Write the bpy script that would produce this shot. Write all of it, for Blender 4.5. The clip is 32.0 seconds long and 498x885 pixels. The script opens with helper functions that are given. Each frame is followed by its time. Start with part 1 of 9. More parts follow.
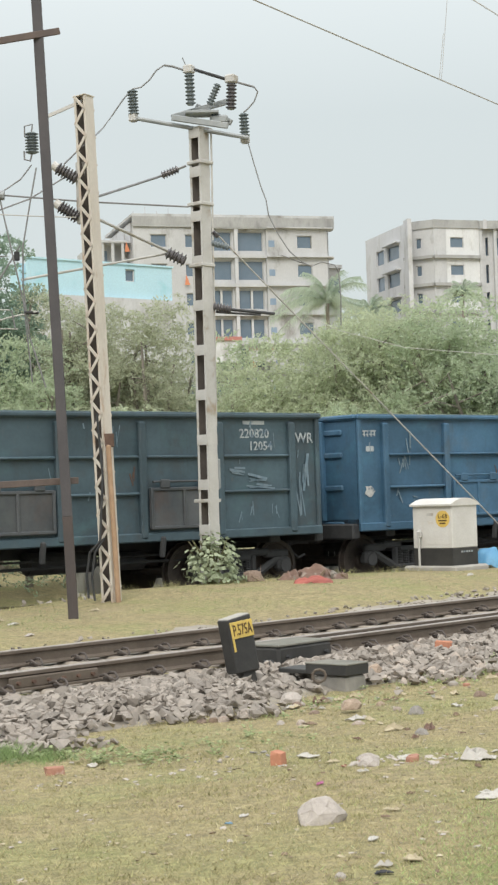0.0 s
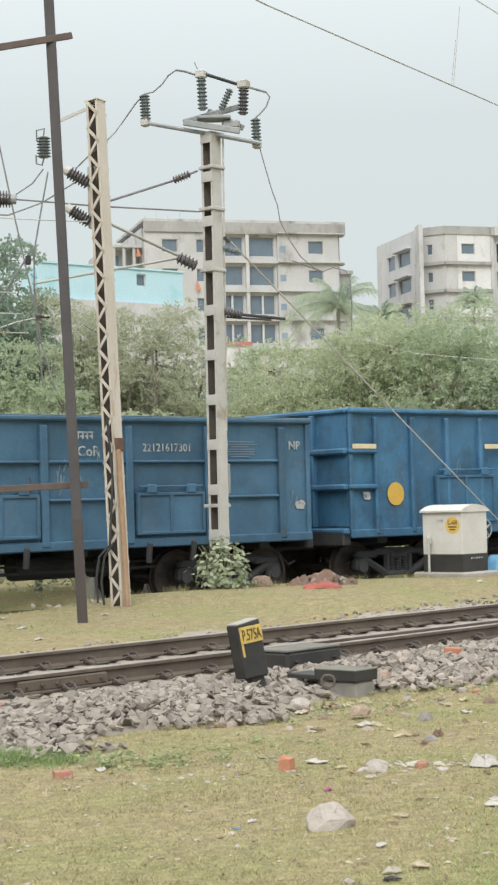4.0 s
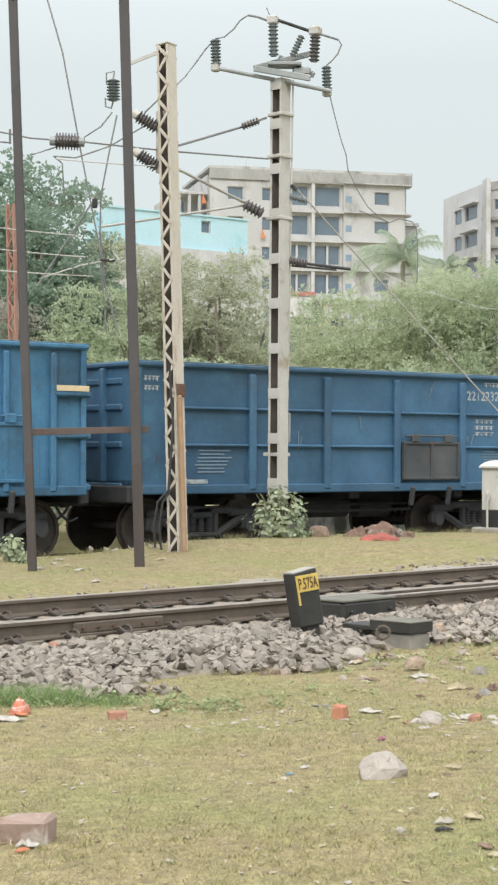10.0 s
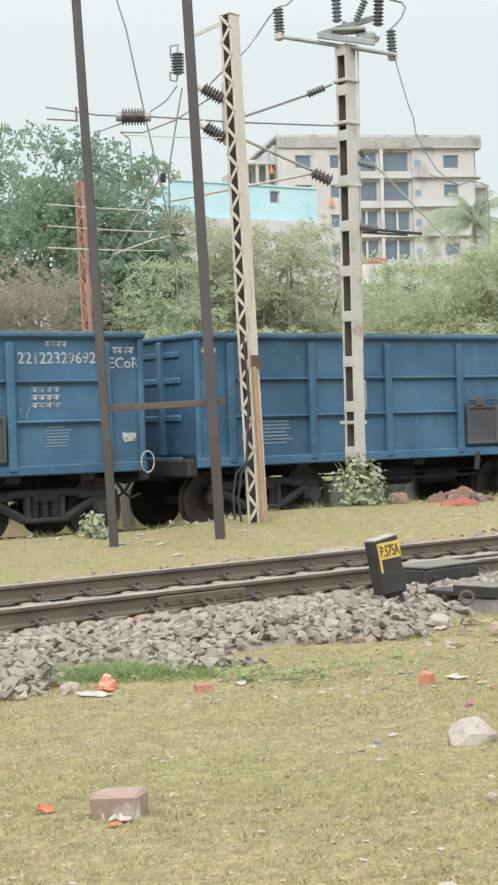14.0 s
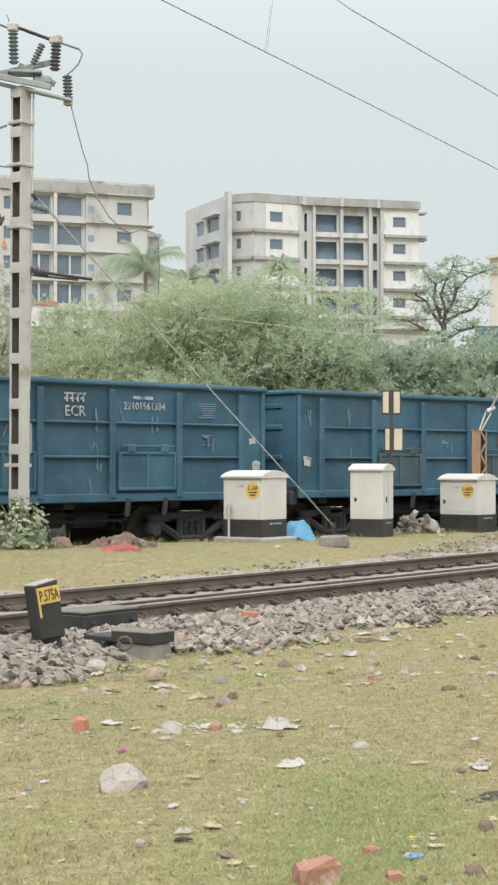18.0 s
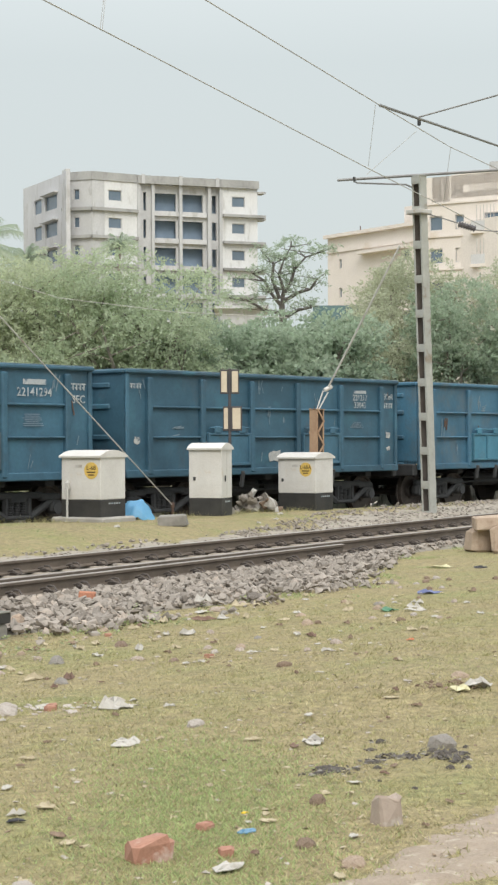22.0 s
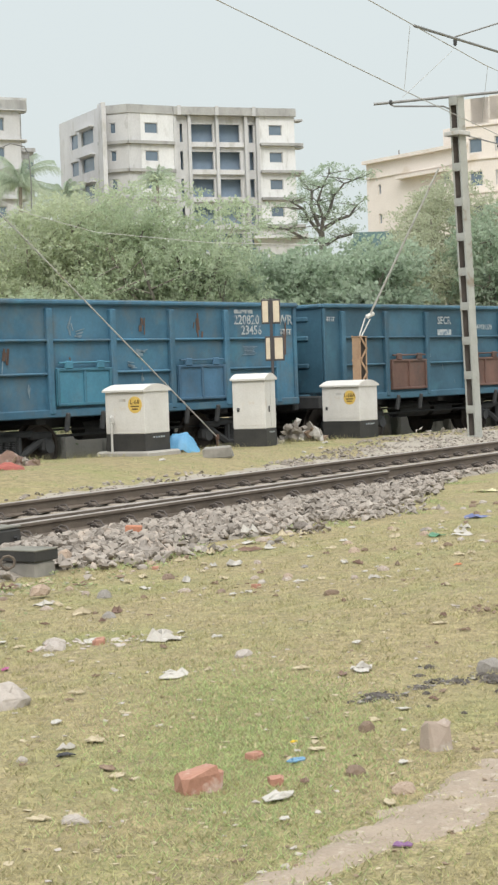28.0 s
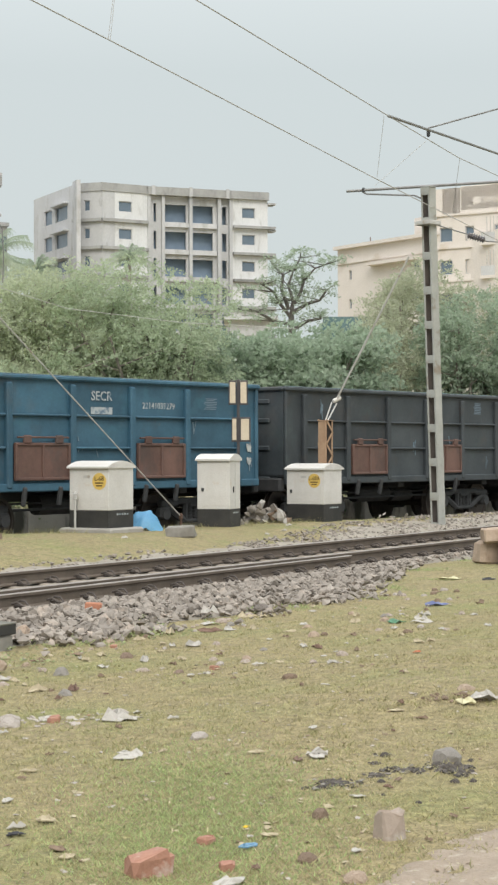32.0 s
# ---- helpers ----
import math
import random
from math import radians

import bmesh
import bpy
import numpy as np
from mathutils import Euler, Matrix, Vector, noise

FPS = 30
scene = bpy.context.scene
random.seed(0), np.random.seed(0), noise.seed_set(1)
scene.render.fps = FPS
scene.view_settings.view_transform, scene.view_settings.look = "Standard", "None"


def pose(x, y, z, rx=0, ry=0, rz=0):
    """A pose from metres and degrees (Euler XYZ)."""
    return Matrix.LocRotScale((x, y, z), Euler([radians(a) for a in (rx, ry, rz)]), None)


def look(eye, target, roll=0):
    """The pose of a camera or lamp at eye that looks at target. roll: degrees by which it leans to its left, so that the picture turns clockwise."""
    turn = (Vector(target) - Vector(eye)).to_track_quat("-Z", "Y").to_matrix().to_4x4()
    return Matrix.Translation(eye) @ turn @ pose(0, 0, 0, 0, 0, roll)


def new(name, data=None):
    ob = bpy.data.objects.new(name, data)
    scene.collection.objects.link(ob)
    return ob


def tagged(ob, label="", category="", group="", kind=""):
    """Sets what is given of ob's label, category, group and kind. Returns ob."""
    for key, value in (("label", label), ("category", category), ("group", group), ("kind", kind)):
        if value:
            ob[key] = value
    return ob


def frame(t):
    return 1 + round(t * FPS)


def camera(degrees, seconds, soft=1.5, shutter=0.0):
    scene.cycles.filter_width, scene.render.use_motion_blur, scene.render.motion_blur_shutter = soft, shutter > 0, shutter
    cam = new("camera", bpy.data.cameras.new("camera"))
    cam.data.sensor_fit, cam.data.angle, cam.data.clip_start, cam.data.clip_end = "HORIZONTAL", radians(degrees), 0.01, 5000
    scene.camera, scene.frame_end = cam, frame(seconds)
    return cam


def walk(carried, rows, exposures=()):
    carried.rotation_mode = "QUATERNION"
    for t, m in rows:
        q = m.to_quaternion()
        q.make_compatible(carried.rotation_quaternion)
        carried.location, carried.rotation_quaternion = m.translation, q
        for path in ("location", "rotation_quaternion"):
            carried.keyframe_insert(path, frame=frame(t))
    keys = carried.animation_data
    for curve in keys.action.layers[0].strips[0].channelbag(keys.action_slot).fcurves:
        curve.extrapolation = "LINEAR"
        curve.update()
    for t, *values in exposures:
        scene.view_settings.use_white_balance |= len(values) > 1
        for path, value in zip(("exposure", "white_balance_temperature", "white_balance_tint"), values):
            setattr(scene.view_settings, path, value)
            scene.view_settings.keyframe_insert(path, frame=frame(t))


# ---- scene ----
cam = camera(16.703, 32.0, soft=2.4)
# seconds, eye, target, roll
PATH = [
    (0.0, (-0.023, -0.008, 1.485), (6.7090, 7.3798, 1.8093), -1.785),
    (0.5, (-0.019, -0.007, 1.483), (6.7283, 7.3666, 1.8124), -2.094),
    (1.0, (-0.020, -0.014, 1.484), (6.7145, 7.3684, 1.8605), -2.112),
    (1.5, (-0.016, -0.010, 1.484), (6.7861, 7.3113, 1.8292), -2.390),
    (2.0, (-0.022, -0.021, 1.485), (6.7536, 7.3254, 1.8256), -2.406),
    (2.5, (-0.018, -0.007, 1.485), (6.6935, 7.3967, 1.8618), -1.947),
    (4.5, (-0.019, -0.002, 1.482), (6.6709, 7.4223, 1.8349), -1.423),
    (5.0, (-0.029, -0.014, 1.484), (6.6645, 7.4058, 1.8622), -1.465),
    (5.5, (-0.036, -0.009, 1.485), (6.6282, 7.4370, 1.8731), -0.746),
    (6.0, (-0.040, 0.002, 1.481), (6.3835, 7.6616, 1.7272), 1.131),
    (6.5, (-0.034, 0.015, 1.477), (6.3403, 7.7172, 1.6839), 1.473),
    (7.0, (-0.040, 0.010, 1.478), (6.3485, 7.7004, 1.6992), 1.235),
    (7.5, (-0.038, 0.003, 1.476), (6.3709, 7.6764, 1.6667), 0.917),
    (8.0, (-0.031, 0.014, 1.474), (6.3848, 7.6827, 1.6483), 0.817),
    (8.5, (-0.028, 0.014, 1.471), (6.4046, 7.6698, 1.5803), 0.620),
    (9.0, (-0.033, 0.015, 1.472), (6.3875, 7.6807, 1.5901), 0.609),
    (9.5, (-0.031, 0.014, 1.472), (6.3630, 7.7029, 1.5404), 0.669),
    (10.0, (-0.025, 0.019, 1.469), (6.4014, 7.6812, 1.5332), 0.269),
    (10.5, (-0.028, 0.014, 1.472), (6.4260, 7.6525, 1.5664), -0.169),
    (11.0, (-0.025, 0.019, 1.472), (6.4398, 7.6465, 1.6335), -0.634),
    (11.5, (-0.023, 0.019, 1.472), (6.4259, 7.6609, 1.6252), -0.806),
    (12.0, (-0.026, 0.017, 1.471), (6.3992, 7.6795, 1.5238), -0.872),
    (12.5, (-0.029, 0.015, 1.469), (6.2459, 7.8018, 1.4439), -1.219),
    (13.0, (-0.015, 0.029, 1.470), (6.0907, 7.9478, 1.3989), -1.771),
    (13.5, (-0.017, 0.035, 1.470), (6.0432, 7.9890, 1.3451), -1.682),
    (15.5, (-0.023, 0.045, 1.470), (6.2499, 7.8326, 1.5593), -0.820),
    (16.0, (-0.015, 0.040, 1.468), (6.3397, 7.7602, 1.6151), 0.032),
    (16.5, (-0.015, 0.044, 1.467), (6.3733, 7.7358, 1.6063), 0.355),
    (17.0, (-0.010, 0.043, 1.465), (6.4990, 7.6323, 1.6209), 0.138),
    (17.5, (0.004, 0.031, 1.469), (7.1517, 7.0240, 1.5483), 0.495),
    (18.0, (-0.002, 0.014, 1.475), (7.5030, 6.6222, 1.6024), 0.014),
    (18.5, (0.002, 0.002, 1.478), (7.6782, 6.4097, 1.5807), -0.295),
    (19.0, (-0.006, -0.007, 1.479), (7.7136, 6.3489, 1.5496), 0.175),
    (19.5, (0.005, -0.011, 1.477), (7.8764, 6.1561, 1.5383), -0.208),
    (20.0, (-0.002, -0.015, 1.478), (7.9828, 6.0051, 1.4536), 0.136),
    (20.5, (0.000, -0.025, 1.479), (8.0161, 5.9541, 1.4650), 0.191),
    (21.0, (-0.000, -0.020, 1.478), (8.0268, 5.9432, 1.5497), 0.069),
    (21.5, (0.008, -0.020, 1.475), (8.0795, 5.8845, 1.4750), -0.202),
    (22.0, (0.007, -0.022, 1.475), (8.0993, 5.8525, 1.4785), -0.284),
    (22.5, (-0.000, -0.028, 1.480), (8.0994, 5.8368, 1.5151), -0.412),
    (23.0, (-0.004, -0.024, 1.479), (8.0800, 5.8621, 1.5417), -0.040),
    (23.5, (0.005, -0.027, 1.478), (8.0752, 5.8768, 1.5533), 0.016),
    (24.0, (-0.001, -0.031, 1.476), (8.0710, 5.8716, 1.5086), -0.092),
    (24.5, (0.007, -0.027, 1.475), (8.0293, 5.9415, 1.3757), -0.413),
    (25.0, (0.015, -0.027, 1.477), (7.9158, 6.1005, 1.3126), -0.949),
    (25.5, (0.036, -0.003, 1.475), (7.8130, 6.2824, 1.3699), -1.253),
    (27.5, (0.059, -0.004, 1.468), (7.9396, 6.1366, 1.0312), -2.270),
    (28.0, (0.069, -0.004, 1.467), (7.9915, 6.0850, 1.0665), -1.983),
    (28.5, (0.066, -0.009, 1.469), (8.0581, 5.9914, 1.1053), -1.986),
    (29.0, (0.074, -0.013, 1.469), (8.1205, 5.9207, 1.2414), -2.122),
    (29.5, (0.068, -0.016, 1.476), (8.1661, 5.8516, 1.5119), -1.507),
    (30.0, (0.062, -0.015, 1.476), (8.1467, 5.8713, 1.4873), -1.001),
    (30.5, (0.064, -0.015, 1.473), (8.1629, 5.8468, 1.6729), -0.462),
    (31.0, (0.056, -0.017, 1.474), (8.1882, 5.7996, 1.6570), 0.233),
    (31.5, (0.063, -0.011, 1.474), (8.1274, 5.9003, 1.6016), 0.069),
    (32.0, (0.065, -0.016, 1.473), (8.1227, 5.9054, 1.5423), -0.176),
]
EXPOSURES = [(0, -0.03), (6, 0.02), (9, 0.08), (11, 0.1), (12, 0.02), (13, 0.18), (16, 0.1), (18, 0.0), (20, -0.06), (25, -0.04), (28, 0.05), (30, -0.05), (32, -0.12)]
walk(cam, [(t, look(eye, target, roll)) for t, eye, target, roll in PATH], EXPOSURES)

# ---- light: hazy overcast day ----
world = bpy.data.worlds.new("sky")
scene.world = world
world.use_nodes = True
wn, wl = world.node_tree.nodes, world.node_tree.links
wn.clear()
w_out, w_bg = wn.new("ShaderNodeOutputWorld"), wn.new("ShaderNodeBackground")
w_sky = wn.new("ShaderNodeTexSky")
w_sky.sky_type, w_sky.sun_disc = "NISHITA", False
w_sky.sun_elevation, w_sky.sun_rotation = radians(44), radians(-130)
w_sky.dust_density, w_sky.air_density = 4.0, 1.5
w_dim = wn.new("ShaderNodeVectorMath")
w_dim.operation = "SCALE"
w_dim.inputs["Scale"].default_value = 0.1
wl.new(w_sky.outputs[0], w_dim.inputs[0])
# cloud layer: brighter overhead than at the horizon
w_co, w_sep, w_ramp = wn.new("ShaderNodeTexCoord"), wn.new("ShaderNodeSeparateXYZ"), wn.new("ShaderNodeValToRGB")
wl.new(w_co.outputs["Generated"], w_sep.inputs[0])
wl.new(w_sep.outputs["Z"], w_ramp.inputs[0])
els = w_ramp.color_ramp.elements
els[0].position, els[0].color = 0.0, (0.70, 0.765, 0.77, 1)
els[1].position, els[1].color = 1.0, (2.2, 2.25, 2.25, 1)
e_mid = els.new(0.22)
e_mid.color = (0.73, 0.80, 0.81, 1)
w_mix = wn.new("ShaderNodeMix")
w_mix.data_type = "RGBA"
w_mix.inputs[0].default_value = 0.93
wl.new(w_dim.outputs[0], w_mix.inputs[6])
wl.new(w_ramp.outputs[0], w_mix.inputs[7])
wl.new(w_mix.outputs[2], w_bg.inputs[0])
w_bg.inputs[1].default_value = 1.0
wl.new(w_bg.outputs[0], w_out.inputs[0])
sun = new("sun", bpy.data.lights.new("sun", "SUN"))
sun.data.energy, sun.data.angle, sun.data.color = 2.0, radians(30), (1.0, 0.95, 0.87)
sun.matrix_world = look((0, 0, 0), (0.68, 0.57, -0.85))

# ---- materials ----
def mat(name, c1, c2, scale=4.0, rough=0.8, metal=0.0, bump=0.3, fine=40.0, c3=None, spots=0.0, spot_scale=1.5, stretch=(1, 1, 1), object_random=0.0, island_random=0.0, bump_dist=0.01):
    """Two colours mixed by a coarse and a fine noise, patches of a third, and relief."""
    m = bpy.data.materials.new(name)
    m.use_nodes = True
    n, l = m.node_tree.nodes, m.node_tree.links
    b = n["Principled BSDF"]
    co, mp = n.new("ShaderNodeTexCoord"), n.new("ShaderNodeMapping")
    mp.inputs["Scale"].default_value = stretch
    l.new(co.outputs["Object"], mp.inputs[0])

    def tex(sc, detail=6.0):
        t = n.new("ShaderNodeTexNoise")
        t.inputs["Scale"].default_value, t.inputs["Detail"].default_value, t.inputs["Roughness"].default_value = sc, detail, 0.62
        l.new(mp.outputs[0], t.inputs["Vector"])
        return t

    def ramp(src, lo, hi):
        r = n.new("ShaderNodeMapRange")
        r.inputs["From Min"].default_value, r.inputs["From Max"].default_value = lo, hi
        l.new(src, r.inputs["Value"])
        return r.outputs["Result"]

    def mix(fac, a, c):
        x = n.new("ShaderNodeMix")
        x.data_type = "RGBA"
        l.new(fac, x.inputs[0]) if hasattr(fac, "links") else None
        for sock, val in ((x.inputs[6], a), (x.inputs[7], c)):
            if hasattr(val, "links"):
                l.new(val, sock)
            else:
                sock.default_value = (*val, 1)
        return x.outputs[2]

    coarse, small = tex(scale), tex(fine, 3.0)
    col = mix(ramp(coarse.outputs["Fac"], 0.32, 0.68), c1, c2)
    if c3 is not None:
        col = mix(ramp(tex(spot_scale, 9.0).outputs["Fac"], 0.62 - spots * 0.35, 0.72 - spots * 0.25), col, c3)
    if object_random or island_random:
        if object_random:
            rnd = n.new("ShaderNodeObjectInfo").outputs["Random"]
        else:
            rnd = n.new("ShaderNodeNewGeometry").outputs["Random Per Island"]
        hv, k = n.new("ShaderNodeHueSaturation"), max(object_random, island_random)
        mr = n.new("ShaderNodeMapRange")
        mr.inputs["To Min"].default_value, mr.inputs["To Max"].default_value = 1 - k, 1 + k
        l.new(rnd, mr.inputs["Value"])
        l.new(mr.outputs[0], hv.inputs["Value"])
        l.new(col, hv.inputs["Color"])
        col = hv.outputs[0]
    hv2, mr2 = n.new("ShaderNodeHueSaturation"), n.new("ShaderNodeMapRange")
    mr2.inputs["To Min"].default_value, mr2.inputs["To Max"].default_value = 0.82, 1.18
    l.new(small.outputs["Fac"], mr2.inputs["Value"])
    l.new(mr2.outputs[0], hv2.inputs["Value"])
    l.new(col, hv2.inputs["Color"])
    l.new(hv2.outputs[0], b.inputs["Base Color"])
    b.inputs["Roughness"].default_value, b.inputs["Metallic"].default_value = rough, metal
    if bump:
        bp = n.new("ShaderNodeBump")
        bp.inputs["Strength"].default_value, bp.inputs["Distance"].default_value = bump, bump_dist
        l.new(small.outputs["Fac"], bp.inputs["Height"])
        l.new(bp.outputs[0], b.inputs["Normal"])
    return m


def plain(name, c, rough=0.6, metal=0.0):
    return mat(name, tuple(v * 0.92 for v in c), tuple(min(1, v * 1.08) for v in c), 6, rough, metal, 0.1)


def thin(m, trans):
    """Lets part of the light through a leaf or blade."""
    n, l = m.node_tree.nodes, m.node_tree.links
    b, out = n["Principled BSDF"], n["Material Output"]
    tr, ms = n.new("ShaderNodeBsdfTranslucent"), n.new("ShaderNodeMixShader")
    l.new(b.inputs["Base Color"].links[0].from_socket, tr.inputs[0])
    ms.inputs[0].default_value = trans
    l.new(b.outputs[0], ms.inputs[1])
    l.new(tr.outputs[0], ms.inputs[2])
    l.new(ms.outputs[0], out.inputs[0])
    return m


def leafy(name, c1, c2, trans=0.58):
    """Leaves, varied leaf by leaf."""
    return thin(mat(name, c1, c2, 0.9, 0.65, 0, 0, 8, island_random=0.18), trans)


M_RUST = mat("rusty_steel", (0.09, 0.055, 0.04), (0.16, 0.10, 0.075), 5, 0.85, 0.1, 0.3)
M_RAIL = mat("rail_side", (0.105, 0.084, 0.067), (0.16, 0.13, 0.105), 3, 0.8, 0.2, 0.2)
M_RAILTOP = mat("rail_head", (0.37, 0.335, 0.305), (0.26, 0.225, 0.20), 2, 0.45, 0.3, 0.1)
M_SLEEPER = mat("concrete_sleeper", (0.40, 0.355, 0.305), (0.27, 0.23, 0.19), 5, 0.95, 0, 0.3)
M_STONE = mat("ballast_stone", (0.235, 0.206, 0.178), (0.305, 0.272, 0.24), 6, 0.95, 0, 0.4, c3=(0.36, 0.30, 0.25), spots=0.12, spot_scale=3, island_random=0.24)
M_STONE_P = mat("ballast_stone_single", (0.24, 0.21, 0.182), (0.31, 0.276, 0.243), 6, 0.95, 0, 0.5, object_random=0.3)
M_DARK = mat("greasy_black_iron", (0.036, 0.038, 0.041), (0.062, 0.062, 0.063), 4, 0.7, 0.2, 0.3)
M_BOGIE = mat("dusty_bogie_iron", (0.042, 0.045, 0.048), (0.068, 0.069, 0.071), 4, 0.85, 0.1, 0.3)
M_GALV = mat("weathered_galvanised_steel", (0.54, 0.53, 0.51), (0.44, 0.43, 0.41), 2.5, 0.65, 0.1, 0.15, c3=(0.34, 0.28, 0.21), spots=0.12, spot_scale=2.5)
M_GALV_OLD = mat("dull_galvanised_steel", (0.43, 0.435, 0.41), (0.33, 0.335, 0.31), 2.5, 0.65, 0.12, 0.15, c3=(0.26, 0.22, 0.17), spots=0.16, spot_scale=2.5)
M_GALV_R = mat("rust_streaked_galvanised_steel", (0.60, 0.56, 0.50), (0.50, 0.45, 0.39), 2.5, 0.7, 0.1, 0.15, c3=(0.36, 0.23, 0.14), spots=0.24, spot_scale=3.0, stretch=(1, 1, 0.3))
M_BROWNPOLE = mat("dark_painted_steel", (0.056, 0.053, 0.058), (0.085, 0.077, 0.08), 1.2, 0.7, 0.1, 0.15)
M_PORC = mat("brown_porcelain", (0.095, 0.09, 0.095), (0.135, 0.125, 0.13), 5, 0.25, 0, 0.02)
M_PORC_G = mat("grey_green_porcelain", (0.13, 0.155, 0.165), (0.18, 0.205, 0.215), 5, 0.3, 0, 0.02)
M_POLEFOOT = mat("rust_brown_pole_foot", (0.085, 0.068, 0.063), (0.06, 0.054, 0.056), 2.5, 0.85, 0.1, 0.25, stretch=(1, 1, 0.35))
# wires seen against the sky, paled in colour for haze
M_SKYWIRE = mat("haze_pale_wire", (0.42, 0.415, 0.405), (0.50, 0.49, 0.48), 5, 0.6, 0.3, 0)
M_WIRE = mat("dull_wire", (0.19, 0.19, 0.19), (0.26, 0.26, 0.26), 5, 0.6, 0.4, 0)
M_WHITE = mat("white_enamel", (0.63, 0.615, 0.59), (0.55, 0.53, 0.50), 2.2, 0.5, 0, 0.05, c3=(0.55, 0.48, 0.4), spots=0.06, spot_scale=3)
M_BLACK = mat("black_paint", (0.022, 0.022, 0.022), (0.045, 0.043, 0.04), 3, 0.6, 0, 0.15)
M_YELLOW = mat("faded_yellow_paint", (0.60, 0.43, 0.10), (0.50, 0.37, 0.11), 9, 0.7, 0, 0.15, c3=(0.16, 0.14, 0.08), spots=0.1, spot_scale=14)
M_CONC = mat("grey_concrete", (0.42, 0.40, 0.37), (0.30, 0.285, 0.26), 2, 0.95, 0, 0.3)


# ---- mesh tools ----
class Shape:
    """Gathers corners and faces of one mesh."""

    def __init__(self):
        self.v, self.f = [], []

    def add(self, vs, fs):
        k = len(self.v)
        self.v += [tuple(q) for q in vs]
        self.f += [tuple(i + k for i in q) for q in fs]
        return self

    def box(self, c, s, m=None, ch=0.0):
        """A box with centre c and size s; ch chamfers its edges; m turns it."""
        hx, hy, hz = s[0] / 2, s[1] / 2, s[2] / 2
        if ch <= 0:
            vs = [Vector((x, y, z)) for x in (-hx, hx) for y in (-hy, hy) for z in (-hz, hz)]
            fs = [(0, 1, 3, 2), (4, 6, 7, 5), (0, 4, 5, 1), (2, 3, 7, 6), (0, 2, 6, 4), (1, 5, 7, 3)]
        else:
            ch = min(ch, hx * 0.9, hy * 0.9, hz * 0.9)
            ring = [(-hx + ch, -hy), (hx - ch, -hy), (hx, -hy + ch), (hx, hy - ch), (hx - ch, hy), (-hx + ch, hy), (-hx, hy - ch), (-hx, -hy + ch)]
            vs = []
            for z, k in ((-hz, ch), (-hz + ch, 0), (hz - ch, 0), (hz, ch)):
                fx, fy = (hx - k) / hx, (hy - k) / hy
                vs += [Vector((x * fx, y * fy, z)) for x, y in ring]
            fs = [tuple(range(7, -1, -1)), tuple(range(24, 32))]
            for r in range(3):
                fs += [(r * 8 + i, r * 8 + (i + 1) % 8, r * 8 + 8 + (i + 1) % 8, r * 8 + 8 + i) for i in range(8)]
        if m is not None:
            vs = [m @ q for q in vs]
        o = Vector(c)
        return self.add([q + o for q in vs], fs)

    def tube(self, p, q, r, r2=None, n=8, caps=True):
        p, q = Vector(p), Vector(q)
        r2 = r if r2 is None else r2
        d = q - p
        t = d.to_track_quat("Z", "Y").to_matrix()
        vs = []
        for o, k in ((p, r), (q, r2)):
            vs += [o + t @ Vector((math.cos(2 * math.pi * i / n) * k, math.sin(2 * math.pi * i / n) * k, 0)) for i in range(n)]
        fs = [(i, (i + 1) % n, n + (i + 1) % n, n + i) for i in range(n)]
        if caps:
            fs += [tuple(range(n - 1, -1, -1)), tuple(range(n, 2 * n))]
        return self.add(vs, fs)

    def path(self, pts, r, n=6):
        """One round rod through a row of points."""
        pts = [Vector(p) for p in pts]
        vs = []
        for i, p in enumerate(pts):
            d = pts[min(i + 1, len(pts) - 1)] - pts[max(i - 1, 0)]
            d = d.normalized() if d.length > 1e-6 else Vector((0, 0, 1))
            u = d.cross(Vector((0.31, 0.17, 0.93))).normalized()
            w = d.cross(u)
            vs += [p + u * (math.cos(2 * math.pi * k / n) * r) + w * (math.sin(2 * math.pi * k / n) * r) for k in range(n)]
        fs = [tuple(range(n - 1, -1, -1)), tuple(range((len(pts) - 1) * n, len(pts) * n))]
        for i in range(len(pts) - 1):
            fs += [(i * n + k, i * n + (k + 1) % n, (i + 1) * n + (k + 1) % n, (i + 1) * n + k) for k in range(n)]
        return self.add(vs, fs)

    def lathe(self, p, axis, prof, n=12):
        """Turns a profile of (height, radius) round an axis from p."""
        p, t = Vector(p), Vector(axis).to_track_quat("Z", "Y").to_matrix()
        vs = []
        for h, r in prof:
            vs += [p + t @ Vector((math.cos(2 * math.pi * i / n) * r, math.sin(2 * math.pi * i / n) * r, h)) for i in range(n)]
        fs = []
        for k in range(len(prof) - 1):
            fs += [(k * n + i, k * n + (i + 1) % n, k * n + n + (i + 1) % n, k * n + n + i) for i in range(n)]
        fs += [tuple(range(n - 1, -1, -1)), tuple(range((len(prof) - 1) * n, len(prof) * n))]
        return self.add(vs, fs)

    def sweep(self, prof, a, b, side):
        """A bar of profile (across, up) from a to b; side is the way of 'across'."""
        a, b, s, u = Vector(a), Vector(b), Vector(side), Vector((0, 0, 1))
        n = len(prof)
        vs = [o + s * x + u * z for o in (a, b) for x, z in prof]
        fs = [(i, (i + 1) % n, n + (i + 1) % n, n + i) for i in range(n)] + [tuple(range(n - 1, -1, -1)), tuple(range(n, 2 * n))]
        return self.add(vs, fs)

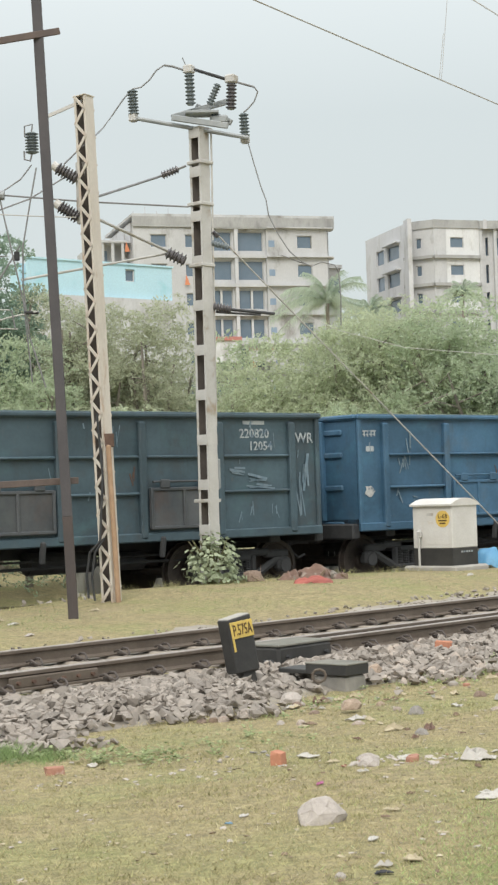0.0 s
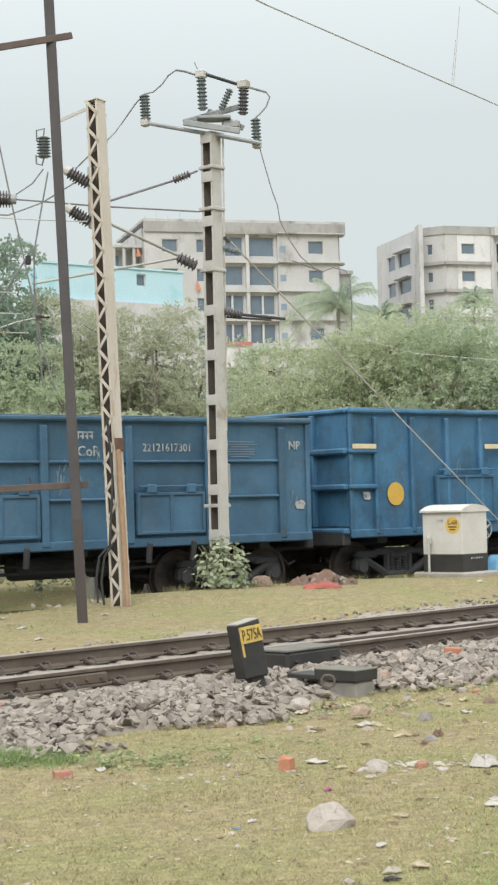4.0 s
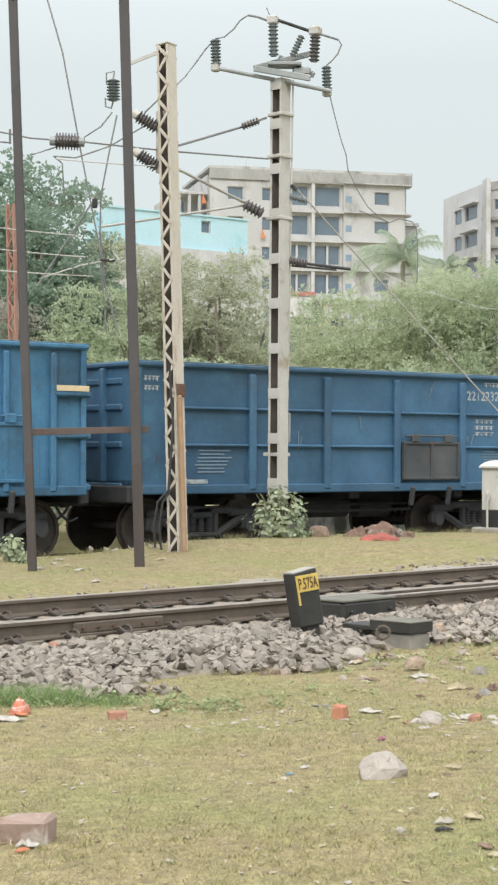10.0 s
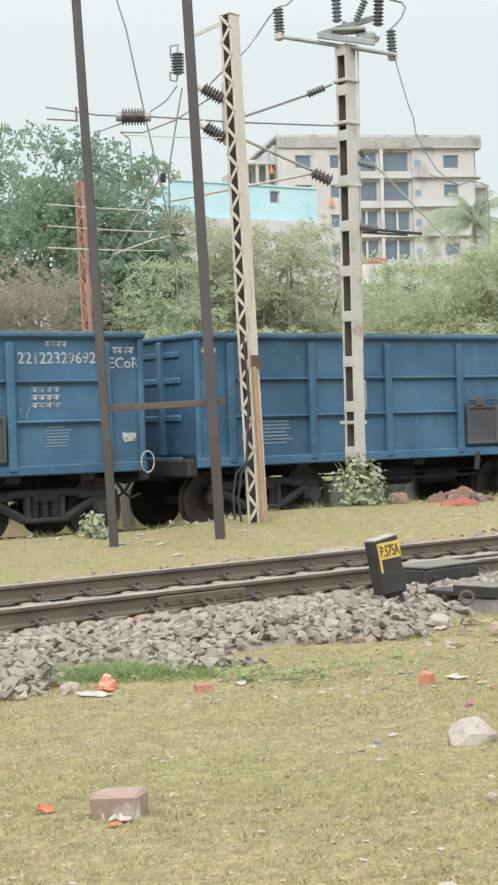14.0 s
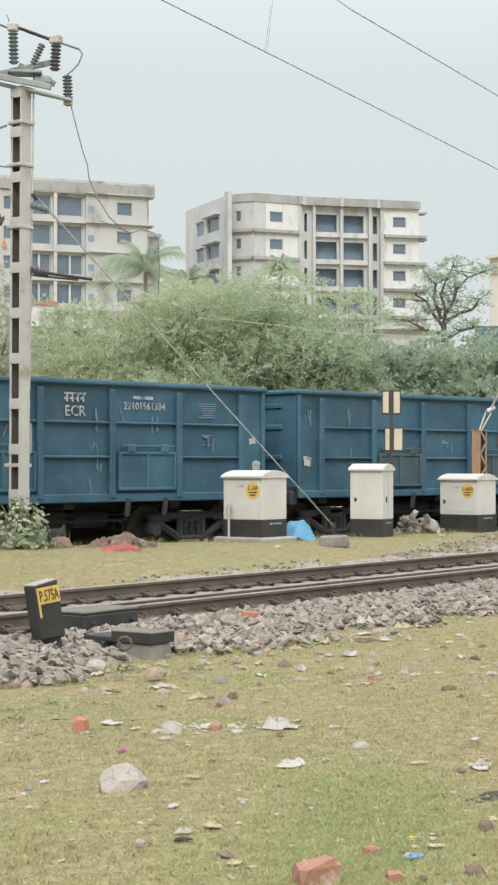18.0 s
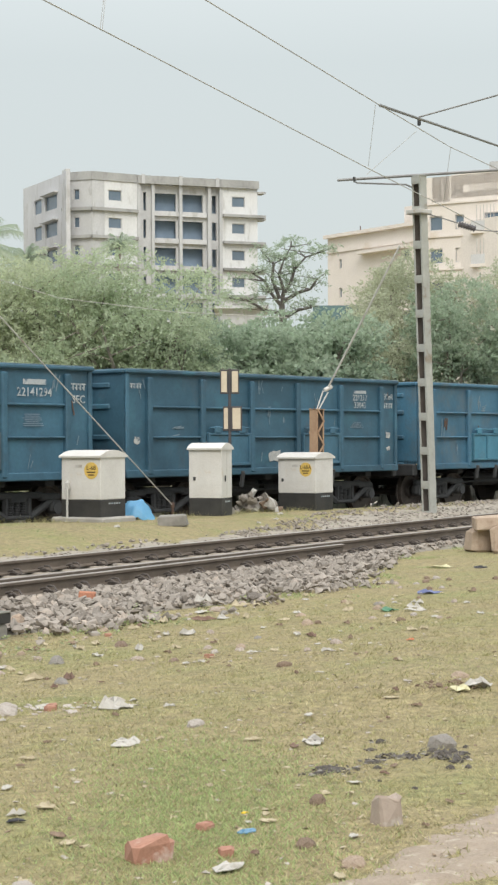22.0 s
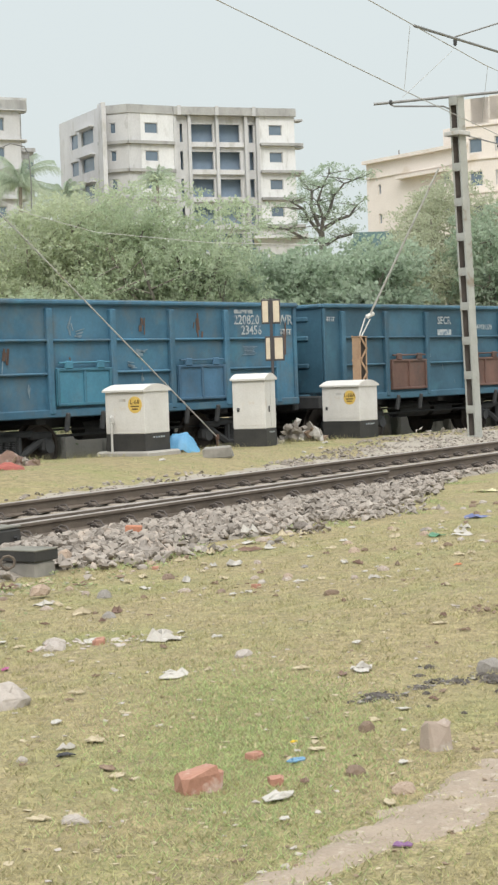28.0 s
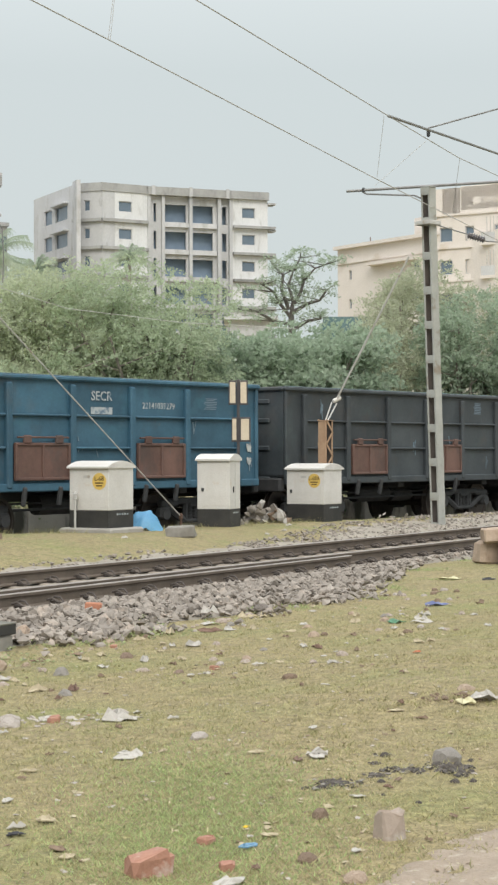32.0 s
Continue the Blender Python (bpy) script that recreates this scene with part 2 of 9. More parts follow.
    def prism(self, poly, z0, z1):
        """A flat outline (x, y) raised from z0 to z1."""
        n = len(poly)
        vs = [(x, y, z0) for x, y in poly] + [(x, y, z1) for x, y in poly]
        fs = [(i, (i + 1) % n, n + (i + 1) % n, n + i) for i in range(n)] + [tuple(range(n - 1, -1, -1)), tuple(range(n, 2 * n))]
        return self.add(vs, fs)

    def moved(self, m):
        self.v = [tuple(m @ Vector(q)) for q in self.v]
        return self

    def mesh(self, name, material, smooth=False):
        me = bpy.data.meshes.new(name)
        me.from_pydata(self.v, [], self.f)
        if material is not None:
            me.materials.append(material)
        if smooth:
            me.polygons.foreach_set("use_smooth", [True] * len(me.polygons))
        me.validate()
        me.update()
        return me


def part(name, shape, material, parent, label="", smooth=False, at=None):
    """Links a shape, or a mesh that is shared, as one part under its thing."""
    ob = new(name, shape if isinstance(shape, bpy.types.Mesh) else shape.mesh(name, material, smooth))
    ob.parent = parent
    if at is not None:
        ob.matrix_basis = at
    if label:
        ob["label"] = label
    return ob


def thing(name, m, label, category, group="", kind=""):
    ob = new(name)
    ob.matrix_basis = m
    ob.empty_display_size = 0.3
    return tagged(ob, label, category, group, kind)


def single(name, shape, material, label, category, group="", kind="", smooth=False, m=None):
    ob = new(name, shape if isinstance(shape, bpy.types.Mesh) else shape.mesh(name, material, smooth))
    if m is not None:
        ob.matrix_basis = m
    return tagged(ob, label, category, group, kind)


def lettering(text, size, name="lettering"):
    """A mesh of flat letters in the xz plane, read from -y, centred."""
    cu = bpy.data.curves.new(name, "FONT")
    cu.body, cu.size, cu.align_x, cu.align_y, cu.extrude = text, size, "CENTER", "CENTER", 0.002
    cu.resolution_u, cu.offset = 2, size * 0.012
    ob = bpy.data.objects.new(name, cu)
    scene.collection.objects.link(ob)
    me = bpy.data.meshes.new_from_object(ob.evaluated_get(bpy.context.evaluated_depsgraph_get()))
    bpy.data.objects.remove(ob)
    me.transform(pose(0, 0, 0, 90))
    me.name = name
    return me


def smooth_step(a, b, x):
    k = max(0.0, min(1.0, (x - a) / (b - a)))
    return k * k * (3 - 2 * k)


# ---- lie of the land ----
def near_rail(x):
    """y of the near rail's middle."""
    return 13.294 + 0.0923 * (x - 18)


def train_y(x):
    """y of the train's side that faces the camera."""
    return 22.1 - 0.05 * (x - 24)


def land(x, y):
    s = y - near_rail(x)
    z = -0.19 * smooth_step(-7.5, -2.2, s)
    rise = 0.14 + 0.17 * smooth_step(14.2, 17.2, x + 0.25 * (y - 20)) - 0.06 * smooth_step(20, 25, x) - 0.03 * smooth_step(27, 33, x)
    z += rise * smooth_step(1.8, 5.2, s)
    to_train = y - (train_y(x) - 1.55)
    z = z + (-0.52 - z) * smooth_step(0.0, 1.0, to_train)
    if to_train > 4.5:
        z += 0.25 * smooth_step(6.0, 9.0, to_train)
    q, w = 0.735 * x + 0.678 * y, 0.678 * x - 0.735 * y
    z += 0.055 * smooth_step(9.05, 9.75, q) * (1 - smooth_step(10.6, 13.5, q)) * smooth_step(0.9, 2.6, w)
    z += 0.018 * noise.noise(Vector((x * 0.9, y * 0.9, 0))) * smooth_step(0, 2.0, abs(s - 0.9))
    return z


# ---- ground ----
def grass_material():
    """Trodden turf: dry and green areas, hand-sized tufts with their shadows in the colour, and blade-sized grain."""
    m = bpy.data.materials.new("dry_short_grass")
    m.use_nodes = True
    n, l = m.node_tree.nodes, m.node_tree.links
    b, co = n["Principled BSDF"], n.new("ShaderNodeTexCoord")
    b.inputs["Roughness"].default_value = 0.95

    def tex(sc, lo, hi, detail=5.0):
        t, r = n.new("ShaderNodeTexNoise"), n.new("ShaderNodeMapRange")
        t.inputs["Scale"].default_value, t.inputs["Detail"].default_value, t.inputs["Roughness"].default_value = sc, detail, 0.65
        r.inputs["From Min"].default_value, r.inputs["From Max"].default_value = lo, hi
        l.new(co.outputs["Object"], t.inputs["Vector"])
        l.new(t.outputs["Fac"], r.inputs["Value"])
        return r.outputs[0]

    def mix(f, a, c):
        x = n.new("ShaderNodeMix")
        x.data_type = "RGBA"
        l.new(f, x.inputs[0])
        for sock, val in ((x.inputs[6], a), (x.inputs[7], c)):
            if isinstance(val, tuple):
                sock.default_value = (*val, 1)
            else:
                l.new(val, sock)
        return x.outputs[2]

    dry = mix(tex(7.0, 0.36, 0.66), (0.355, 0.295, 0.158), (0.24, 0.20, 0.104))
    green = mix(tex(9.0, 0.36, 0.64), (0.295, 0.29, 0.120), (0.20, 0.208, 0.080))
    col = mix(tex(0.75, 0.46, 0.68, 8.0), dry, green)
    col = mix(tex(0.5, 0.60, 0.74, 9.0), col, mix(tex(11.0, 0.35, 0.65), (0.42, 0.33, 0.225), (0.33, 0.255, 0.165)))
    col = mix(tex(2.4, 0.52, 0.76, 6.0), col, mix(tex(13.0, 0.35, 0.65), (0.31, 0.245, 0.15), (0.235, 0.20, 0.105)))
    grain = tex(55.0, 0.3, 0.7, 4.0)
    hv, mr = n.new("ShaderNodeHueSaturation"), n.new("ShaderNodeMapRange")
    mr.inputs["To Min"].default_value, mr.inputs["To Max"].default_value = 0.66, 1.34
    l.new(grain, mr.inputs["Value"])
    l.new(mr.outputs[0], hv.inputs["Value"])
    # random darker clumps: shadow among tufts painted as colour
    tuft, tv = n.new("ShaderNodeMapRange"), n.new("ShaderNodeHueSaturation")
    tuft.inputs["To Min"].default_value, tuft.inputs["To Max"].default_value = 1.2, 0.66
    l.new(tex(17.0, 0.34, 0.66, 9.0), tuft.inputs["Value"])
    l.new(tuft.outputs[0], tv.inputs["Value"])
    l.new(col, tv.inputs["Color"])
    l.new(tv.outputs[0], hv.inputs["Color"])
    l.new(hv.outputs[0], b.inputs["Base Color"])
    last = None
    for src, dist in ((tex(4.5, 0.2, 0.8), 0.03), (tex(16.0, 0.2, 0.8), 0.014), (grain, 0.005)):
        bp = n.new("ShaderNodeBump")
        bp.inputs["Strength"].default_value, bp.inputs["Distance"].default_value = 0.8, dist
        l.new(src, bp.inputs["Height"])
        if last is not None:
            l.new(last, bp.inputs["Normal"])
        last = bp.outputs[0]
    l.new(last, b.inputs["Normal"])
    return m


M_GRASS = grass_material()
M_DIRT = mat("bare_trodden_soil", (0.355, 0.29, 0.228), (0.26, 0.208, 0.16), 7.0, 0.95, 0, 0.8, 60, c3=(0.42, 0.36, 0.29), spots=0.2, spot_scale=14)
M_FINES = mat("grey_stone_dust", (0.21, 0.186, 0.155), (0.29, 0.258, 0.215), 3.0, 0.95, 0, 0.5, 40)


def graded(lo, hi, step, reach):
    a = list(np.arange(lo, hi + 1e-6, step))
    d, out = step, [a[-1]]
    while out[-1] < reach:
        d *= 1.35
        out.append(out[-1] + d)
    low, d = [a[0]], step
    while low[0] > -reach:
        d *= 1.35
        low.insert(0, low[0] - d)
    return low[:-1] + a + out[1:]


def ground_sheet():
    xs, ys = graded(-1.0, 46.0, 0.3, 3000), graded(-1.0, 27.0, 0.25, 3000)
    s = Shape()
    s.v = [(x, y, land(x, y)) for y in ys for x in xs]
    n = len(xs)
    s.f = [(j * n + i, j * n + i + 1, j * n + n + i + 1, j * n + n + i) for j in range(len(ys) - 1) for i in range(n - 1)]
    single("ground", s, M_GRASS, "short dry yellow-green grass on bare ground beside the railway", "ground", kind="structure", smooth=True)


def strip(name, f_lo, f_hi, x0, x1, lift, material, label, category, step=0.3, ny=5, wob=0.12):
    """A thin sheet that follows the land between two lines across x."""
    s = Shape()
    nx = int((x1 - x0) / step) + 1
    for i in range(nx):
        x = x0 + i * (x1 - x0) / (nx - 1)
        lo = f_lo(x) + wob * noise.noise(Vector((x * 1.3, 3.1, 0)))
        hi = f_hi(x) + wob * noise.noise(Vector((x * 1.3, 9.7, 0)))
        for j in range(ny):
            y = lo + (hi - lo) * j / (ny - 1)
            edge = 1 if 0 < j < ny - 1 else -0.3
            s.v.append((x, y, land(x, y) + lift * edge))
    s.f = [(i * ny + j, (i + 1) * ny + j, (i + 1) * ny + j + 1, i * ny + j + 1) for i in range(nx - 1) for j in range(ny - 1)]
    return single(name, s, material, label, category, kind="structure", smooth=True)


ground_sheet()

# ---- tracks ----
RAIL = [(-0.07, -0.165), (0.07, -0.165), (0.07, -0.15), (0.012, -0.13), (0.010, -0.045), (0.036, -0.032), (0.036, -0.006), (0.028, 0.0), (-0.028, 0.0), (-0.036, -0.006), (-0.036, -0.032), (-0.010, -0.045), (-0.012, -0.13), (-0.07, -0.15)]
HEAD = [(-0.034, -0.004), (0.034, -0.004), (0.028, 0.0035), (-0.028, 0.0035)]


def rails(track, a, b, z, lines, side):
    for k in lines:
        p, q = Vector((*a, z)) + Vector(side) * k, Vector((*b, z)) + Vector(side) * k
        r = part("rail", Shape().sweep(RAIL, p, q, side), M_RAIL, track, "brown rusty steel rail")
        part("rail_head", Shape().sweep(HEAD, p, q, side), M_RAILTOP, r, "worn grey running surface")


def near_track():
    t = thing("railway_track", pose(0, 0, 0), "broad-gauge track with rusty rails on concrete sleepers in ballast", "railway track", kind="structure")
    d = Vector((1, 0.0923, 0)).normalized()
    side = Vector((-d.y, d.x, 0))
    a, b = (-30, near_rail(-30)), (90, near_rail(90))
    rails(t, a, b, 0.025, (0.0, 1.745), side)
    return t, d, side


TRACK, TRACK_D, TRACK_S = near_track()


def far_track():
    t = thing("railway_track", pose(0, 0, 0), "second track under the goods train, partly hidden by the bank", "railway track", kind="structure")
    d = Vector((1, -0.05, 0)).normalized()
    side = Vector((-d.y, d.x, 0))
    y0 = lambda x: train_y(x) + 1.55 - 0.87
    rails(t, (-40, y0(-40)), (110, y0(110)), -0.29, (0.0, 1.745), side)
    sl = Shape().box((0, 0, 0), (0.26, 2.7, 0.2), pose(0, 0, 0, 0, 0, -2.9).to_3x3(), 0.03).mesh("sleeper", M_SLEEPER)
    for i in range(80):
        x = 2 + i * 0.65
        part("sleeper", sl, None, t, at=pose(x, y0(x) + 0.87, -0.555))


far_track()


# ---- goods train ----
PITCH, SPEED, LEAD = 10.713, 2.7585, 21.7265


def paint(name, c1, c2, dirt, amount):
    """Weathered paint: each sheet aged on its own, cloudy fading, grime that has run down, and rust where it has chipped."""
    m = mat(name, tuple(v * 0.84 for v in c1), tuple(v * 1.14 for v in c2), 0.9, 0.6, 0.0, 0.12, 16, object_random=0.17)
    n, l = m.node_tree.nodes, m.node_tree.links
    base = n["Principled BSDF"].inputs["Base Color"]
    src = base.links[0].from_socket
    co, rnd, shift = n.new("ShaderNodeTexCoord"), n.new("ShaderNodeObjectInfo"), n.new("ShaderNodeVectorMath")
    shift.operation = "ADD"
    l.new(co.outputs["Object"], shift.inputs[0])
    l.new(rnd.outputs["Random"], shift.inputs[1])
    grey = tuple(v * 0.6 + 0.07 for v in dirt)
    fresh = (c2[0] * 1.15, c2[1] * 1.35, c2[2] * 1.22)
    layers = (
        (1.0, (1, 1, 1.3), 0.56, 0.70, 0.6, fresh),
        (1.6, (1, 1, 0.8), 0.66 - amount * 0.3, 0.84 - amount * 0.2, 0.75, dirt),
        (5.0, (1, 1, 0.09), 0.60, 0.80, 0.5, tuple(v * 0.55 for v in dirt)),
        (0.8, (1, 1, 1), 0.56, 0.76, 0.55, grey),
        (7.0, (1, 1, 0.5), 0.665, 0.70, 0.55, grey),
        (3.4, (1, 1, 0.7), 0.70, 0.73, 0.8, (0.13, 0.07, 0.045)),
    )
    for sc, squash, lo, hi, most, col in layers:
        mp, t, r, x = n.new("ShaderNodeMapping"), n.new("ShaderNodeTexNoise"), n.new("ShaderNodeMapRange"), n.new("ShaderNodeMix")
        mp.inputs["Scale"].default_value = squash
        t.inputs["Scale"].default_value, t.inputs["Detail"].default_value, t.inputs["Roughness"].default_value = sc, 8.0, 0.68
        r.inputs["From Min"].default_value, r.inputs["From Max"].default_value, r.inputs["To Max"].default_value = lo, hi, most
        x.data_type = "RGBA"
        l.new(shift.outputs[0], mp.inputs[0])
        l.new(mp.outputs[0], t.inputs["Vector"])
        l.new(t.outputs["Fac"], r.inputs["Value"])
        l.new(r.outputs[0], x.inputs[0])
        l.new(src, x.inputs[6])
        x.inputs[7].default_value = (*col, 1)
        src = x.outputs[2]
    l.new(src, base)
    return m


M_MARK = mat("white_stencil_paint", (0.44, 0.47, 0.48), (0.36, 0.40, 0.42), 6, 0.7, 0, 0.05, c3=(0.12, 0.18, 0.24), spots=0.34, spot_scale=7)
M_MARK_FAINT = plain("faded_stencil_paint", (0.20, 0.27, 0.34), 0.7)
M_SCRAPE = mat("scraped_pale_paint", (0.125, 0.195, 0.245), (0.21, 0.27, 0.315), 9, 0.7, 0, 0.1)
M_RUSTMARK = mat("rust_scrape", (0.14, 0.085, 0.065), (0.09, 0.065, 0.055), 9, 0.85, 0, 0.2)
M_EDGE = mat("dusty_worn_paint", (0.26, 0.33, 0.34), (0.16, 0.24, 0.28), 5, 0.8, 0, 0.2)
M_TORN = mat("weathered_paper", (0.50, 0.50, 0.48), (0.33, 0.34, 0.34), 8, 0.9, 0, 0.1, c3=(0.14, 0.17, 0.20), spots=0.22, spot_scale=9)
M_STRIP = plain("cream_reflective_strip", (0.66, 0.55, 0.36), 0.5)
M_ORANGE_DISC = plain("orange_yellow_disc_paint", (0.60, 0.38, 0.07), 0.6)
M_WHEEL = mat("worn_wheel_steel", (0.05, 0.042, 0.038), (0.09, 0.075, 0.065), 6, 0.6, 0.5, 0.1)

HALF, Y0 = 4.87, -1.55
RIBS6 = [-4.175, -2.505, -0.835, 0.835, 2.505, 4.175]


def wheel_mesh():
    s = Shape()
    for y in (-0.84, 0.84):
        o = -1 if y < 0 else 1
        s.lathe((0, y - 0.065 * o, 0), (0, o, 0), [(0, 0.53), (0.03, 0.53), (0.035, 0.50), (0.13, 0.49), (0.13, 0.43), (0.10, 0.41), (0.09, 0.17), (0.15, 0.15), (0.15, 0.0)], 20)
    s.tube((0, -0.85, 0), (0, 0.85, 0), 0.085, n=10)
    for y in (-0.975, 0.975):
        s.tube((0, y - 0.14, 0), (0, y + 0.14, 0), 0.075, n=8)
        for k in range(3):
            a = k * 2 * math.pi / 3
            s.tube((math.cos(a) * 0.045, y * 1.145 - 0.01, math.sin(a) * 0.045), (math.cos(a) * 0.045, y * 1.145 + 0.03, math.sin(a) * 0.045), 0.014, n=5)
    return s.mesh("wheelset", M_WHEEL)


WHEELSET = wheel_mesh()


def bogie_side():
    """Cast side frame of a three-piece bogie, with springs and axle boxes."""
    s = Shape()
    for y in (0.0,):
        s.box((0, y, 0.78), (1.35, 0.14, 0.13), None, 0.03)
        s.box((0, y, 0.36), (0.75, 0.15, 0.09), None, 0.03)
        for k in (-1, 1):
            s.tube((k * 0.35, y, 0.37), (k * 0.98, y, 0.70), 0.075, n=6)
            s.tube((k * 0.3, y, 0.40), (k * 0.3, y, 0.76), 0.065, n=6)
            s.box((k * 0.85, y, 0.74), (0.55, 0.15, 0.14), None, 0.03)
            s.box((k * 1.0, y, 0.55), (0.30, 0.2, 0.26), None, 0.05)
            s.tube((k * 1.0, y - 0.12, 0.52), (k * 1.0, y + 0.12, 0.52), 0.12, n=10)
    return s.mesh("side_frame", M_BOGIE)


def bogie_springs():
    s = Shape()
    for y in (-1.08, 1.08):
        for x in (-0.17, 0.0, 0.17):
            prof = []
            for k in range(9):
                prof += [(0.41 + k * 0.032, 0.055), (0.41 + k * 0.032 + 0.016, 0.075)]
            s.lathe((x, y, 0), (0, 0, 1), prof, 8)
    s.box((0, 0, 0.74), (0.45, 2.3, 0.2), None, 0.03)
    return s.mesh("bolster_and_springs", M_BOGIE)


BOGIE_SIDE, BOGIE_SPRING = bogie_side(), bogie_springs()


def underframe():
    s = Shape()
    s.box((0, 0, 1.0), (9.5, 0.5, 0.32), None, 0.02)
    return s.mesh("underframe", M_DARK)


def coupler():
    s = Shape()
    s.box((0.25, 0, 0.98), (0.55, 0.24, 0.26), None, 0.04)
    s.box((0.5, 0.08, 0.98), (0.22, 0.2, 0.30), None, 0.06)
    s.box((0.48, -0.14, 0.98), (0.16, 0.1, 0.24), None, 0.03)
    return s.mesh("coupler", M_DARK)


UNDER, COUPLER = underframe(), coupler()
BEARER = Shape().box((0, 0, 1.06), (0.25, 2.7, 0.22), None, 0.02).mesh("cross_bearer", M_DARK)
HOSE = Shape().path([(0.0, -0.45, 0.95), (0.15, -0.46, 0.72), (0.32, -0.44, 0.6), (0.5, -0.42, 0.66)], 0.025, 6).mesh("air_hose", M_DARK)
TANK = Shape().tube((-0.9, -0.55, 0.78), (0.4, -0.55, 0.78), 0.2, n=12).mesh("air_tank", M_DARK)
CYL = Shape().tube((0.7, -0.5, 0.74), (1.5, -0.5, 0.74), 0.17, n=12).mesh("brake_cylinder", M_DARK)
PIPE = Shape().tube((-4.6, -0.75, 0.82), (4.6, -0.75, 0.82), 0.022, n=6).mesh("brake_pipe", M_DARK)
ROD = Shape().tube((-2.2, -0.85, 0.7), (2.4, -0.85, 0.72), 0.03, n=6).mesh("brake_rod", M_BOGIE)


def side_panel_mesh(x0, x1, z0, z1, bow=0.0):
    """A side sheet, slightly dished between its ribs."""
    s, nx, nz = Shape(), 5, 4
    for i in range(nx):
        for j in range(nz):
            u, w = i / (nx - 1), j / (nz - 1)
            y = -1.50 + bow * math.sin(math.pi * u) * math.sin(math.pi * w)
            s.v.append((x0 + (x1 - x0) * u, y, z0 + (z1 - z0) * w))
    s.f = [(i * nz + j, (i + 1) * nz + j, (i + 1) * nz + j + 1, i * nz + j + 1) for i in range(nx - 1) for j in range(nz - 1)]
    s.add([(x0, -1.44, z0), (x1, -1.44, z0), (x1, -1.44, z1), (x0, -1.44, z1)], [(0, 3, 2, 1)])
    return s


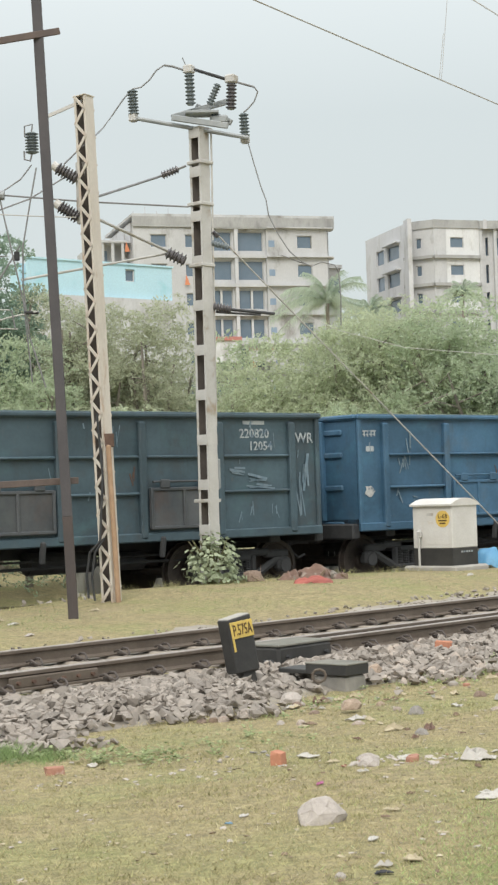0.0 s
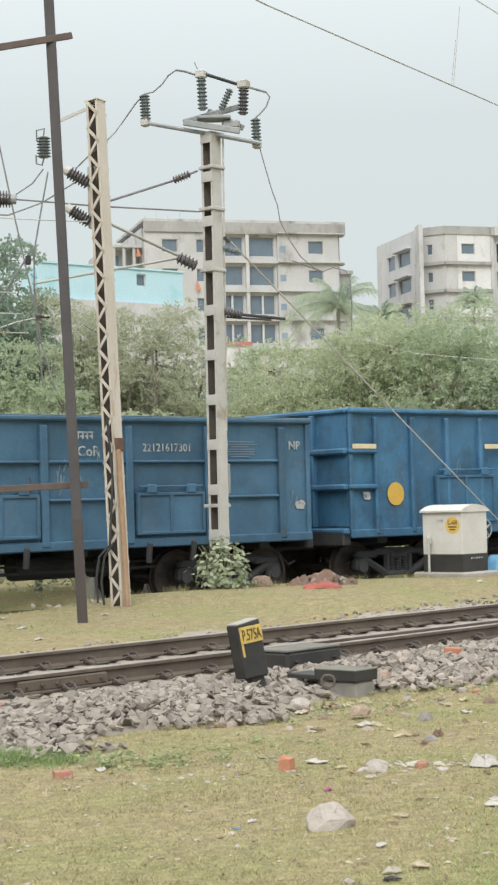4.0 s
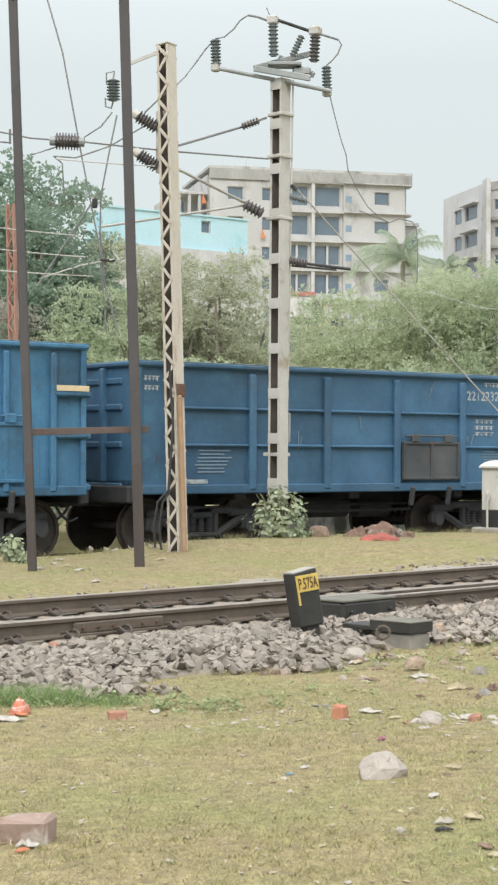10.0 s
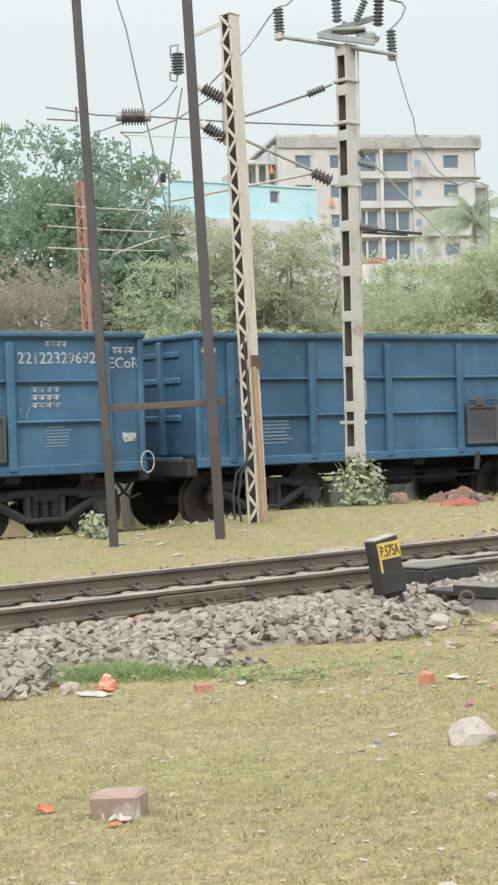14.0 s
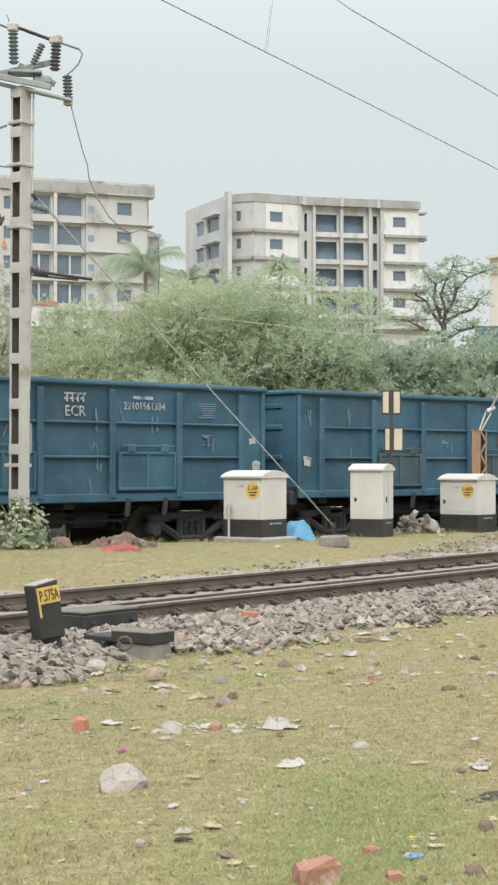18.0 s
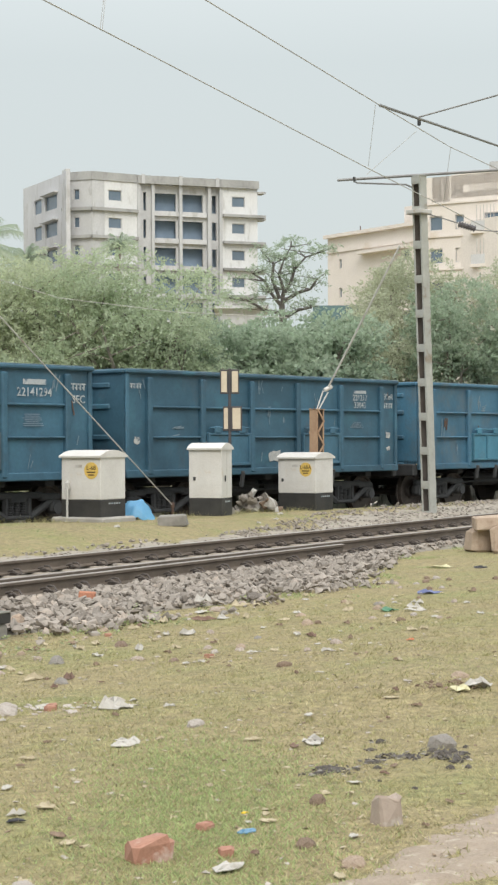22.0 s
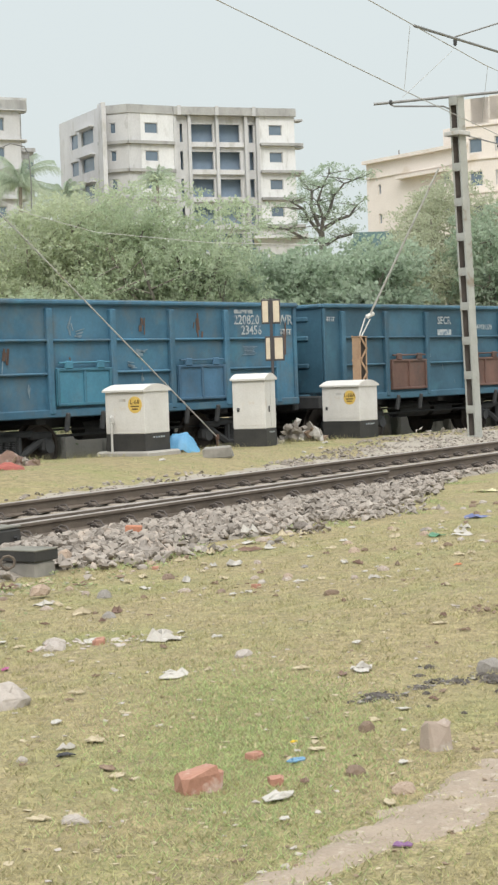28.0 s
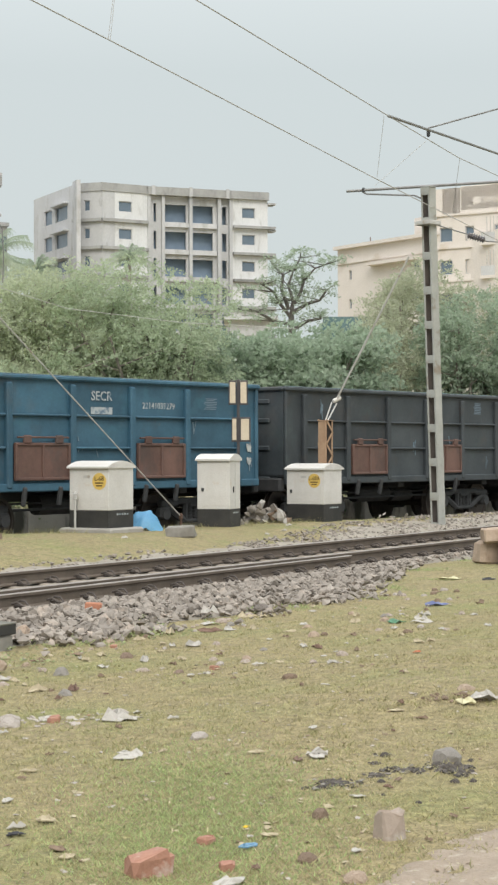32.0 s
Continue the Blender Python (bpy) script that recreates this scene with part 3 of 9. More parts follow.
def wagon(index, label, body, door_mat, doors, texts, top=3.23, style="box", plates=(), scratches=8):
    """An open goods wagon: y is across, the camera's side at -1.55; z = 0 is the rail's top."""
    w = thing("goods_wagon", pose(0, 0, 0), label, "goods wagon", "wagons of the goods train")
    z_sill, z_bot = 1.22, 1.08
    ribs = RIBS6 if style == "box" else [-4.2, -3.25, -2.3, -1.35, -0.4, 0.55, 1.5, 2.45, 3.4, 4.25]
    h = top - z_sill
    levels = [z_sill + h * 0.335, z_sill + h * 0.645]
    # sheets between the ribs, both sides
    edges = [-HALF] + ribs + [HALF]
    bows = random.Random(index)
    for a, b in zip(edges, edges[1:]):
        part("side_sheet", side_panel_mesh(a, b, z_sill, top, bows.uniform(0.0, 0.03)), body, w)
    part("side_sheet", Shape().box((0, 1.47, (z_sill + top) / 2), (2 * HALF, 0.06, h)), body, w)
    for x in ribs:
        s = Shape().box((x, -1.535, (z_bot + top - 0.1) / 2 + 0.02), (0.15 if style == "box" else 0.11, 0.12, top - 0.16 - z_bot), None, 0.025)
        s.add([(x - 0.075, -1.595, z_sill + 0.25), (x + 0.075, -1.595, z_sill + 0.25), (x + 0.075, -1.5, z_sill - 0.1), (x - 0.075, -1.5, z_sill - 0.1)], [(0, 1, 2, 3)])
        part("rib", s, body, w)
    for sgn in (-1, 1):
        part("corner_post", Shape().box((sgn * (HALF - 0.05), -1.515, (z_bot + top) / 2), (0.10, 0.075, top - z_bot), None, 0.02), body, w)
    # sill, top rim
    part("side_sill", Shape().box((0, -1.52, 1.15), (2 * HALF, 0.10, 0.16), None, 0.02), body, w)
    rim = Shape()
    for y in (-1.53, 1.53):
        rim.box((0, y, top), (2 * HALF + 0.06, 0.13, 0.10), None, 0.03)
    for x in (-HALF, HALF):
        rim.box((x, 0, top), (0.13, 3.0, 0.10), None, 0.03)
    part("top_rim", rim, body, w)
    part("worn_edge", Shape().box((0, -1.55, top + 0.053), (2 * HALF + 0.02, 0.05, 0.012)), M_EDGE, w, "pale dusty top edge")
    part("wagon_floor", Shape().box((0, 0, 1.26), (2 * HALF, 2.95, 0.08)), M_DARK, w)
    # ends
    for sgn in (-1, 1):
        part("end_wall", Shape().box((sgn * (HALF - 0.03), 0, (z_sill + top) / 2), (0.06, 2.95, h)), body, w)
        for z in (1.2, levels[0], levels[1], top - 0.28) if style == "box" else (1.2, z_sill + h * 0.36, z_sill + h * 0.66):
            part("end_stiffener", Shape().box((sgn * (HALF + (0.05 if style != "box" else 0.01)), 0, z), (0.14 if style != "box" else 0.06, 3.02 if style != "box" else 2.2, 0.12), None, 0.03), body, w)
        for y in (-0.55, 0.55):
            part("end_rib", Shape().box((sgn * (HALF + 0.04), y, (z_sill + top) / 2), (0.12, 0.12, h - 0.1), None, 0.02), body, w)
        part("headstock", Shape().box((sgn * (HALF + 0.02), 0, 1.07), (0.2, 2.9, 0.3), None, 0.03), M_DARK, w)
    # stiffeners and doors on the side
    for i, (a, b) in enumerate(zip(edges, edges[1:])):
        if style == "box":
            zs = levels if 0 < i < len(edges) - 2 else []
            if i in doors:
                zs = [levels[1]]
            for z in zs:
                part("stiffener", Shape().box(((a + b) / 2, -1.53, z), (b - a - 0.14, 0.09, 0.055), None, 0.02), body, w)
        elif i in (0, len(edges) - 2):
            for z in (z_sill + h * 0.36, z_sill + h * 0.66):
                part("stiffener", Shape().box(((a + b) / 2, -1.545, z), (b - a + 0.05, 0.12, 0.10), None, 0.03), body, w)
        if i in doors:
            xa, xb = a + 0.12, b - 0.12
            if style != "box":
                xa, xb = a - 0.35, b + 0.35
            z0, z1 = z_sill + 0.06, z_sill + h * (0.385 if style == "box" else 0.45)
            door_paint = door_mat[doors.index(i)] if isinstance(door_mat, tuple) else door_mat
            d = part("side_door", Shape().box(((xa + xb) / 2, -1.56, (z0 + z1) / 2), (xb - xa, 0.05, z1 - z0), None, 0.012), door_paint, w)
            fr = Shape()
            for x in (xa + 0.03, (xa + xb) / 2, xb - 0.03):
                fr.box((x, -1.595, (z0 + z1) / 2), (0.06, 0.05, z1 - z0 - 0.02), None, 0.012)
            for z in (z0 + 0.03, z1 - 0.03):
                fr.box(((xa + xb) / 2, -1.593, z), (xb - xa, 0.045, 0.06), None, 0.012)
            part("door_frame", fr, door_paint, d)
            hg = Shape()
            hg.tube((xa + 0.05, -1.60, z1 + 0.1), (xb - 0.05, -1.60, z1 + 0.1), 0.022, n=6)
            for x in (xa + 0.3, xb - 0.3):
                hg.box((x, -1.60, z1 + 0.06), (0.2, 0.07, 0.16), None, 0.02)
            part("hinge_bar", hg, door_paint, d)
            for x in (xa + 0.25, xb - 0.25):
                part("door_bracket", Shape().box((x, -1.56, 0.98), (0.09, 0.09, 0.36), pose(0, 0, 0, 10, 0, 0).to_3x3(), 0.02), M_BOGIE, w)
    # running gear
    part("underframe", UNDER, None, w)
    for x in (-3.9, -2.6, 0, 2.6, 3.9):
        part("cross_bearer", BEARER, None, w, at=pose(x, 0, 0))
    part("air_tank", TANK, None, w)
    part("brake_cylinder", CYL, None, w)
    part("brake_pipe", PIPE, None, w)
    part("brake_rod", ROD, None, w)
    for sgn in (-1, 1):
        part("coupler", COUPLER, None, w, at=pose(sgn * (HALF + 0.03), 0, 0, 0, 0, 0 if sgn > 0 else 180))
        part("air_hose", HOSE, None, w, at=pose(sgn * (HALF + 0.03), 0, 0, 0, 0, 0 if sgn > 0 else 180))
        for y in (-1.08, 1.08):
            part("side_frame", BOGIE_SIDE, None, w, at=pose(sgn * 3.262, y, 0))
        part("bolster", BOGIE_SPRING, None, w, at=pose(sgn * 3.262, 0, 0))
        for k in (-1, 1):
            WHEELS.append(part("wheelset", WHEELSET, None, w, at=pose(sgn * 3.262 + k, 0, 0.5)))
    # stencils: (text, x from the left end, share of height, letter height)
    for text, x, zf, size in texts:
        me = lettering(text, size)
        me.materials.append(M_MARK)
        part("stencil", me, None, w, "white stencilled lettering", at=pose(x - HALF, -1.507, z_sill + h * zf))
    for kind, x, zf, sx, sz in plates:
        z = z_sill + h * zf
        if kind == "disc":
            part("warning_disc", Shape().lathe((x - HALF, -1.505, z), (0, -1, 0), [(0, sx), (0.004, sx)], 24), M_ORANGE_DISC, w, "faded orange-yellow painted disc")
        elif kind == "strip":
            part("reflective_strip", Shape().box((x - HALF, -1.60, z), (sx, 0.012, sz), None, 0.003), M_STRIP, w, "cream reflective strip")
        elif kind == "bar":
            part("stencil_bar", Shape().box((x - HALF, -1.506, z), (sx, 0.006, sz)), M_MARK, w)
        elif kind == "script":
            part("stencil_bar", Shape().box((x - HALF, -1.506, z + sz * 0.4), (sx, 0.006, sz * 0.16)), M_MARK, w)
            for j in range(4):
                q = Shape().box((x - HALF - sx * 0.375 + j * sx * 0.25, -1.507, z), (sx * 0.08, 0.006, sz * 0.7))
                q.box((x - HALF - sx * 0.45 + j * sx * 0.25, -1.506, z - sz * 0.05), (sx * 0.12, 0.006, sz * 0.18))
                part("stencil_glyph", q, M_MARK, w)
        elif kind == "notice":
            for j in range(7):
                part("stencil_bar", Shape().box((x - HALF - bows.uniform(0, 0.12) * sx, -1.506, z + sz * (0.43 - j * 0.143)), (sx * bows.uniform(0.5, 0.95), 0.006, sz * 0.055)), M_MARK_FAINT, w)
        elif kind in ("scrape", "rust"):
            q = Shape()
            for j in range(4):
                q.box((x - HALF + bows.uniform(-0.08, 0.08), -1.508, z + bows.uniform(-0.1, 0.1)), (sx * bows.uniform(0.3, 1), 0.006, sz * bows.uniform(0.3, 1)), pose(0, 0, 0, 0, bows.uniform(-14, 14), 0).to_3x3())
            part("scrape_mark", q, M_SCRAPE if kind == "scrape" else M_RUSTMARK, w, "pale scrape in the paint" if kind == "scrape" else "rusty scrape in the paint")
        elif kind == "paper":
            ring = []
            for j in range(14):
                a = 6.283 * j / 14
                k = 1 / max(abs(math.cos(a)), abs(math.sin(a))) * bows.uniform(0.62, 1.02)
                ring.append((math.cos(a) * k * sx * 0.46, math.sin(a) * k * sz * 0.46))
            part("pasted_notice", Shape().prism(ring, 0, 0.006).moved(pose(x - HALF, -1.505, z, 90, 0, 0) @ pose(0, 0, 0, 0, 0, bows.uniform(-9, 9))), M_TORN, w, "torn white paper notice")
        elif kind == "ring":
            ring = [(math.cos(q * math.pi / 10) * sx * 0.7, 0, math.sin(q * math.pi / 10) * sx) for q in range(21)]
            part("hand_hold", Shape().path(ring, 0.012, 6), M_MARK, w, "thin pale ring", at=pose(x - HALF, -1.62, z))
        elif kind == "wheel":
            s = Shape()
            ring = [(math.cos(q * math.pi / 10) * sx, 0, math.sin(q * math.pi / 10) * sx) for q in range(21)]
            s.path(ring, 0.014, 6)
            for q in range(4):
                s.tube((0, 0, 0), (math.cos(q * 1.571 + 0.6) * sx, 0, math.sin(q * 1.571 + 0.6) * sx), 0.02, 0.012, n=6)
            s.tube((0, 0.0, 0), (0, 0.3, 0), 0.03, n=6)
            part("hand_brake_wheel", s, M_MARK, w, "grey-white spoked hand brake wheel", at=pose(x - HALF, -1.66, z))
    # small scratches and bare spots in the paint
    for j in range(scratches):
        x, z = bows.uniform(-4.6, 4.6), z_sill + h * bows.uniform(0.08, 0.92)
        if min(abs(x - q) for q in ribs) < 0.16:
            continue
        q = Shape()
        for k in range(bows.randint(1, 4)):
            q.box((x + bows.uniform(-0.09, 0.09), -1.507, z + bows.uniform(-0.12, 0.12)), (bows.uniform(0.01, 0.03), 0.005, bows.uniform(0.06, 0.34)), pose(0, 0, 0, 0, bows.uniform(-25, 25), 0).to_3x3())
        part("scrape_mark", q, M_SCRAPE if bows.random() < 0.88 else M_RUSTMARK, w, "scratch in the paint")
    WAGONS.append((w, index))
    return w


WAGONS, WHEELS = [], []
BLUE = paint("blue_wagon_paint", (0.040, 0.110, 0.200), (0.056, 0.138, 0.236), (0.05, 0.085, 0.125), 0.34)
BLUE_NEW = paint("bright_blue_wagon_paint", (0.038, 0.135, 0.255), (0.055, 0.165, 0.29), (0.030, 0.055, 0.080), 0.66)
BLUE_RUBBED = paint("rubbed_bright_blue_wagon_paint", (0.042, 0.125, 0.2), (0.056, 0.152, 0.232), (0.105, 0.13, 0.142), 0.56)
DOOR_TEAL = paint("teal_door_paint", (0.04, 0.145, 0.215), (0.052, 0.17, 0.245), (0.07, 0.13, 0.17), 0.25)
BLUE_DIRTY = paint("dirty_blue_wagon_paint", (0.04, 0.105, 0.175), (0.055, 0.13, 0.215), (0.06, 0.085, 0.105), 0.35)
BLUE_GREY = paint("sooty_blue_grey_wagon_paint", (0.048, 0.08, 0.10), (0.065, 0.105, 0.13), (0.06, 0.065, 0.068), 0.45)
BLUE_DULL = paint("dull_teal_blue_wagon_paint", (0.032, 0.092, 0.142), (0.045, 0.118, 0.175), (0.05, 0.075, 0.095), 0.33)
SOOT = paint("soot_brown_wagon_paint", (0.034, 0.043, 0.05), (0.05, 0.059, 0.066), (0.062, 0.053, 0.048), 0.4)
DOOR_BROWN = paint("rust_brown_door_paint", (0.10, 0.055, 0.045), (0.135, 0.075, 0.06), (0.055, 0.047, 0.044), 0.5)
DOOR_GREY = paint("grimy_grey_door_paint", (0.05, 0.06, 0.07), (0.08, 0.085, 0.09), (0.09, 0.06, 0.05), 0.4)

END = 9.39
wagon(-1, "sooty blue-grey open goods wagon of a moving train", BLUE_GREY, DOOR_GREY, (2, 4), [])
wagon(0, "sooty blue-grey open goods wagon with scraped sides", BLUE_GREY, DOOR_GREY, (2, 4), [("220820", 8.21, 0.84, 0.23), ("12054", 8.35, 0.73, 0.22), ("WR", END, 0.80, 0.26)],
      scratches=20, plates=[("paper", 1.6, 0.25, 0.3, 0.22), ("bar", 8.2, 0.94, 0.5, 0.07), ("scrape", END, 0.45, 0.06, 1.1), ("scrape", 9.25, 0.3, 0.04, 0.8), ("scrape", 8.2, 0.42, 0.5, 0.05), ("scrape", 7.8, 0.5, 0.35, 0.04), ("scrape", 8.4, 0.36, 0.7, 0.04), ("scrape", 1.2, 0.8, 0.03, 0.35), ("scrape", 5.2, 0.8, 0.03, 0.4)])
wagon(1, "dirty blue open goods wagon with ribbed steel sides", BLUE_DIRTY, BLUE_DIRTY, (2, 4), [("ECoR", 4.87, 0.73, 0.24), ("22121617301", 6.54, 0.76, 0.19), ("NP", END, 0.78, 0.22)],
      scratches=20, plates=[("script", 4.87, 0.86, 0.36, 0.15), ("script", 0.33, 0.84, 0.35, 0.14), ("bar", 0.33, 0.70, 0.2, 0.1), ("paper", 0.3, 0.3, 0.32, 0.24), ("paper", 9.5, 0.25, 0.3, 0.22), ("notice", 8.2, 0.75, 0.7, 0.3), ("scrape", 1.4, 0.75, 0.03, 0.5), ("scrape", 1.5, 0.2, 0.3, 0.03)])
wagon(2, "bright blue taller goods wagon with closely spaced ribs", BLUE_NEW, BLUE_NEW, (3, 8), [("SE", 6.84, 0.60, 0.30), ("100", 7.75, 0.80, 0.27), ("974", 7.75, 0.69, 0.27), ("496", 7.75, 0.58, 0.27)], top=3.45, style="close",
      plates=[("script", 6.84, 0.76, 0.36, 0.2), ("bar", 7.8, 0.90, 0.4, 0.1), ("disc", 1.2, 0.295, 0.22, 0), ("strip", 0.33, 0.70, 0.6, 0.09), ("strip", 4.0, 0.70, 0.8, 0.09), ("strip", 4.95, 0.70, 0.8, 0.09), ("strip", 5.9, 0.70, 0.8, 0.09), ("strip", 9.45, 0.70, 0.6, 0.09), ("wheel", 3.48, -0.035, 0.18, 0), ("paper", 0.45, 0.28, 0.25, 0.2)])
wagon(3, "blue open goods wagon with clean stencilled sides", BLUE, DOOR_GREY, (4,), [("22122329692", 8.21, 0.82, 0.25), ("ECoR", END, 0.78, 0.24)],
      plates=[("script", 8.2, 0.93, 0.4, 0.1), ("script", END, 0.88, 0.4, 0.12), ("script", 8.0, 0.58, 0.5, 0.09), ("script", 8.0, 0.52, 0.5, 0.09), ("script", 8.0, 0.46, 0.5, 0.09), ("notice", 8.2, 0.22, 0.5, 0.34), ("notice", 1.6, 0.2, 0.8, 0.42), ("script", 0.3, 0.88, 0.3, 0.1), ("script", 0.3, 0.80, 0.3, 0.1), ("paper", 9.45, 0.2, 0.3, 0.2), ("bar", 1.2, 0.03, 0.5, 0.07), ("ring", 9.72, 0.0, 0.17, 0)])
wagon(4, "blue open goods wagon with ribbed steel sides", BLUE, DOOR_GREY, (4,), [("22122309685", 8.21, 0.78, 0.25), ("ECoR", END, 0.70, 0.26)],
      plates=[("script", END, 0.84, 0.4, 0.14), ("script", 8.1, 0.55, 0.4, 0.09), ("script", 8.1, 0.48, 0.4, 0.09), ("script", 8.1, 0.41, 0.4, 0.09), ("notice", 8.2, 0.2, 0.3, 0.3), ("notice", 1.6, 0.2, 0.8, 0.42), ("script", 0.3, 0.88, 0.3, 0.1), ("paper", 9.4, 0.27, 0.3, 0.25), ("paper", 6.0, 0.2, 0.25, 0.25), ("paper", 6.9, 0.15, 0.25, 0.2)])
wagon(5, "dull blue open goods wagon with two side doors", BLUE_DULL, BLUE_DULL, (2, 4), [("ECR", 4.87, 0.74, 0.27), ("22101561334", 6.54, 0.80, 0.19)],
      scratches=20, plates=[("script", 4.87, 0.86, 0.5, 0.2), ("script", 0.33, 0.82, 0.35, 0.14), ("bar", 0.33, 0.68, 0.35, 0.09), ("bar", 6.5, 0.88, 0.5, 0.06), ("notice", 8.2, 0.78, 0.5, 0.3), ("paper", 9.4, 0.5, 0.25, 0.15), ("paper", 9.5, 0.25, 0.3, 0.25), ("scrape", 1.7, 0.55, 0.3, 0.1), ("scrape", 8.1, 0.5, 0.3, 0.03), ("scrape", 1.5, 0.2, 0.3, 0.05)])
wagon(6, "dull blue open goods wagon with two side doors", BLUE_DULL, BLUE_GREY, (2, 4), [("22141294", 8.21, 0.76, 0.23), ("SEC", END, 0.70, 0.22)],
      scratches=20, plates=[("bar", 8.21, 0.86, 0.6, 0.1), ("script", END, 0.82, 0.4, 0.16), ("notice", 8.2, 0.5, 0.6, 0.25), ("paper", 0.3, 0.3, 0.3, 0.25), ("scrape", 1.6, 0.75, 0.03, 0.3), ("scrape", 4.8, 0.55, 0.25, 0.05)])
wagon(7, "dull blue open goods wagon with stained panels", BLUE_DULL, BLUE_DULL, (2, 4), [("221217", 8.21, 0.80, 0.20), ("33043", 8.21, 0.71, 0.20), ("ECoR", END, 0.82, 0.19)],
      scratches=20, plates=[("script", END, 0.71, 0.4, 0.15), ("bar", 8.21, 0.87, 0.5, 0.07), ("notice", 8.1, 0.48, 0.6, 0.14), ("paper", END, 0.36, 0.25, 0.2), ("paper", END, 0.2, 0.2, 0.12), ("paper", 4.9, 0.13, 0.55, 0.3), ("script", 0.33, 0.85, 0.35, 0.12), ("paper", 0.35, 0.3, 0.2, 0.2), ("scrape", 1.6, 0.4, 0.3, 0.06)])
wagon(8, "bright blue open goods wagon with rust scrapes", BLUE_RUBBED, (DOOR_TEAL, BLUE_DIRTY), (2, 4), [("220820", 8.1, 0.84, 0.28), ("23456", 8.25, 0.73, 0.27), ("WR", END, 0.84, 0.3)],
      plates=[("bar", 8.0, 0.93, 0.6, 0.08), ("script", END, 0.71, 0.4, 0.15), ("notice", 8.2, 0.52, 0.6, 0.2), ("rust", 4.9, 0.78, 0.05, 0.35), ("scrape", 4.8, 0.5, 0.5, 0.06), ("scrape", 4.6, 0.4, 0.35, 0.05), ("scrape", 3.2, 0.72, 0.25, 0.05), ("rust", 6.6, 0.74, 0.05, 0.3), ("rust", 4.1, 0.66, 0.05, 0.2), ("rust", 6.5, 0.8, 0.04, 0.35), ("rust", 1.3, 0.5, 0.08, 0.3), ("rust", 9.35, 0.6, 0.05, 0.8), ("script", 0.3, 0.85, 0.3, 0.12)])
wagon(9, "blue open goods wagon with rust-brown side doors", BLUE_DULL, DOOR_BROWN, (2, 4), [("SECR", 4.87, 0.84, 0.26), ("22141039279", 6.54, 0.76, 0.18)],
      plates=[("bar", 4.87, 0.70, 0.6, 0.14), ("notice", 8.2, 0.8, 0.5, 0.25), ("paper", 9.45, 0.34, 0.2, 0.25), ("paper", 9.45, 0.2, 0.2, 0.2), ("script", 0.3, 0.85, 0.3, 0.12)])
wagon(10, "soot-brown old open goods wagon", SOOT, DOOR_BROWN, (2, 4), [], scratches=6, plates=[("notice", 8.2, 0.85, 0.4, 0.3), ("paper", 6.6, 0.3, 0.25, 0.2), ("scrape", 1.4, 0.8, 0.03, 0.4)])
wagon(11, "soot-brown old open goods wagon", SOOT, SOOT, (2, 4), [])


# ---- masts and poles ----
def frame_between(base, top, yaw):
    """A pose at base whose z runs to top; yaw turns it about that axis."""
    d = Vector(top) - Vector(base)
    q = Vector((0, 0, 1)).rotation_difference(d.normalized())
    return Matrix.Translation(base) @ q.to_matrix().to_4x4() @ pose(0, 0, 0, 0, 0, yaw), d.length


# dark brown that paints the shade inside hollow masts
M_INNER_SHADE = mat("shaded_inner_steel", (0.085, 0.073, 0.065), (0.12, 0.10, 0.088), 5, 0.95, 0, 0.2)


def column(name, base, top, yaw, a, b, style, steel, lace_steel, label):
    """Two channels (webs at +-a/2 across x) joined by zigzag lacing or by flat battens on the faces across y."""
    m, length = frame_between(base, top, yaw)
    t = thing(name, m, label, "mast")
    for sgn in (-1, 1):
        x0, x1, x2, h = sgn * a / 2, sgn * (a / 2 - 0.012), sgn * (a / 2 - 0.04), b / 2
        part("channel", Shape().prism([(x0, -h), (x0, h), (x2, h), (x2, h - 0.012), (x1, h - 0.012), (x1, -h + 0.012), (x2, -h + 0.012), (x2, -h)], 0, length), steel, t)
        # added liner; its dark colour stands for shade between the channels
        part("inner_face", Shape().box((sgn * (a / 2 - 0.02), 0, length / 2), (0.01, b - 0.03, length - 0.02)), M_INNER_SHADE, t, "thin dark liner standing in for the shade inside the mast")
    if style == "lace":
        n = int(length / (a * 0.95))
        h = length / n
        for k in (-1, 1):
            for i in range(n):
                x0, x1 = (-a / 2 + 0.02, a / 2 - 0.02) if i % 2 else (a / 2 - 0.02, -a / 2 + 0.02)
                p, q = Vector((x0, k * (b / 2 + 0.008), i * h)), Vector((x1, k * (b / 2 + 0.008), (i + 1) * h))
                ang = math.degrees(math.atan2(q.x - p.x, h))
                part("lacing_bar", Shape().box((0, 0, 0), (0.045, 0.012, (q - p).length + 0.03)), lace_steel, t, at=pose(*((p + q) / 2), 0, ang, 0))
    else:
        n = int(length / 0.68)
        h = length / n
        bar = Shape().box((0, 0, 0), (a - 0.01, 0.012, 0.17)).mesh("batten", steel)
        for k in (-1, 1):
            for i in range(n + 1):
                part("batten", bar, None, t, at=pose(0, k * (b / 2 + 0.008), min(length - 0.09, max(0.09, i * h))))
    part("cap_plate", Shape().box((0, 0, length), (a + 0.03, b + 0.03, 0.014)), steel, t)
    return t, length


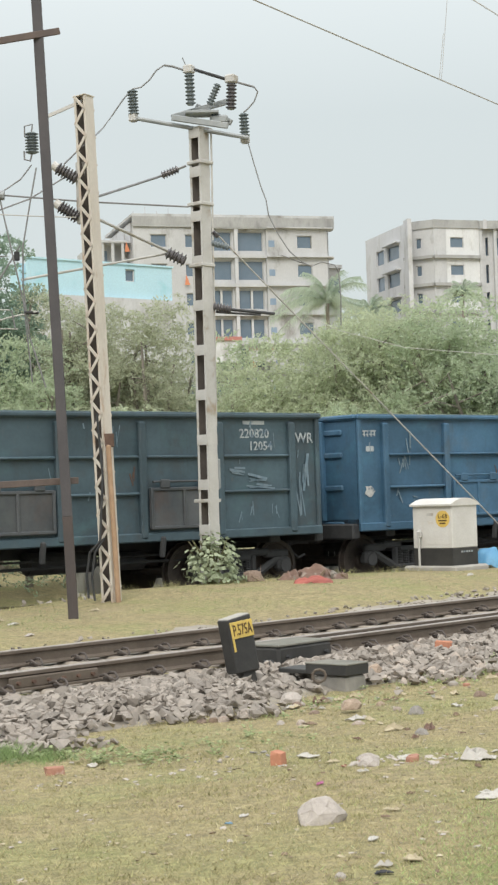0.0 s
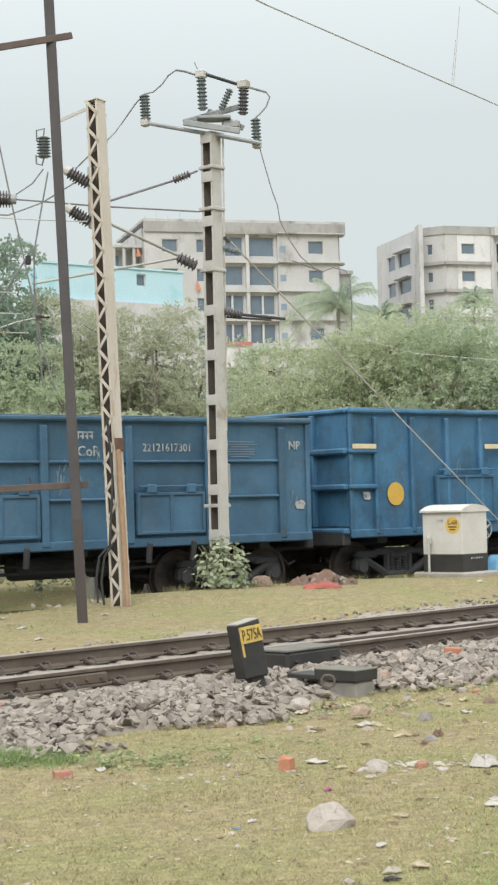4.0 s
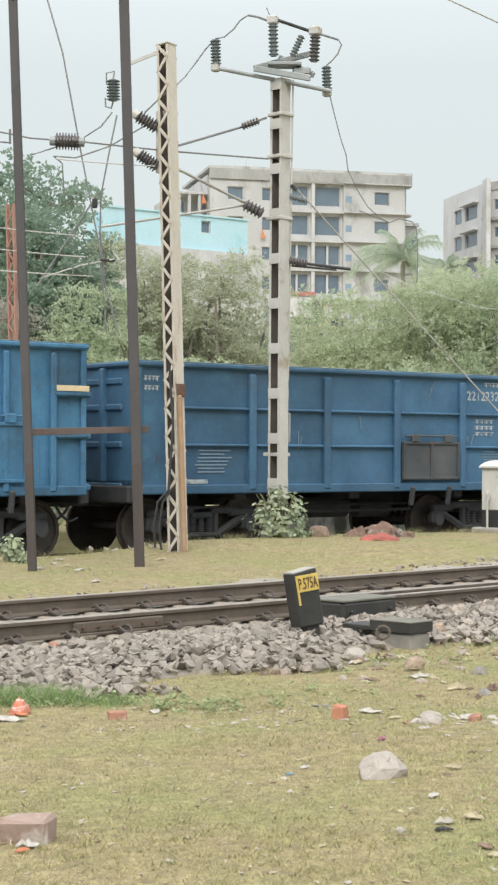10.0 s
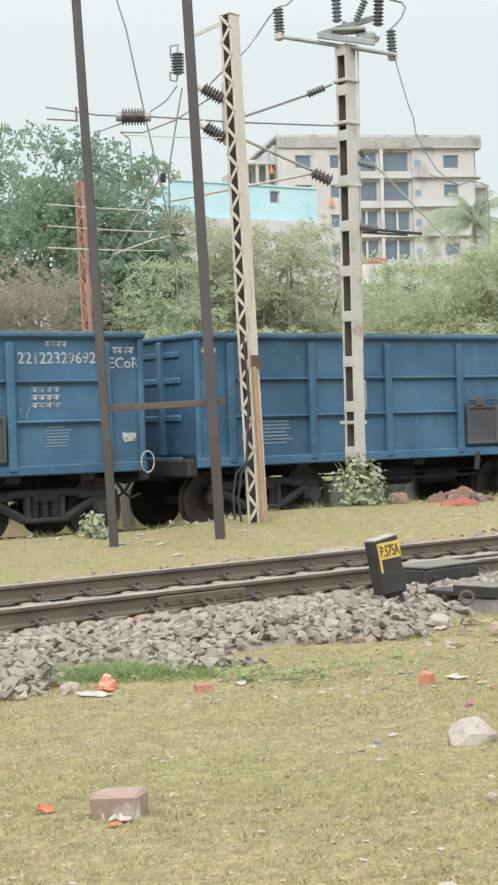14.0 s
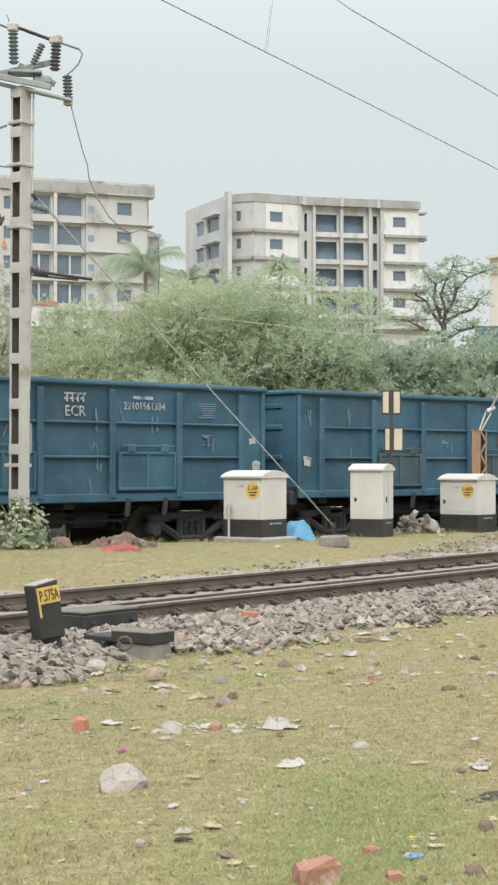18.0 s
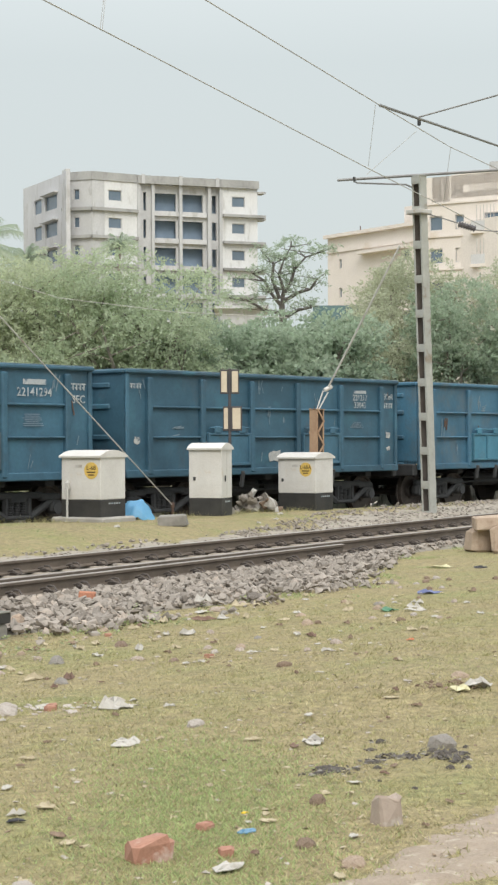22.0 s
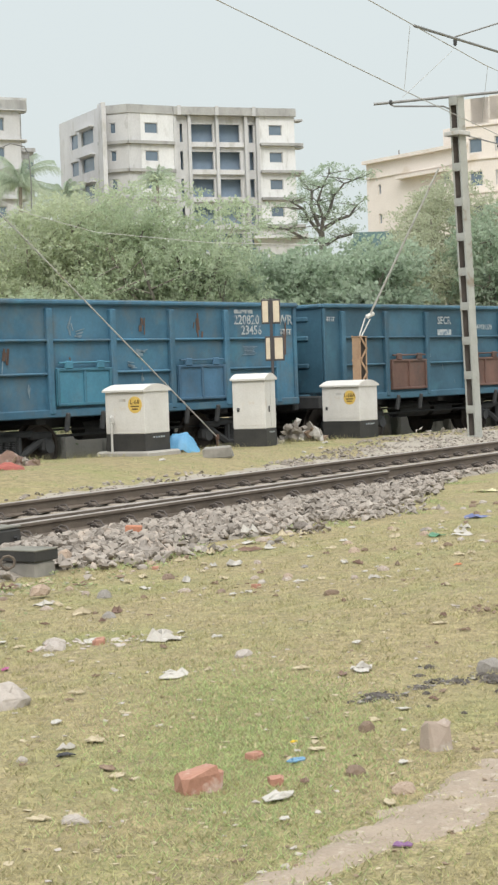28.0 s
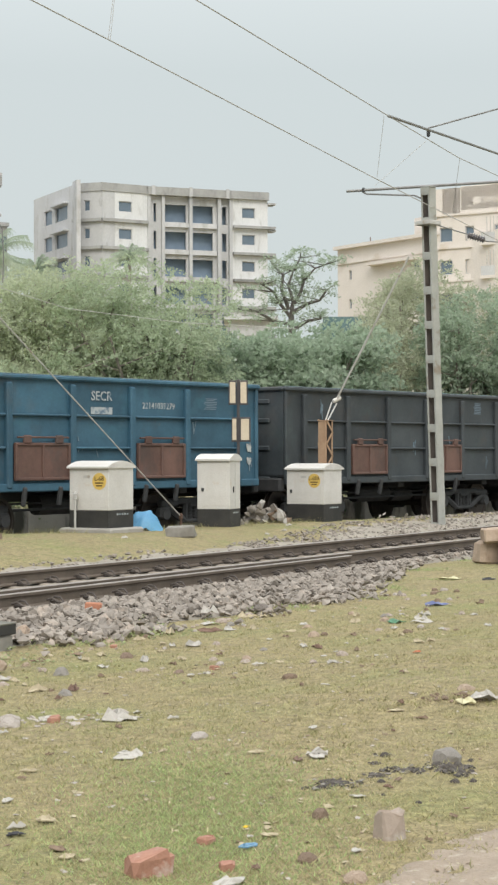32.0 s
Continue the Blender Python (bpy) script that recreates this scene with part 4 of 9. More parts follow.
def sheds(p, q, r, n, core=0.62):
    """A ribbed insulator body from p to q."""
    d = Vector(q) - Vector(p)
    n = n + 2
    h = d.length / n
    prof = [(0, r * core)]
    for i in range(n):
        z = i * h
        prof += [(z + h * 0.15, r * core), (z + h * 0.45, r), (z + h * 0.6, r), (z + h * 0.8, r * core)]
    prof.append((d.length, r * core))
    return Shape().lathe(p, d, prof, 14)


MAST_B, MAST_T = Vector((15.397, 20.031, 0.000)), Vector((15.554, 20.600, 7.678))
lattice_mast, LM_LEN = column("lattice_mast", MAST_B - Vector((0, 0, 0.2)), MAST_T, -84.9482 + 8, 0.22, 0.2, "lace", M_GALV_R, M_GALV_R, "rust-streaked pale steel mast with zigzag lacing")
INS_B, INS_T = Vector((18.185, 21.000, -0.190)), Vector((18.213, 21.000, 7.597))
insulator_mast, IM_LEN = column("insulator_mast", INS_B - Vector((0, 0, 0.3)), INS_T, -84.9482 + 2, 0.24, 0.22, "batten", M_GALV, M_GALV, "grey steel mast with battened sides carrying an isolator")
RM_B, RM_T = Vector((31.827, 18.284, 0.030)), Vector((31.465, 18.300, 7.161))
right_mast, RM_LEN = column("overhead_line_mast", RM_B - Vector((0, 0, 0.2)), RM_T, -98.9423, 0.235, 0.21, "batten", M_GALV_OLD, M_GALV_OLD, "grey battened steel mast of the overhead line")


M_CROSSBAR = mat("dull_brown_steel_bar", (0.10, 0.08, 0.075), (0.15, 0.115, 0.10), 3, 0.85, 0.1, 0.2)


def pole_frame():
    """Two dark brown poles tied by cross bars."""
    t = thing("pole_frame", pose(0, 0, 0), "pair of dark brown steel poles tied by cross bars", "pole")
    a0, a1 = Vector((13.385, 18.262, -0.050)), Vector((13.256, 18.530, 7.985))
    b0, b1 = Vector((11.841, 18.477, -0.050)), Vector((11.701, 18.830, 7.737))
    for p, q in ((a0, a1), (b0, b1)):
        d = q - p
        m, n = frame_between(p - d * 0.03, q + d * 0.35, 0)
        w = 0.13 if p == a0 else 0.105
        part("pole", Shape().box((0, 0, n / 2 + 0.8), (w, 0.13, n - 1.6), pose(0, 0, 0, 0, 0, -40).to_3x3(), 0.004), M_BROWNPOLE, t, at=m)
        part("pole_foot", Shape().box((0, 0, 0.8), (w, 0.13, 1.6), pose(0, 0, 0, 0, 0, -40).to_3x3(), 0.004), M_POLEFOOT, t, "rust-brown lower end of the pole", at=m)
    lo = (Vector((11.828, 18.800, 1.730)), Vector((13.569, 18.500, 1.788)))
    hi = (Vector((11.594, 18.850, 7.350)), Vector((13.464, 18.500, 7.867)))
    for p, q in (lo, hi):
        d = q - p
        part("cross_bar", Shape().box((0, 0, 0), (d.length, 0.05, 0.09), None, 0.006), M_CROSSBAR, t, at=Matrix.Translation((p + q) / 2 + Vector((0.06, -0.09, 0))) @ d.to_track_quat("X", "Z").to_matrix().to_4x4())


pole_frame()


# ---- trackside cabinets ----
def cabinet(corner, along, wid, dep, hgt, blk, name, label, plinth=0.0, badge=None):
    """A white sheet-steel cabinet; corner is the near foot, along the way of its long front."""
    d = Vector(along).normalized()
    m = Matrix.Translation(corner) @ pose(0, 0, 0, 0, 0, math.degrees(math.atan2(d.y, d.x)))
    t = thing(name, m, label, "equipment cabinet", "trackside cabinets")
    part("lower_body", Shape().box((wid / 2, dep / 2, blk / 2 + plinth - 0.06), (wid, dep, blk + 0.12), None, 0.01), M_BLACK, t, "black painted lower part")
    part("upper_body", Shape().box((wid / 2, dep / 2, (hgt + blk) / 2 + plinth), (wid - 0.004, dep - 0.004, hgt - blk), None, 0.01), M_WHITE, t)
    s = Shape()
    e, z = 0.05, hgt + plinth
    s.sweep([(-e, -0.02), (dep + e, -0.02), (dep + e, 0.012), (dep * 0.86, 0.075), (dep * 0.68, 0.105), (dep * 0.5, 0.115), (dep * 0.32, 0.105), (dep * 0.14, 0.075), (-e, 0.012)], (-0.022, 0, z), (wid + 0.022, 0, z), (0, 1, 0))
    part("roof", s, M_WHITE, t, "slightly arched white lid")
    if plinth:
        part("plinth", Shape().box((wid / 2, dep / 2, plinth / 2 - 0.06), (wid + 0.3, dep + 0.25, plinth + 0.12), None, 0.03), M_CONC, t, "rough concrete plinth")
    return t


def view_right(p):
    """The ground direction that crosses the line of sight to p, to the right."""
    d = Vector((p.x, p.y, 0)).normalized()
    return Vector((d.y, -d.x, 0)), d


M_BADGE = plain("yellow_badge_enamel", (0.66, 0.46, 0.12), 0.5)
M_INK = plain("dark_ink", (0.10, 0.06, 0.02), 0.6)


def badge(t, x, z, r, text):
    b = part("badge", Shape().lathe((x, -0.002, z), (0, -1, 0), [(0, r), (0.006, r)], 24), M_BADGE, t, "round yellow badge")
    me = lettering(text, r * 0.75)
    me.materials.append(M_INK)
    part("badge_lettering", me, None, b, at=pose(x, -0.010, z + r * 0.3))
    q = Shape()
    for j in (0, 1):
        q.box((x, -0.010, z - r * (0.2 + 0.32 * j)), (r * (1.2 - 0.35 * j), 0.003, r * 0.16))
    part("badge_lettering", q, M_INK, b)


def place_cabinet(foot, theta, wid, dep, hgt, blk, label, plinth, text, badge_x):
    p = Vector(foot)
    r, f = view_right(p)
    c, s = math.cos(radians(theta)), math.sin(radians(theta))
    along = r * c - f * s
    t = cabinet(p - along * wid, along, wid, dep, hgt, blk, "equipment_cabinet", label, plinth)
    z = plinth
    if text:
        badge(t, badge_x, z + hgt - 0.25, 0.15, text)
        part("name_plate", Shape().box((badge_x - 0.27, -0.004, z + hgt - 0.17), (0.14, 0.008, 0.05)), M_GALV, t)
    else:
        part("door_seam", Shape().box((wid + 0.001, dep / 2, z + (hgt + blk) / 2), (0.004, 0.012, hgt - blk - 0.1)), M_GALV, t)
        part("door_handle", Shape().box((wid + 0.012, dep * 0.3, z + (hgt + blk) / 2 - 0.1), (0.02, 0.03, 0.12), None, 0.005), M_DARK, t)
    part("lock", Shape().box((0.12, -0.01, z + (hgt + blk) / 2 - 0.1), (0.05, 0.03, 0.07), None, 0.008), M_DARK, t)
    part("front_seam", Shape().box((wid * 0.5, -0.001, z + (hgt + blk) / 2), (wid - 0.12, 0.004, hgt - blk - 0.14)), M_WHITE, t, "slightly raised white door")
    q = Shape()
    for j in range(5):
        q.box((wid + 0.001, dep * 0.35 + j * dep * 0.1, z + blk - 0.07), (0.004, dep * 0.06, 0.03))
    part("stencil_bars", q, M_MARK, t, "small white stencilled marks")
    return t


cab_a = place_cabinet((22.765, 19.748, 0.070), 35, 0.86, 0.78, 1.08, 0.31, "white equipment cabinet with black base on a rough plinth", 0.10, "L-68", 0.66)
s = Shape().path([(0.2, -0.10, -0.1), (0.2, -0.10, 0.62), (0.16, -0.06, 0.72), (0.16, -0.02, 0.73)], 0.022, 8)
s.box((0.2, -0.09, 0.66), (0.09, 0.05, 0.12), None, 0.01)
part("cable_pipe", s, M_GALV, cab_a, "grey cable pipe")
part("cable_loop", Shape().path([(0.2, -0.1, 0.05), (0.17, -0.16, -0.02), (0.05, -0.2, -0.06), (-0.15, -0.1, -0.08)], 0.018, 6), M_GALV, cab_a)
cab_b = place_cabinet((26.210, 19.658, 0.050), 20, 0.68, 0.60, 1.32, 0.36, "tall plain white equipment cabinet with black base", 0.0, "", 0)
cab_c = place_cabinet((29.709, 19.818, 0.040), 32, 0.94, 0.72, 1.12, 0.37, "low white equipment cabinet with black base", 0.0, "L-68A", 0.70)


def repeater_boards():
    """Four framed boards on a dark post."""
    base = Vector((27.618, 20.500, 0.024))
    base.z = land(base.x, base.y)
    top = Vector((27.602, 20.500, 2.991))
    r, f = view_right(base)
    m = Matrix.Translation(base) @ pose(0, 0, 0, 0, 0, math.degrees(math.atan2(r.y, r.x)))
    t = thing("track_sign", m, "dark post with four cream framed boards", "railway sign")
    h = top.z - base.z
    part("post", Shape().box((0, 0, h / 2 - 0.1), (0.06, 0.06, h + 0.2), None, 0.01), M_BROWNPOLE, t)
    k = 0.0113
    for x0, x1, y0, y1 in ((-17, -3, 2, 46), (2, 17, 2, 46), (-12, -2, 68, 112), (2, 22, 68, 112)):
        cx, w, z1, z0 = (x0 + x1) / 2 * k, (x1 - x0) * k, h - y0 * k, h - y1 * k
        fr = part("frame", Shape().box((cx, -0.045, (z0 + z1) / 2), (w, 0.03, z1 - z0), None, 0.006), M_BROWNPOLE, t)
        part("board", Shape().box((cx, -0.066, (z0 + z1) / 2), (w * 0.72, 0.014, (z1 - z0) * 0.86), None, 0.004), M_BOARD, fr, "cream painted board")


M_BOARD = mat("cream_board_paint", (0.62, 0.54, 0.42), (0.52, 0.44, 0.33), 4, 0.7, 0, 0.1)
repeater_boards()


def stub_post():
    """Short tan anchor post with lattice side; the stay starts on it."""
    base, top = Vector((30.624, 20.400, -0.138)), Vector((30.650, 20.400, 2.200))
    t, n = column("anchor_post", Vector((base.x, base.y, land(base.x, base.y) - 0.1)), top, -3.0, 0.26, 0.2, "lace", M_TAN, M_TAN, "short tan steel anchor post")
    p = Vector((30.650, 20.400, 2.200))
    q = Shape()
    q.tube(p, Vector((30.895, 20.400, 2.598)), 0.016, n=6)
    q.tube(p + Vector((0.08, 0, 0)), Vector((31.096, 20.400, 2.578)), 0.016, n=6)
    stay = thing("stay_wire", pose(0, 0, 0), "pale stay rod running up to the overhead line mast", "stay wire")
    part("fork", q, M_GALV, stay)
    part("insulator", sheds((30.962, 20.400, 2.625), (31.232, 20.400, 2.706), 0.05, 2), M_WHITE, stay, "white insulator")
    part("rod", Shape().tube((31.097, 20.400, 2.677), (30.832, 18.400, 5.623), 0.022, n=8), M_GALV, stay)


M_TAN = mat("tan_rusty_paint", (0.40, 0.27, 0.17), (0.30, 0.19, 0.12), 4, 0.8, 0, 0.2)
stub_post()


M_GREYSTEEL = mat("blue_grey_steel", (0.24, 0.26, 0.27), (0.34, 0.355, 0.36), 4, 0.6, 0.2, 0.1)


# ---- isolator on the mast ----
def isolator():
    t = thing("isolator_switch", pose(0, 0, 0), "high-voltage isolator with ribbed insulators on a mast head", "isolator switch")
    for a, b in (((17.876, 21.280, 7.787), (18.860, 20.907, 8.130)), ((17.812, 21.203, 7.764), (18.356, 20.425, 7.552)), ((18.382, 21.243, 8.037), (18.632, 20.648, 7.677))):
        a, b = Vector(a), Vector(b)
        d = b - a
        part("platform_beam", Shape().box((0, 0, 0), (d.length, 0.05, 0.10), None, 0.01), M_GREYSTEEL, t, at=Matrix.Translation((a + b) / 2) @ d.to_track_quat("X", "Z").to_matrix().to_4x4())
    part("platform", Shape().box((0, 0, 0), (0.55, 0.36, 0.05), None, 0.01), M_GREYSTEEL, t, at=Matrix.Translation((18.259, 20.958, 7.839)) @ pose(0, 0, 0, 0, 0, -40))
    part("mechanism", Shape().box((0, 0, 0), (0.30, 0.2, 0.14), None, 0.03), M_GREYSTEEL, t, at=Matrix.Translation((18.474, 20.779, 7.730)) @ pose(0, 0, 0, 0, 0, -40))
    part("cross_arm", Shape().tube((17.342, 21.726, 7.807), (18.781, 20.397, 7.399), 0.035, n=8), M_GREYSTEEL, t, "long tubular arm")
    for a, b, r, m, n in (((18.122, 21.071, 7.985), (18.107, 21.075, 8.505), 0.085, M_PORC_G, 6), ((18.357, 20.874, 7.988), (18.472, 20.772, 8.324), 0.065, M_PORC_G, 5), ((18.628, 20.648, 7.899), (18.643, 20.629, 8.327), 0.09, M_PORC, 5), ((17.399, 21.679, 7.836), (17.385, 21.684, 8.253), 0.09, M_PORC_G, 6), ((18.799, 20.512, 7.438), (18.786, 20.517, 7.827), 0.085, M_PORC_G, 5)):
        part("insulator", sheds(a, b, r, n), m, t, "ribbed porcelain insulator", smooth=False)
    for p, w in (((18.105, 21.075, 8.579), 0.16), ((18.642, 20.629, 8.401), 0.18), ((17.392, 21.685, 7.799), 0.13), ((18.800, 20.512, 7.401), 0.13)):
        part("metal_cap", Shape().box(p, (w, w, 0.14), pose(0, 0, 0, 0, 0, 20).to_3x3(), 0.02), M_GALV, t)
    part("blade", Shape().tube((18.162, 21.028, 8.580), (18.621, 20.647, 8.382), 0.028, n=6), M_DARK, t, "dark switch blade")
    part("arcing_horn", Shape().path([(18.063, 21.111, 8.560), (17.905, 21.242, 8.632), (17.791, 21.337, 8.658)], 0.018, 6), M_WIRE, t)
    part("arcing_horn", Shape().path([(18.678, 20.599, 8.364), (18.835, 20.468, 8.301), (18.928, 20.391, 8.266)], 0.018, 6), M_WIRE, t)
    part("arcing_horn", Shape().path([(18.076, 21.099, 8.616), (18.024, 21.140, 8.782)], 0.008, 5), M_WIRE, t)
    part("jumper", Shape().path([(17.791, 21.337, 8.658), (17.693, 21.421, 8.573), (17.610, 21.493, 8.424), (17.498, 21.588, 8.301), (17.385, 21.684, 8.272)], 0.013, 5), M_WIRE, t)
    part("jumper", Shape().path([(17.385, 21.684, 8.272), (17.273, 21.779, 8.113), (17.135, 21.899, 7.860), (17.010, 22.007, 7.645), (15.676, 20.507, 7.069), (15.494, 20.663, 6.877), (15.313, 20.818, 6.650)], 0.013, 5), M_WIRE, t)
    part("jumper", Shape().path([(18.928, 20.391, 8.266), (18.972, 20.355, 8.183), (18.925, 20.397, 8.024), (18.842, 20.469, 7.902), (18.786, 20.517, 7.846)], 0.013, 5), M_WIRE, t)
    part("drop_lead", Shape().path([(18.836, 20.482, 7.346), (18.898, 20.435, 7.031), (18.983, 20.371, 6.633), (19.050, 20.318, 6.383), (19.076, 20.300, 6.143), (19.187, 20.212, 5.829), (19.334, 20.093, 5.524), (19.486, 19.968, 5.350), (19.609, 19.867, 5.268)], 0.010, 5), M_WIRE, t, "slack lead hanging from the isolator")
    part("drop_lead", Shape().path([(19.221, 20.189, 5.467), (19.609, 19.867, 5.268), (19.736, 19.760, 5.335), (19.900, 19.623, 5.282), (19.952, 19.581, 5.162), (19.973, 19.571, 4.745), (19.966, 19.583, 4.280)], 0.010, 5), M_WIRE, t)
    rod = part("operating_rod", Shape().tube((18.370, 20.869, 7.599), (18.362, 20.951, 2.681), 0.016, n=6), M_GALV, t, "long operating rod")
    part("rod_handle", Shape().box((18.374, 20.953, 1.892), (0.07, 0.07, 0.5), None, 0.02), M_GREYSTEEL, t, "grey handle box on the mast")
    for p in ((18.222, 21.001, 7.022), (18.219, 21.015, 6.335), (18.221, 21.029, 5.323), (18.232, 21.079, 1.454)):
        part("clamp", Shape().box((0, 0, 0), (0.33, 0.31, 0.06), None, 0.01), M_GALV, t, at=Matrix.Translation(p) @ pose(0, 0, 0, 0, 0, -84.9482))


isolator()


def mast_fittings():
    t = thing("insulator_bracket", pose(0, 0, 0), "pair of brown ribbed insulators bracketed to a lattice mast", "insulator")
    part("bracket", Shape().box((0, 0, 0), (0.1, 0.12, 0.95), None, 0.01), M_GALV, t, at=Matrix.Translation((15.505, 20.664, 6.205)))
    for a, b, c in (((15.462, 20.697, 6.420), (15.235, 20.884, 6.598), (15.181, 20.928, 6.649)), ((15.471, 20.698, 5.826), (15.257, 20.875, 6.013), (15.203, 20.919, 6.072))):
        part("insulator", sheds(a, b, 0.105, 5), M_PORC, t, "brown ribbed insulator")
        part("end_cap", Shape().tube(b, c, 0.07, n=10), M_WHITE, t, "pale end cap")
    u = thing("hanging_insulator", pose(0, 0, 0), "grey-green ribbed insulator hanging by metal links", "insulator")
    part("insulator", sheds((14.947, 21.122, 6.826), (14.942, 21.121, 7.145), 0.105, 5), M_PORC_G, u)
    part("link", Shape().path([(14.942, 21.121, 7.145), (14.953, 21.109, 7.274), (14.861, 21.187, 7.247), (14.864, 21.187, 7.083)], 0.014, 6), M_WIRE, u)
    part("link", Shape().path([(14.947, 21.122, 6.826), (14.923, 21.144, 6.714), (14.856, 21.199, 6.739), (14.854, 21.199, 6.868)], 0.014, 6), M_WIRE, u)
    part("arm", Shape().box((0, 0, 0), (0.62, 0.03, 0.05)), M_GALV, u, at=Matrix.Translation((15.320, 20.799, 7.494)) @ (Vector((15.483, 20.661, 7.583)) - Vector((15.156, 20.938, 7.406))).to_track_quat("X", "Z").to_matrix().to_4x4())
    b = thing("junction_box", pose(0, 0, 0), "small rusty junction box strapped to a mast", "junction box")
    part("box", Shape().box((15.470, 20.100, 2.403), (0.16, 0.12, 0.2), pose(0, 0, 0, 0, 0, -40).to_3x3(), 0.01), M_RUST, b)
    pq, pr = Vector((15.434, 20.066, 2.333)), Vector((15.392, 19.875, 0.054))
    mm, nn = frame_between(pr, pq, -40)
    w = thing("cable_pipe", mm, "rusty brown cable pipe strapped to a mast foot", "pipe")
    part("pipe", Shape().box((0, 0, nn / 2 - 0.1), (0.075, 0.075, nn + 0.2), None, 0.02), M_TAN, w)
    c = thing("earth_cable", pose(0, 0, 0), "dark cable looping down a mast to the ground", "cable")
    part("cable", Shape().path([(15.219, 20.043, 2.796), (15.272, 20.012, 1.875), (15.230, 20.063, 0.911), (15.110, 20.166, 0.742), (15.071, 20.204, 0.406), (15.089, 20.194, 0.071)], 0.02, 6), M_DARK, c)
    part("cable", Shape().path([(15.280, 20.020, 0.954), (15.168, 20.117, 0.743), (15.129, 20.156, 0.365), (15.160, 20.135, 0.031)], 0.02, 6), M_DARK, c)


mast_fittings()


# ---- overhead wires ----
def wire(pts, r, label, sag=0.0, material=None, name="overhead_wire", lugs=()):
    pts = [Vector(p) for p in pts]
    t = thing(name, pose(0, 0, 0), label, "wire")
    out = [pts[0]]
    for a, b in zip(pts, pts[1:]):
        for i in range(1, 7):
            k = i / 6
            out.append(a.lerp(b, k) - Vector((0, 0, sag * 4 * k * (1 - k))))
    part("strand", Shape().path(out, r, 5), material or M_WIRE, t)
    for a, b, rr, n in lugs:
        part("insulator", sheds(a, b, rr, n), M_PORC, t, "brown ribbed insulator")
    return t


contact = wire([(8.920, 10.597, 5.959), (10.451, 11.230, 6.027), (15.616, 12.614, 6.026), (22.111, 13.730, 5.666), (32.189, 16.875, 5.921), (46.854, 20.522, 5.765)], 0.0078, "thin contact wire of the overhead line", material=M_SKYWIRE)
wire([(14.406, 12.313, 7.175), (14.956, 11.655, 6.558), (21.354, 13.062, 6.437), (25.468, 14.207, 6.525), (29.618, 15.302, 6.715)], 0.0078, "thin carrier wire of the overhead line", material=M_SKYWIRE)
for p, q in (((14.415, 12.313, 6.985), (14.367, 12.396, 6.097)), ((14.420, 12.391, 6.621), (14.385, 12.444, 6.103)), ((21.315, 13.116, 6.445), (21.681, 13.472, 5.619)), ((25.485, 14.184, 6.525), (26.292, 14.783, 5.720)), ((21.674, 12.627, 6.062), (21.237, 13.235, 5.413))):
    part("dropper", Shape().tube(p, q, 0.0035, n=5), M_SKYWIRE, contact)
cant = thing("cantilever_arm", pose(0, 0, 0), "steel tube cantilever holding the overhead wires", "cantilever")
part("top_tube", Shape().tube((21.354, 13.062, 6.437), (31.679, 16.303, 7.555), 0.023, n=8), M_WIRE, cant)
part("stay_tube", Shape().tube((30.592, 17.789, 8.225), (31.674, 16.298, 8.728), 0.017, n=8), M_WIRE, cant)
part("clamp", Shape().box((30.599, 17.780, 8.12), (0.07, 0.07, 0.15), None, 0.02), M_DARK, cant)
arm = thing("mast_cross_arm", pose(0, 0, 0), "thin steel cross arm on the overhead line mast", "cross arm")
part("bar", Shape().tube((30.442, 19.706, 7.078), (32.580, 16.767, 7.292), 0.03, n=8), M_WIRE, arm)
part("brace", Shape().path([(30.641, 19.432, 7.065), (30.699, 19.354, 7.017), (31.303, 18.525, 6.980), (31.381, 18.418, 6.920)], 0.018, 6), M_WIRE, arm)
part("hook", Shape().box((30.655, 19.413, 7.102), (0.09, 0.06, 0.1), None, 0.02), M_DARK, arm)
part("collar", Shape().box((0, 0, 0), (0.42, 0.38, 0.09), None, 0.01), M_GALV, arm, at=Matrix.Translation((31.469, 18.303, 6.389)) @ pose(0, 0, 0, 0, 0, -98.9423))
wire([(31.554, 18.186, 6.364), (31.996, 17.582, 6.134), (32.195, 17.310, 6.001), (32.586, 16.773, 5.953)], 0.014, "guy wire with a dark insulator at the mast", lugs=[((31.967, 17.621, 6.134), (32.181, 17.329, 6.026), 0.08, 5)])
wire([(18.324, 20.932, 5.974), (26.687, 21.250, 0.231)], 0.014, "long stay wire from a mast to the ground", lugs=[((18.368, 20.897, 5.882), (18.434, 20.843, 5.790), 0.05, 3)], material=M_GALV, name="stay_wire")
tension = wire([(13.390, 22.433, 6.400), (13.734, 22.145, 6.319), (13.986, 21.935, 6.253), (14.647, 21.383, 6.193), (15.573, 20.609, 6.069), (16.763, 19.614, 5.956)], 0.014, "horizontal wire with a long brown insulator", lugs=[((14.277, 21.692, 6.214), (14.555, 21.460, 6.201), 0.135, 6)])
for a, b in (((14.215, 21.744, 6.217), (14.277, 21.692, 6.214)), ((14.555, 21.460, 6.201), (14.615, 21.41, 6.197))):
    part("end_cap", Shape().tube(a, b, 0.075, n=10), M_GREYSTEEL, tension, "grey end fitting")
wire([(13.393, 22.433, 6.219), (13.750, 22.135, 6.181)], 0.014, "short lower tension wire")
wire([(13.746, 22.134, 6.388), (13.750, 22.135, 6.164)], 0.02, "spacer between two tension wires", name="spacer_bar")
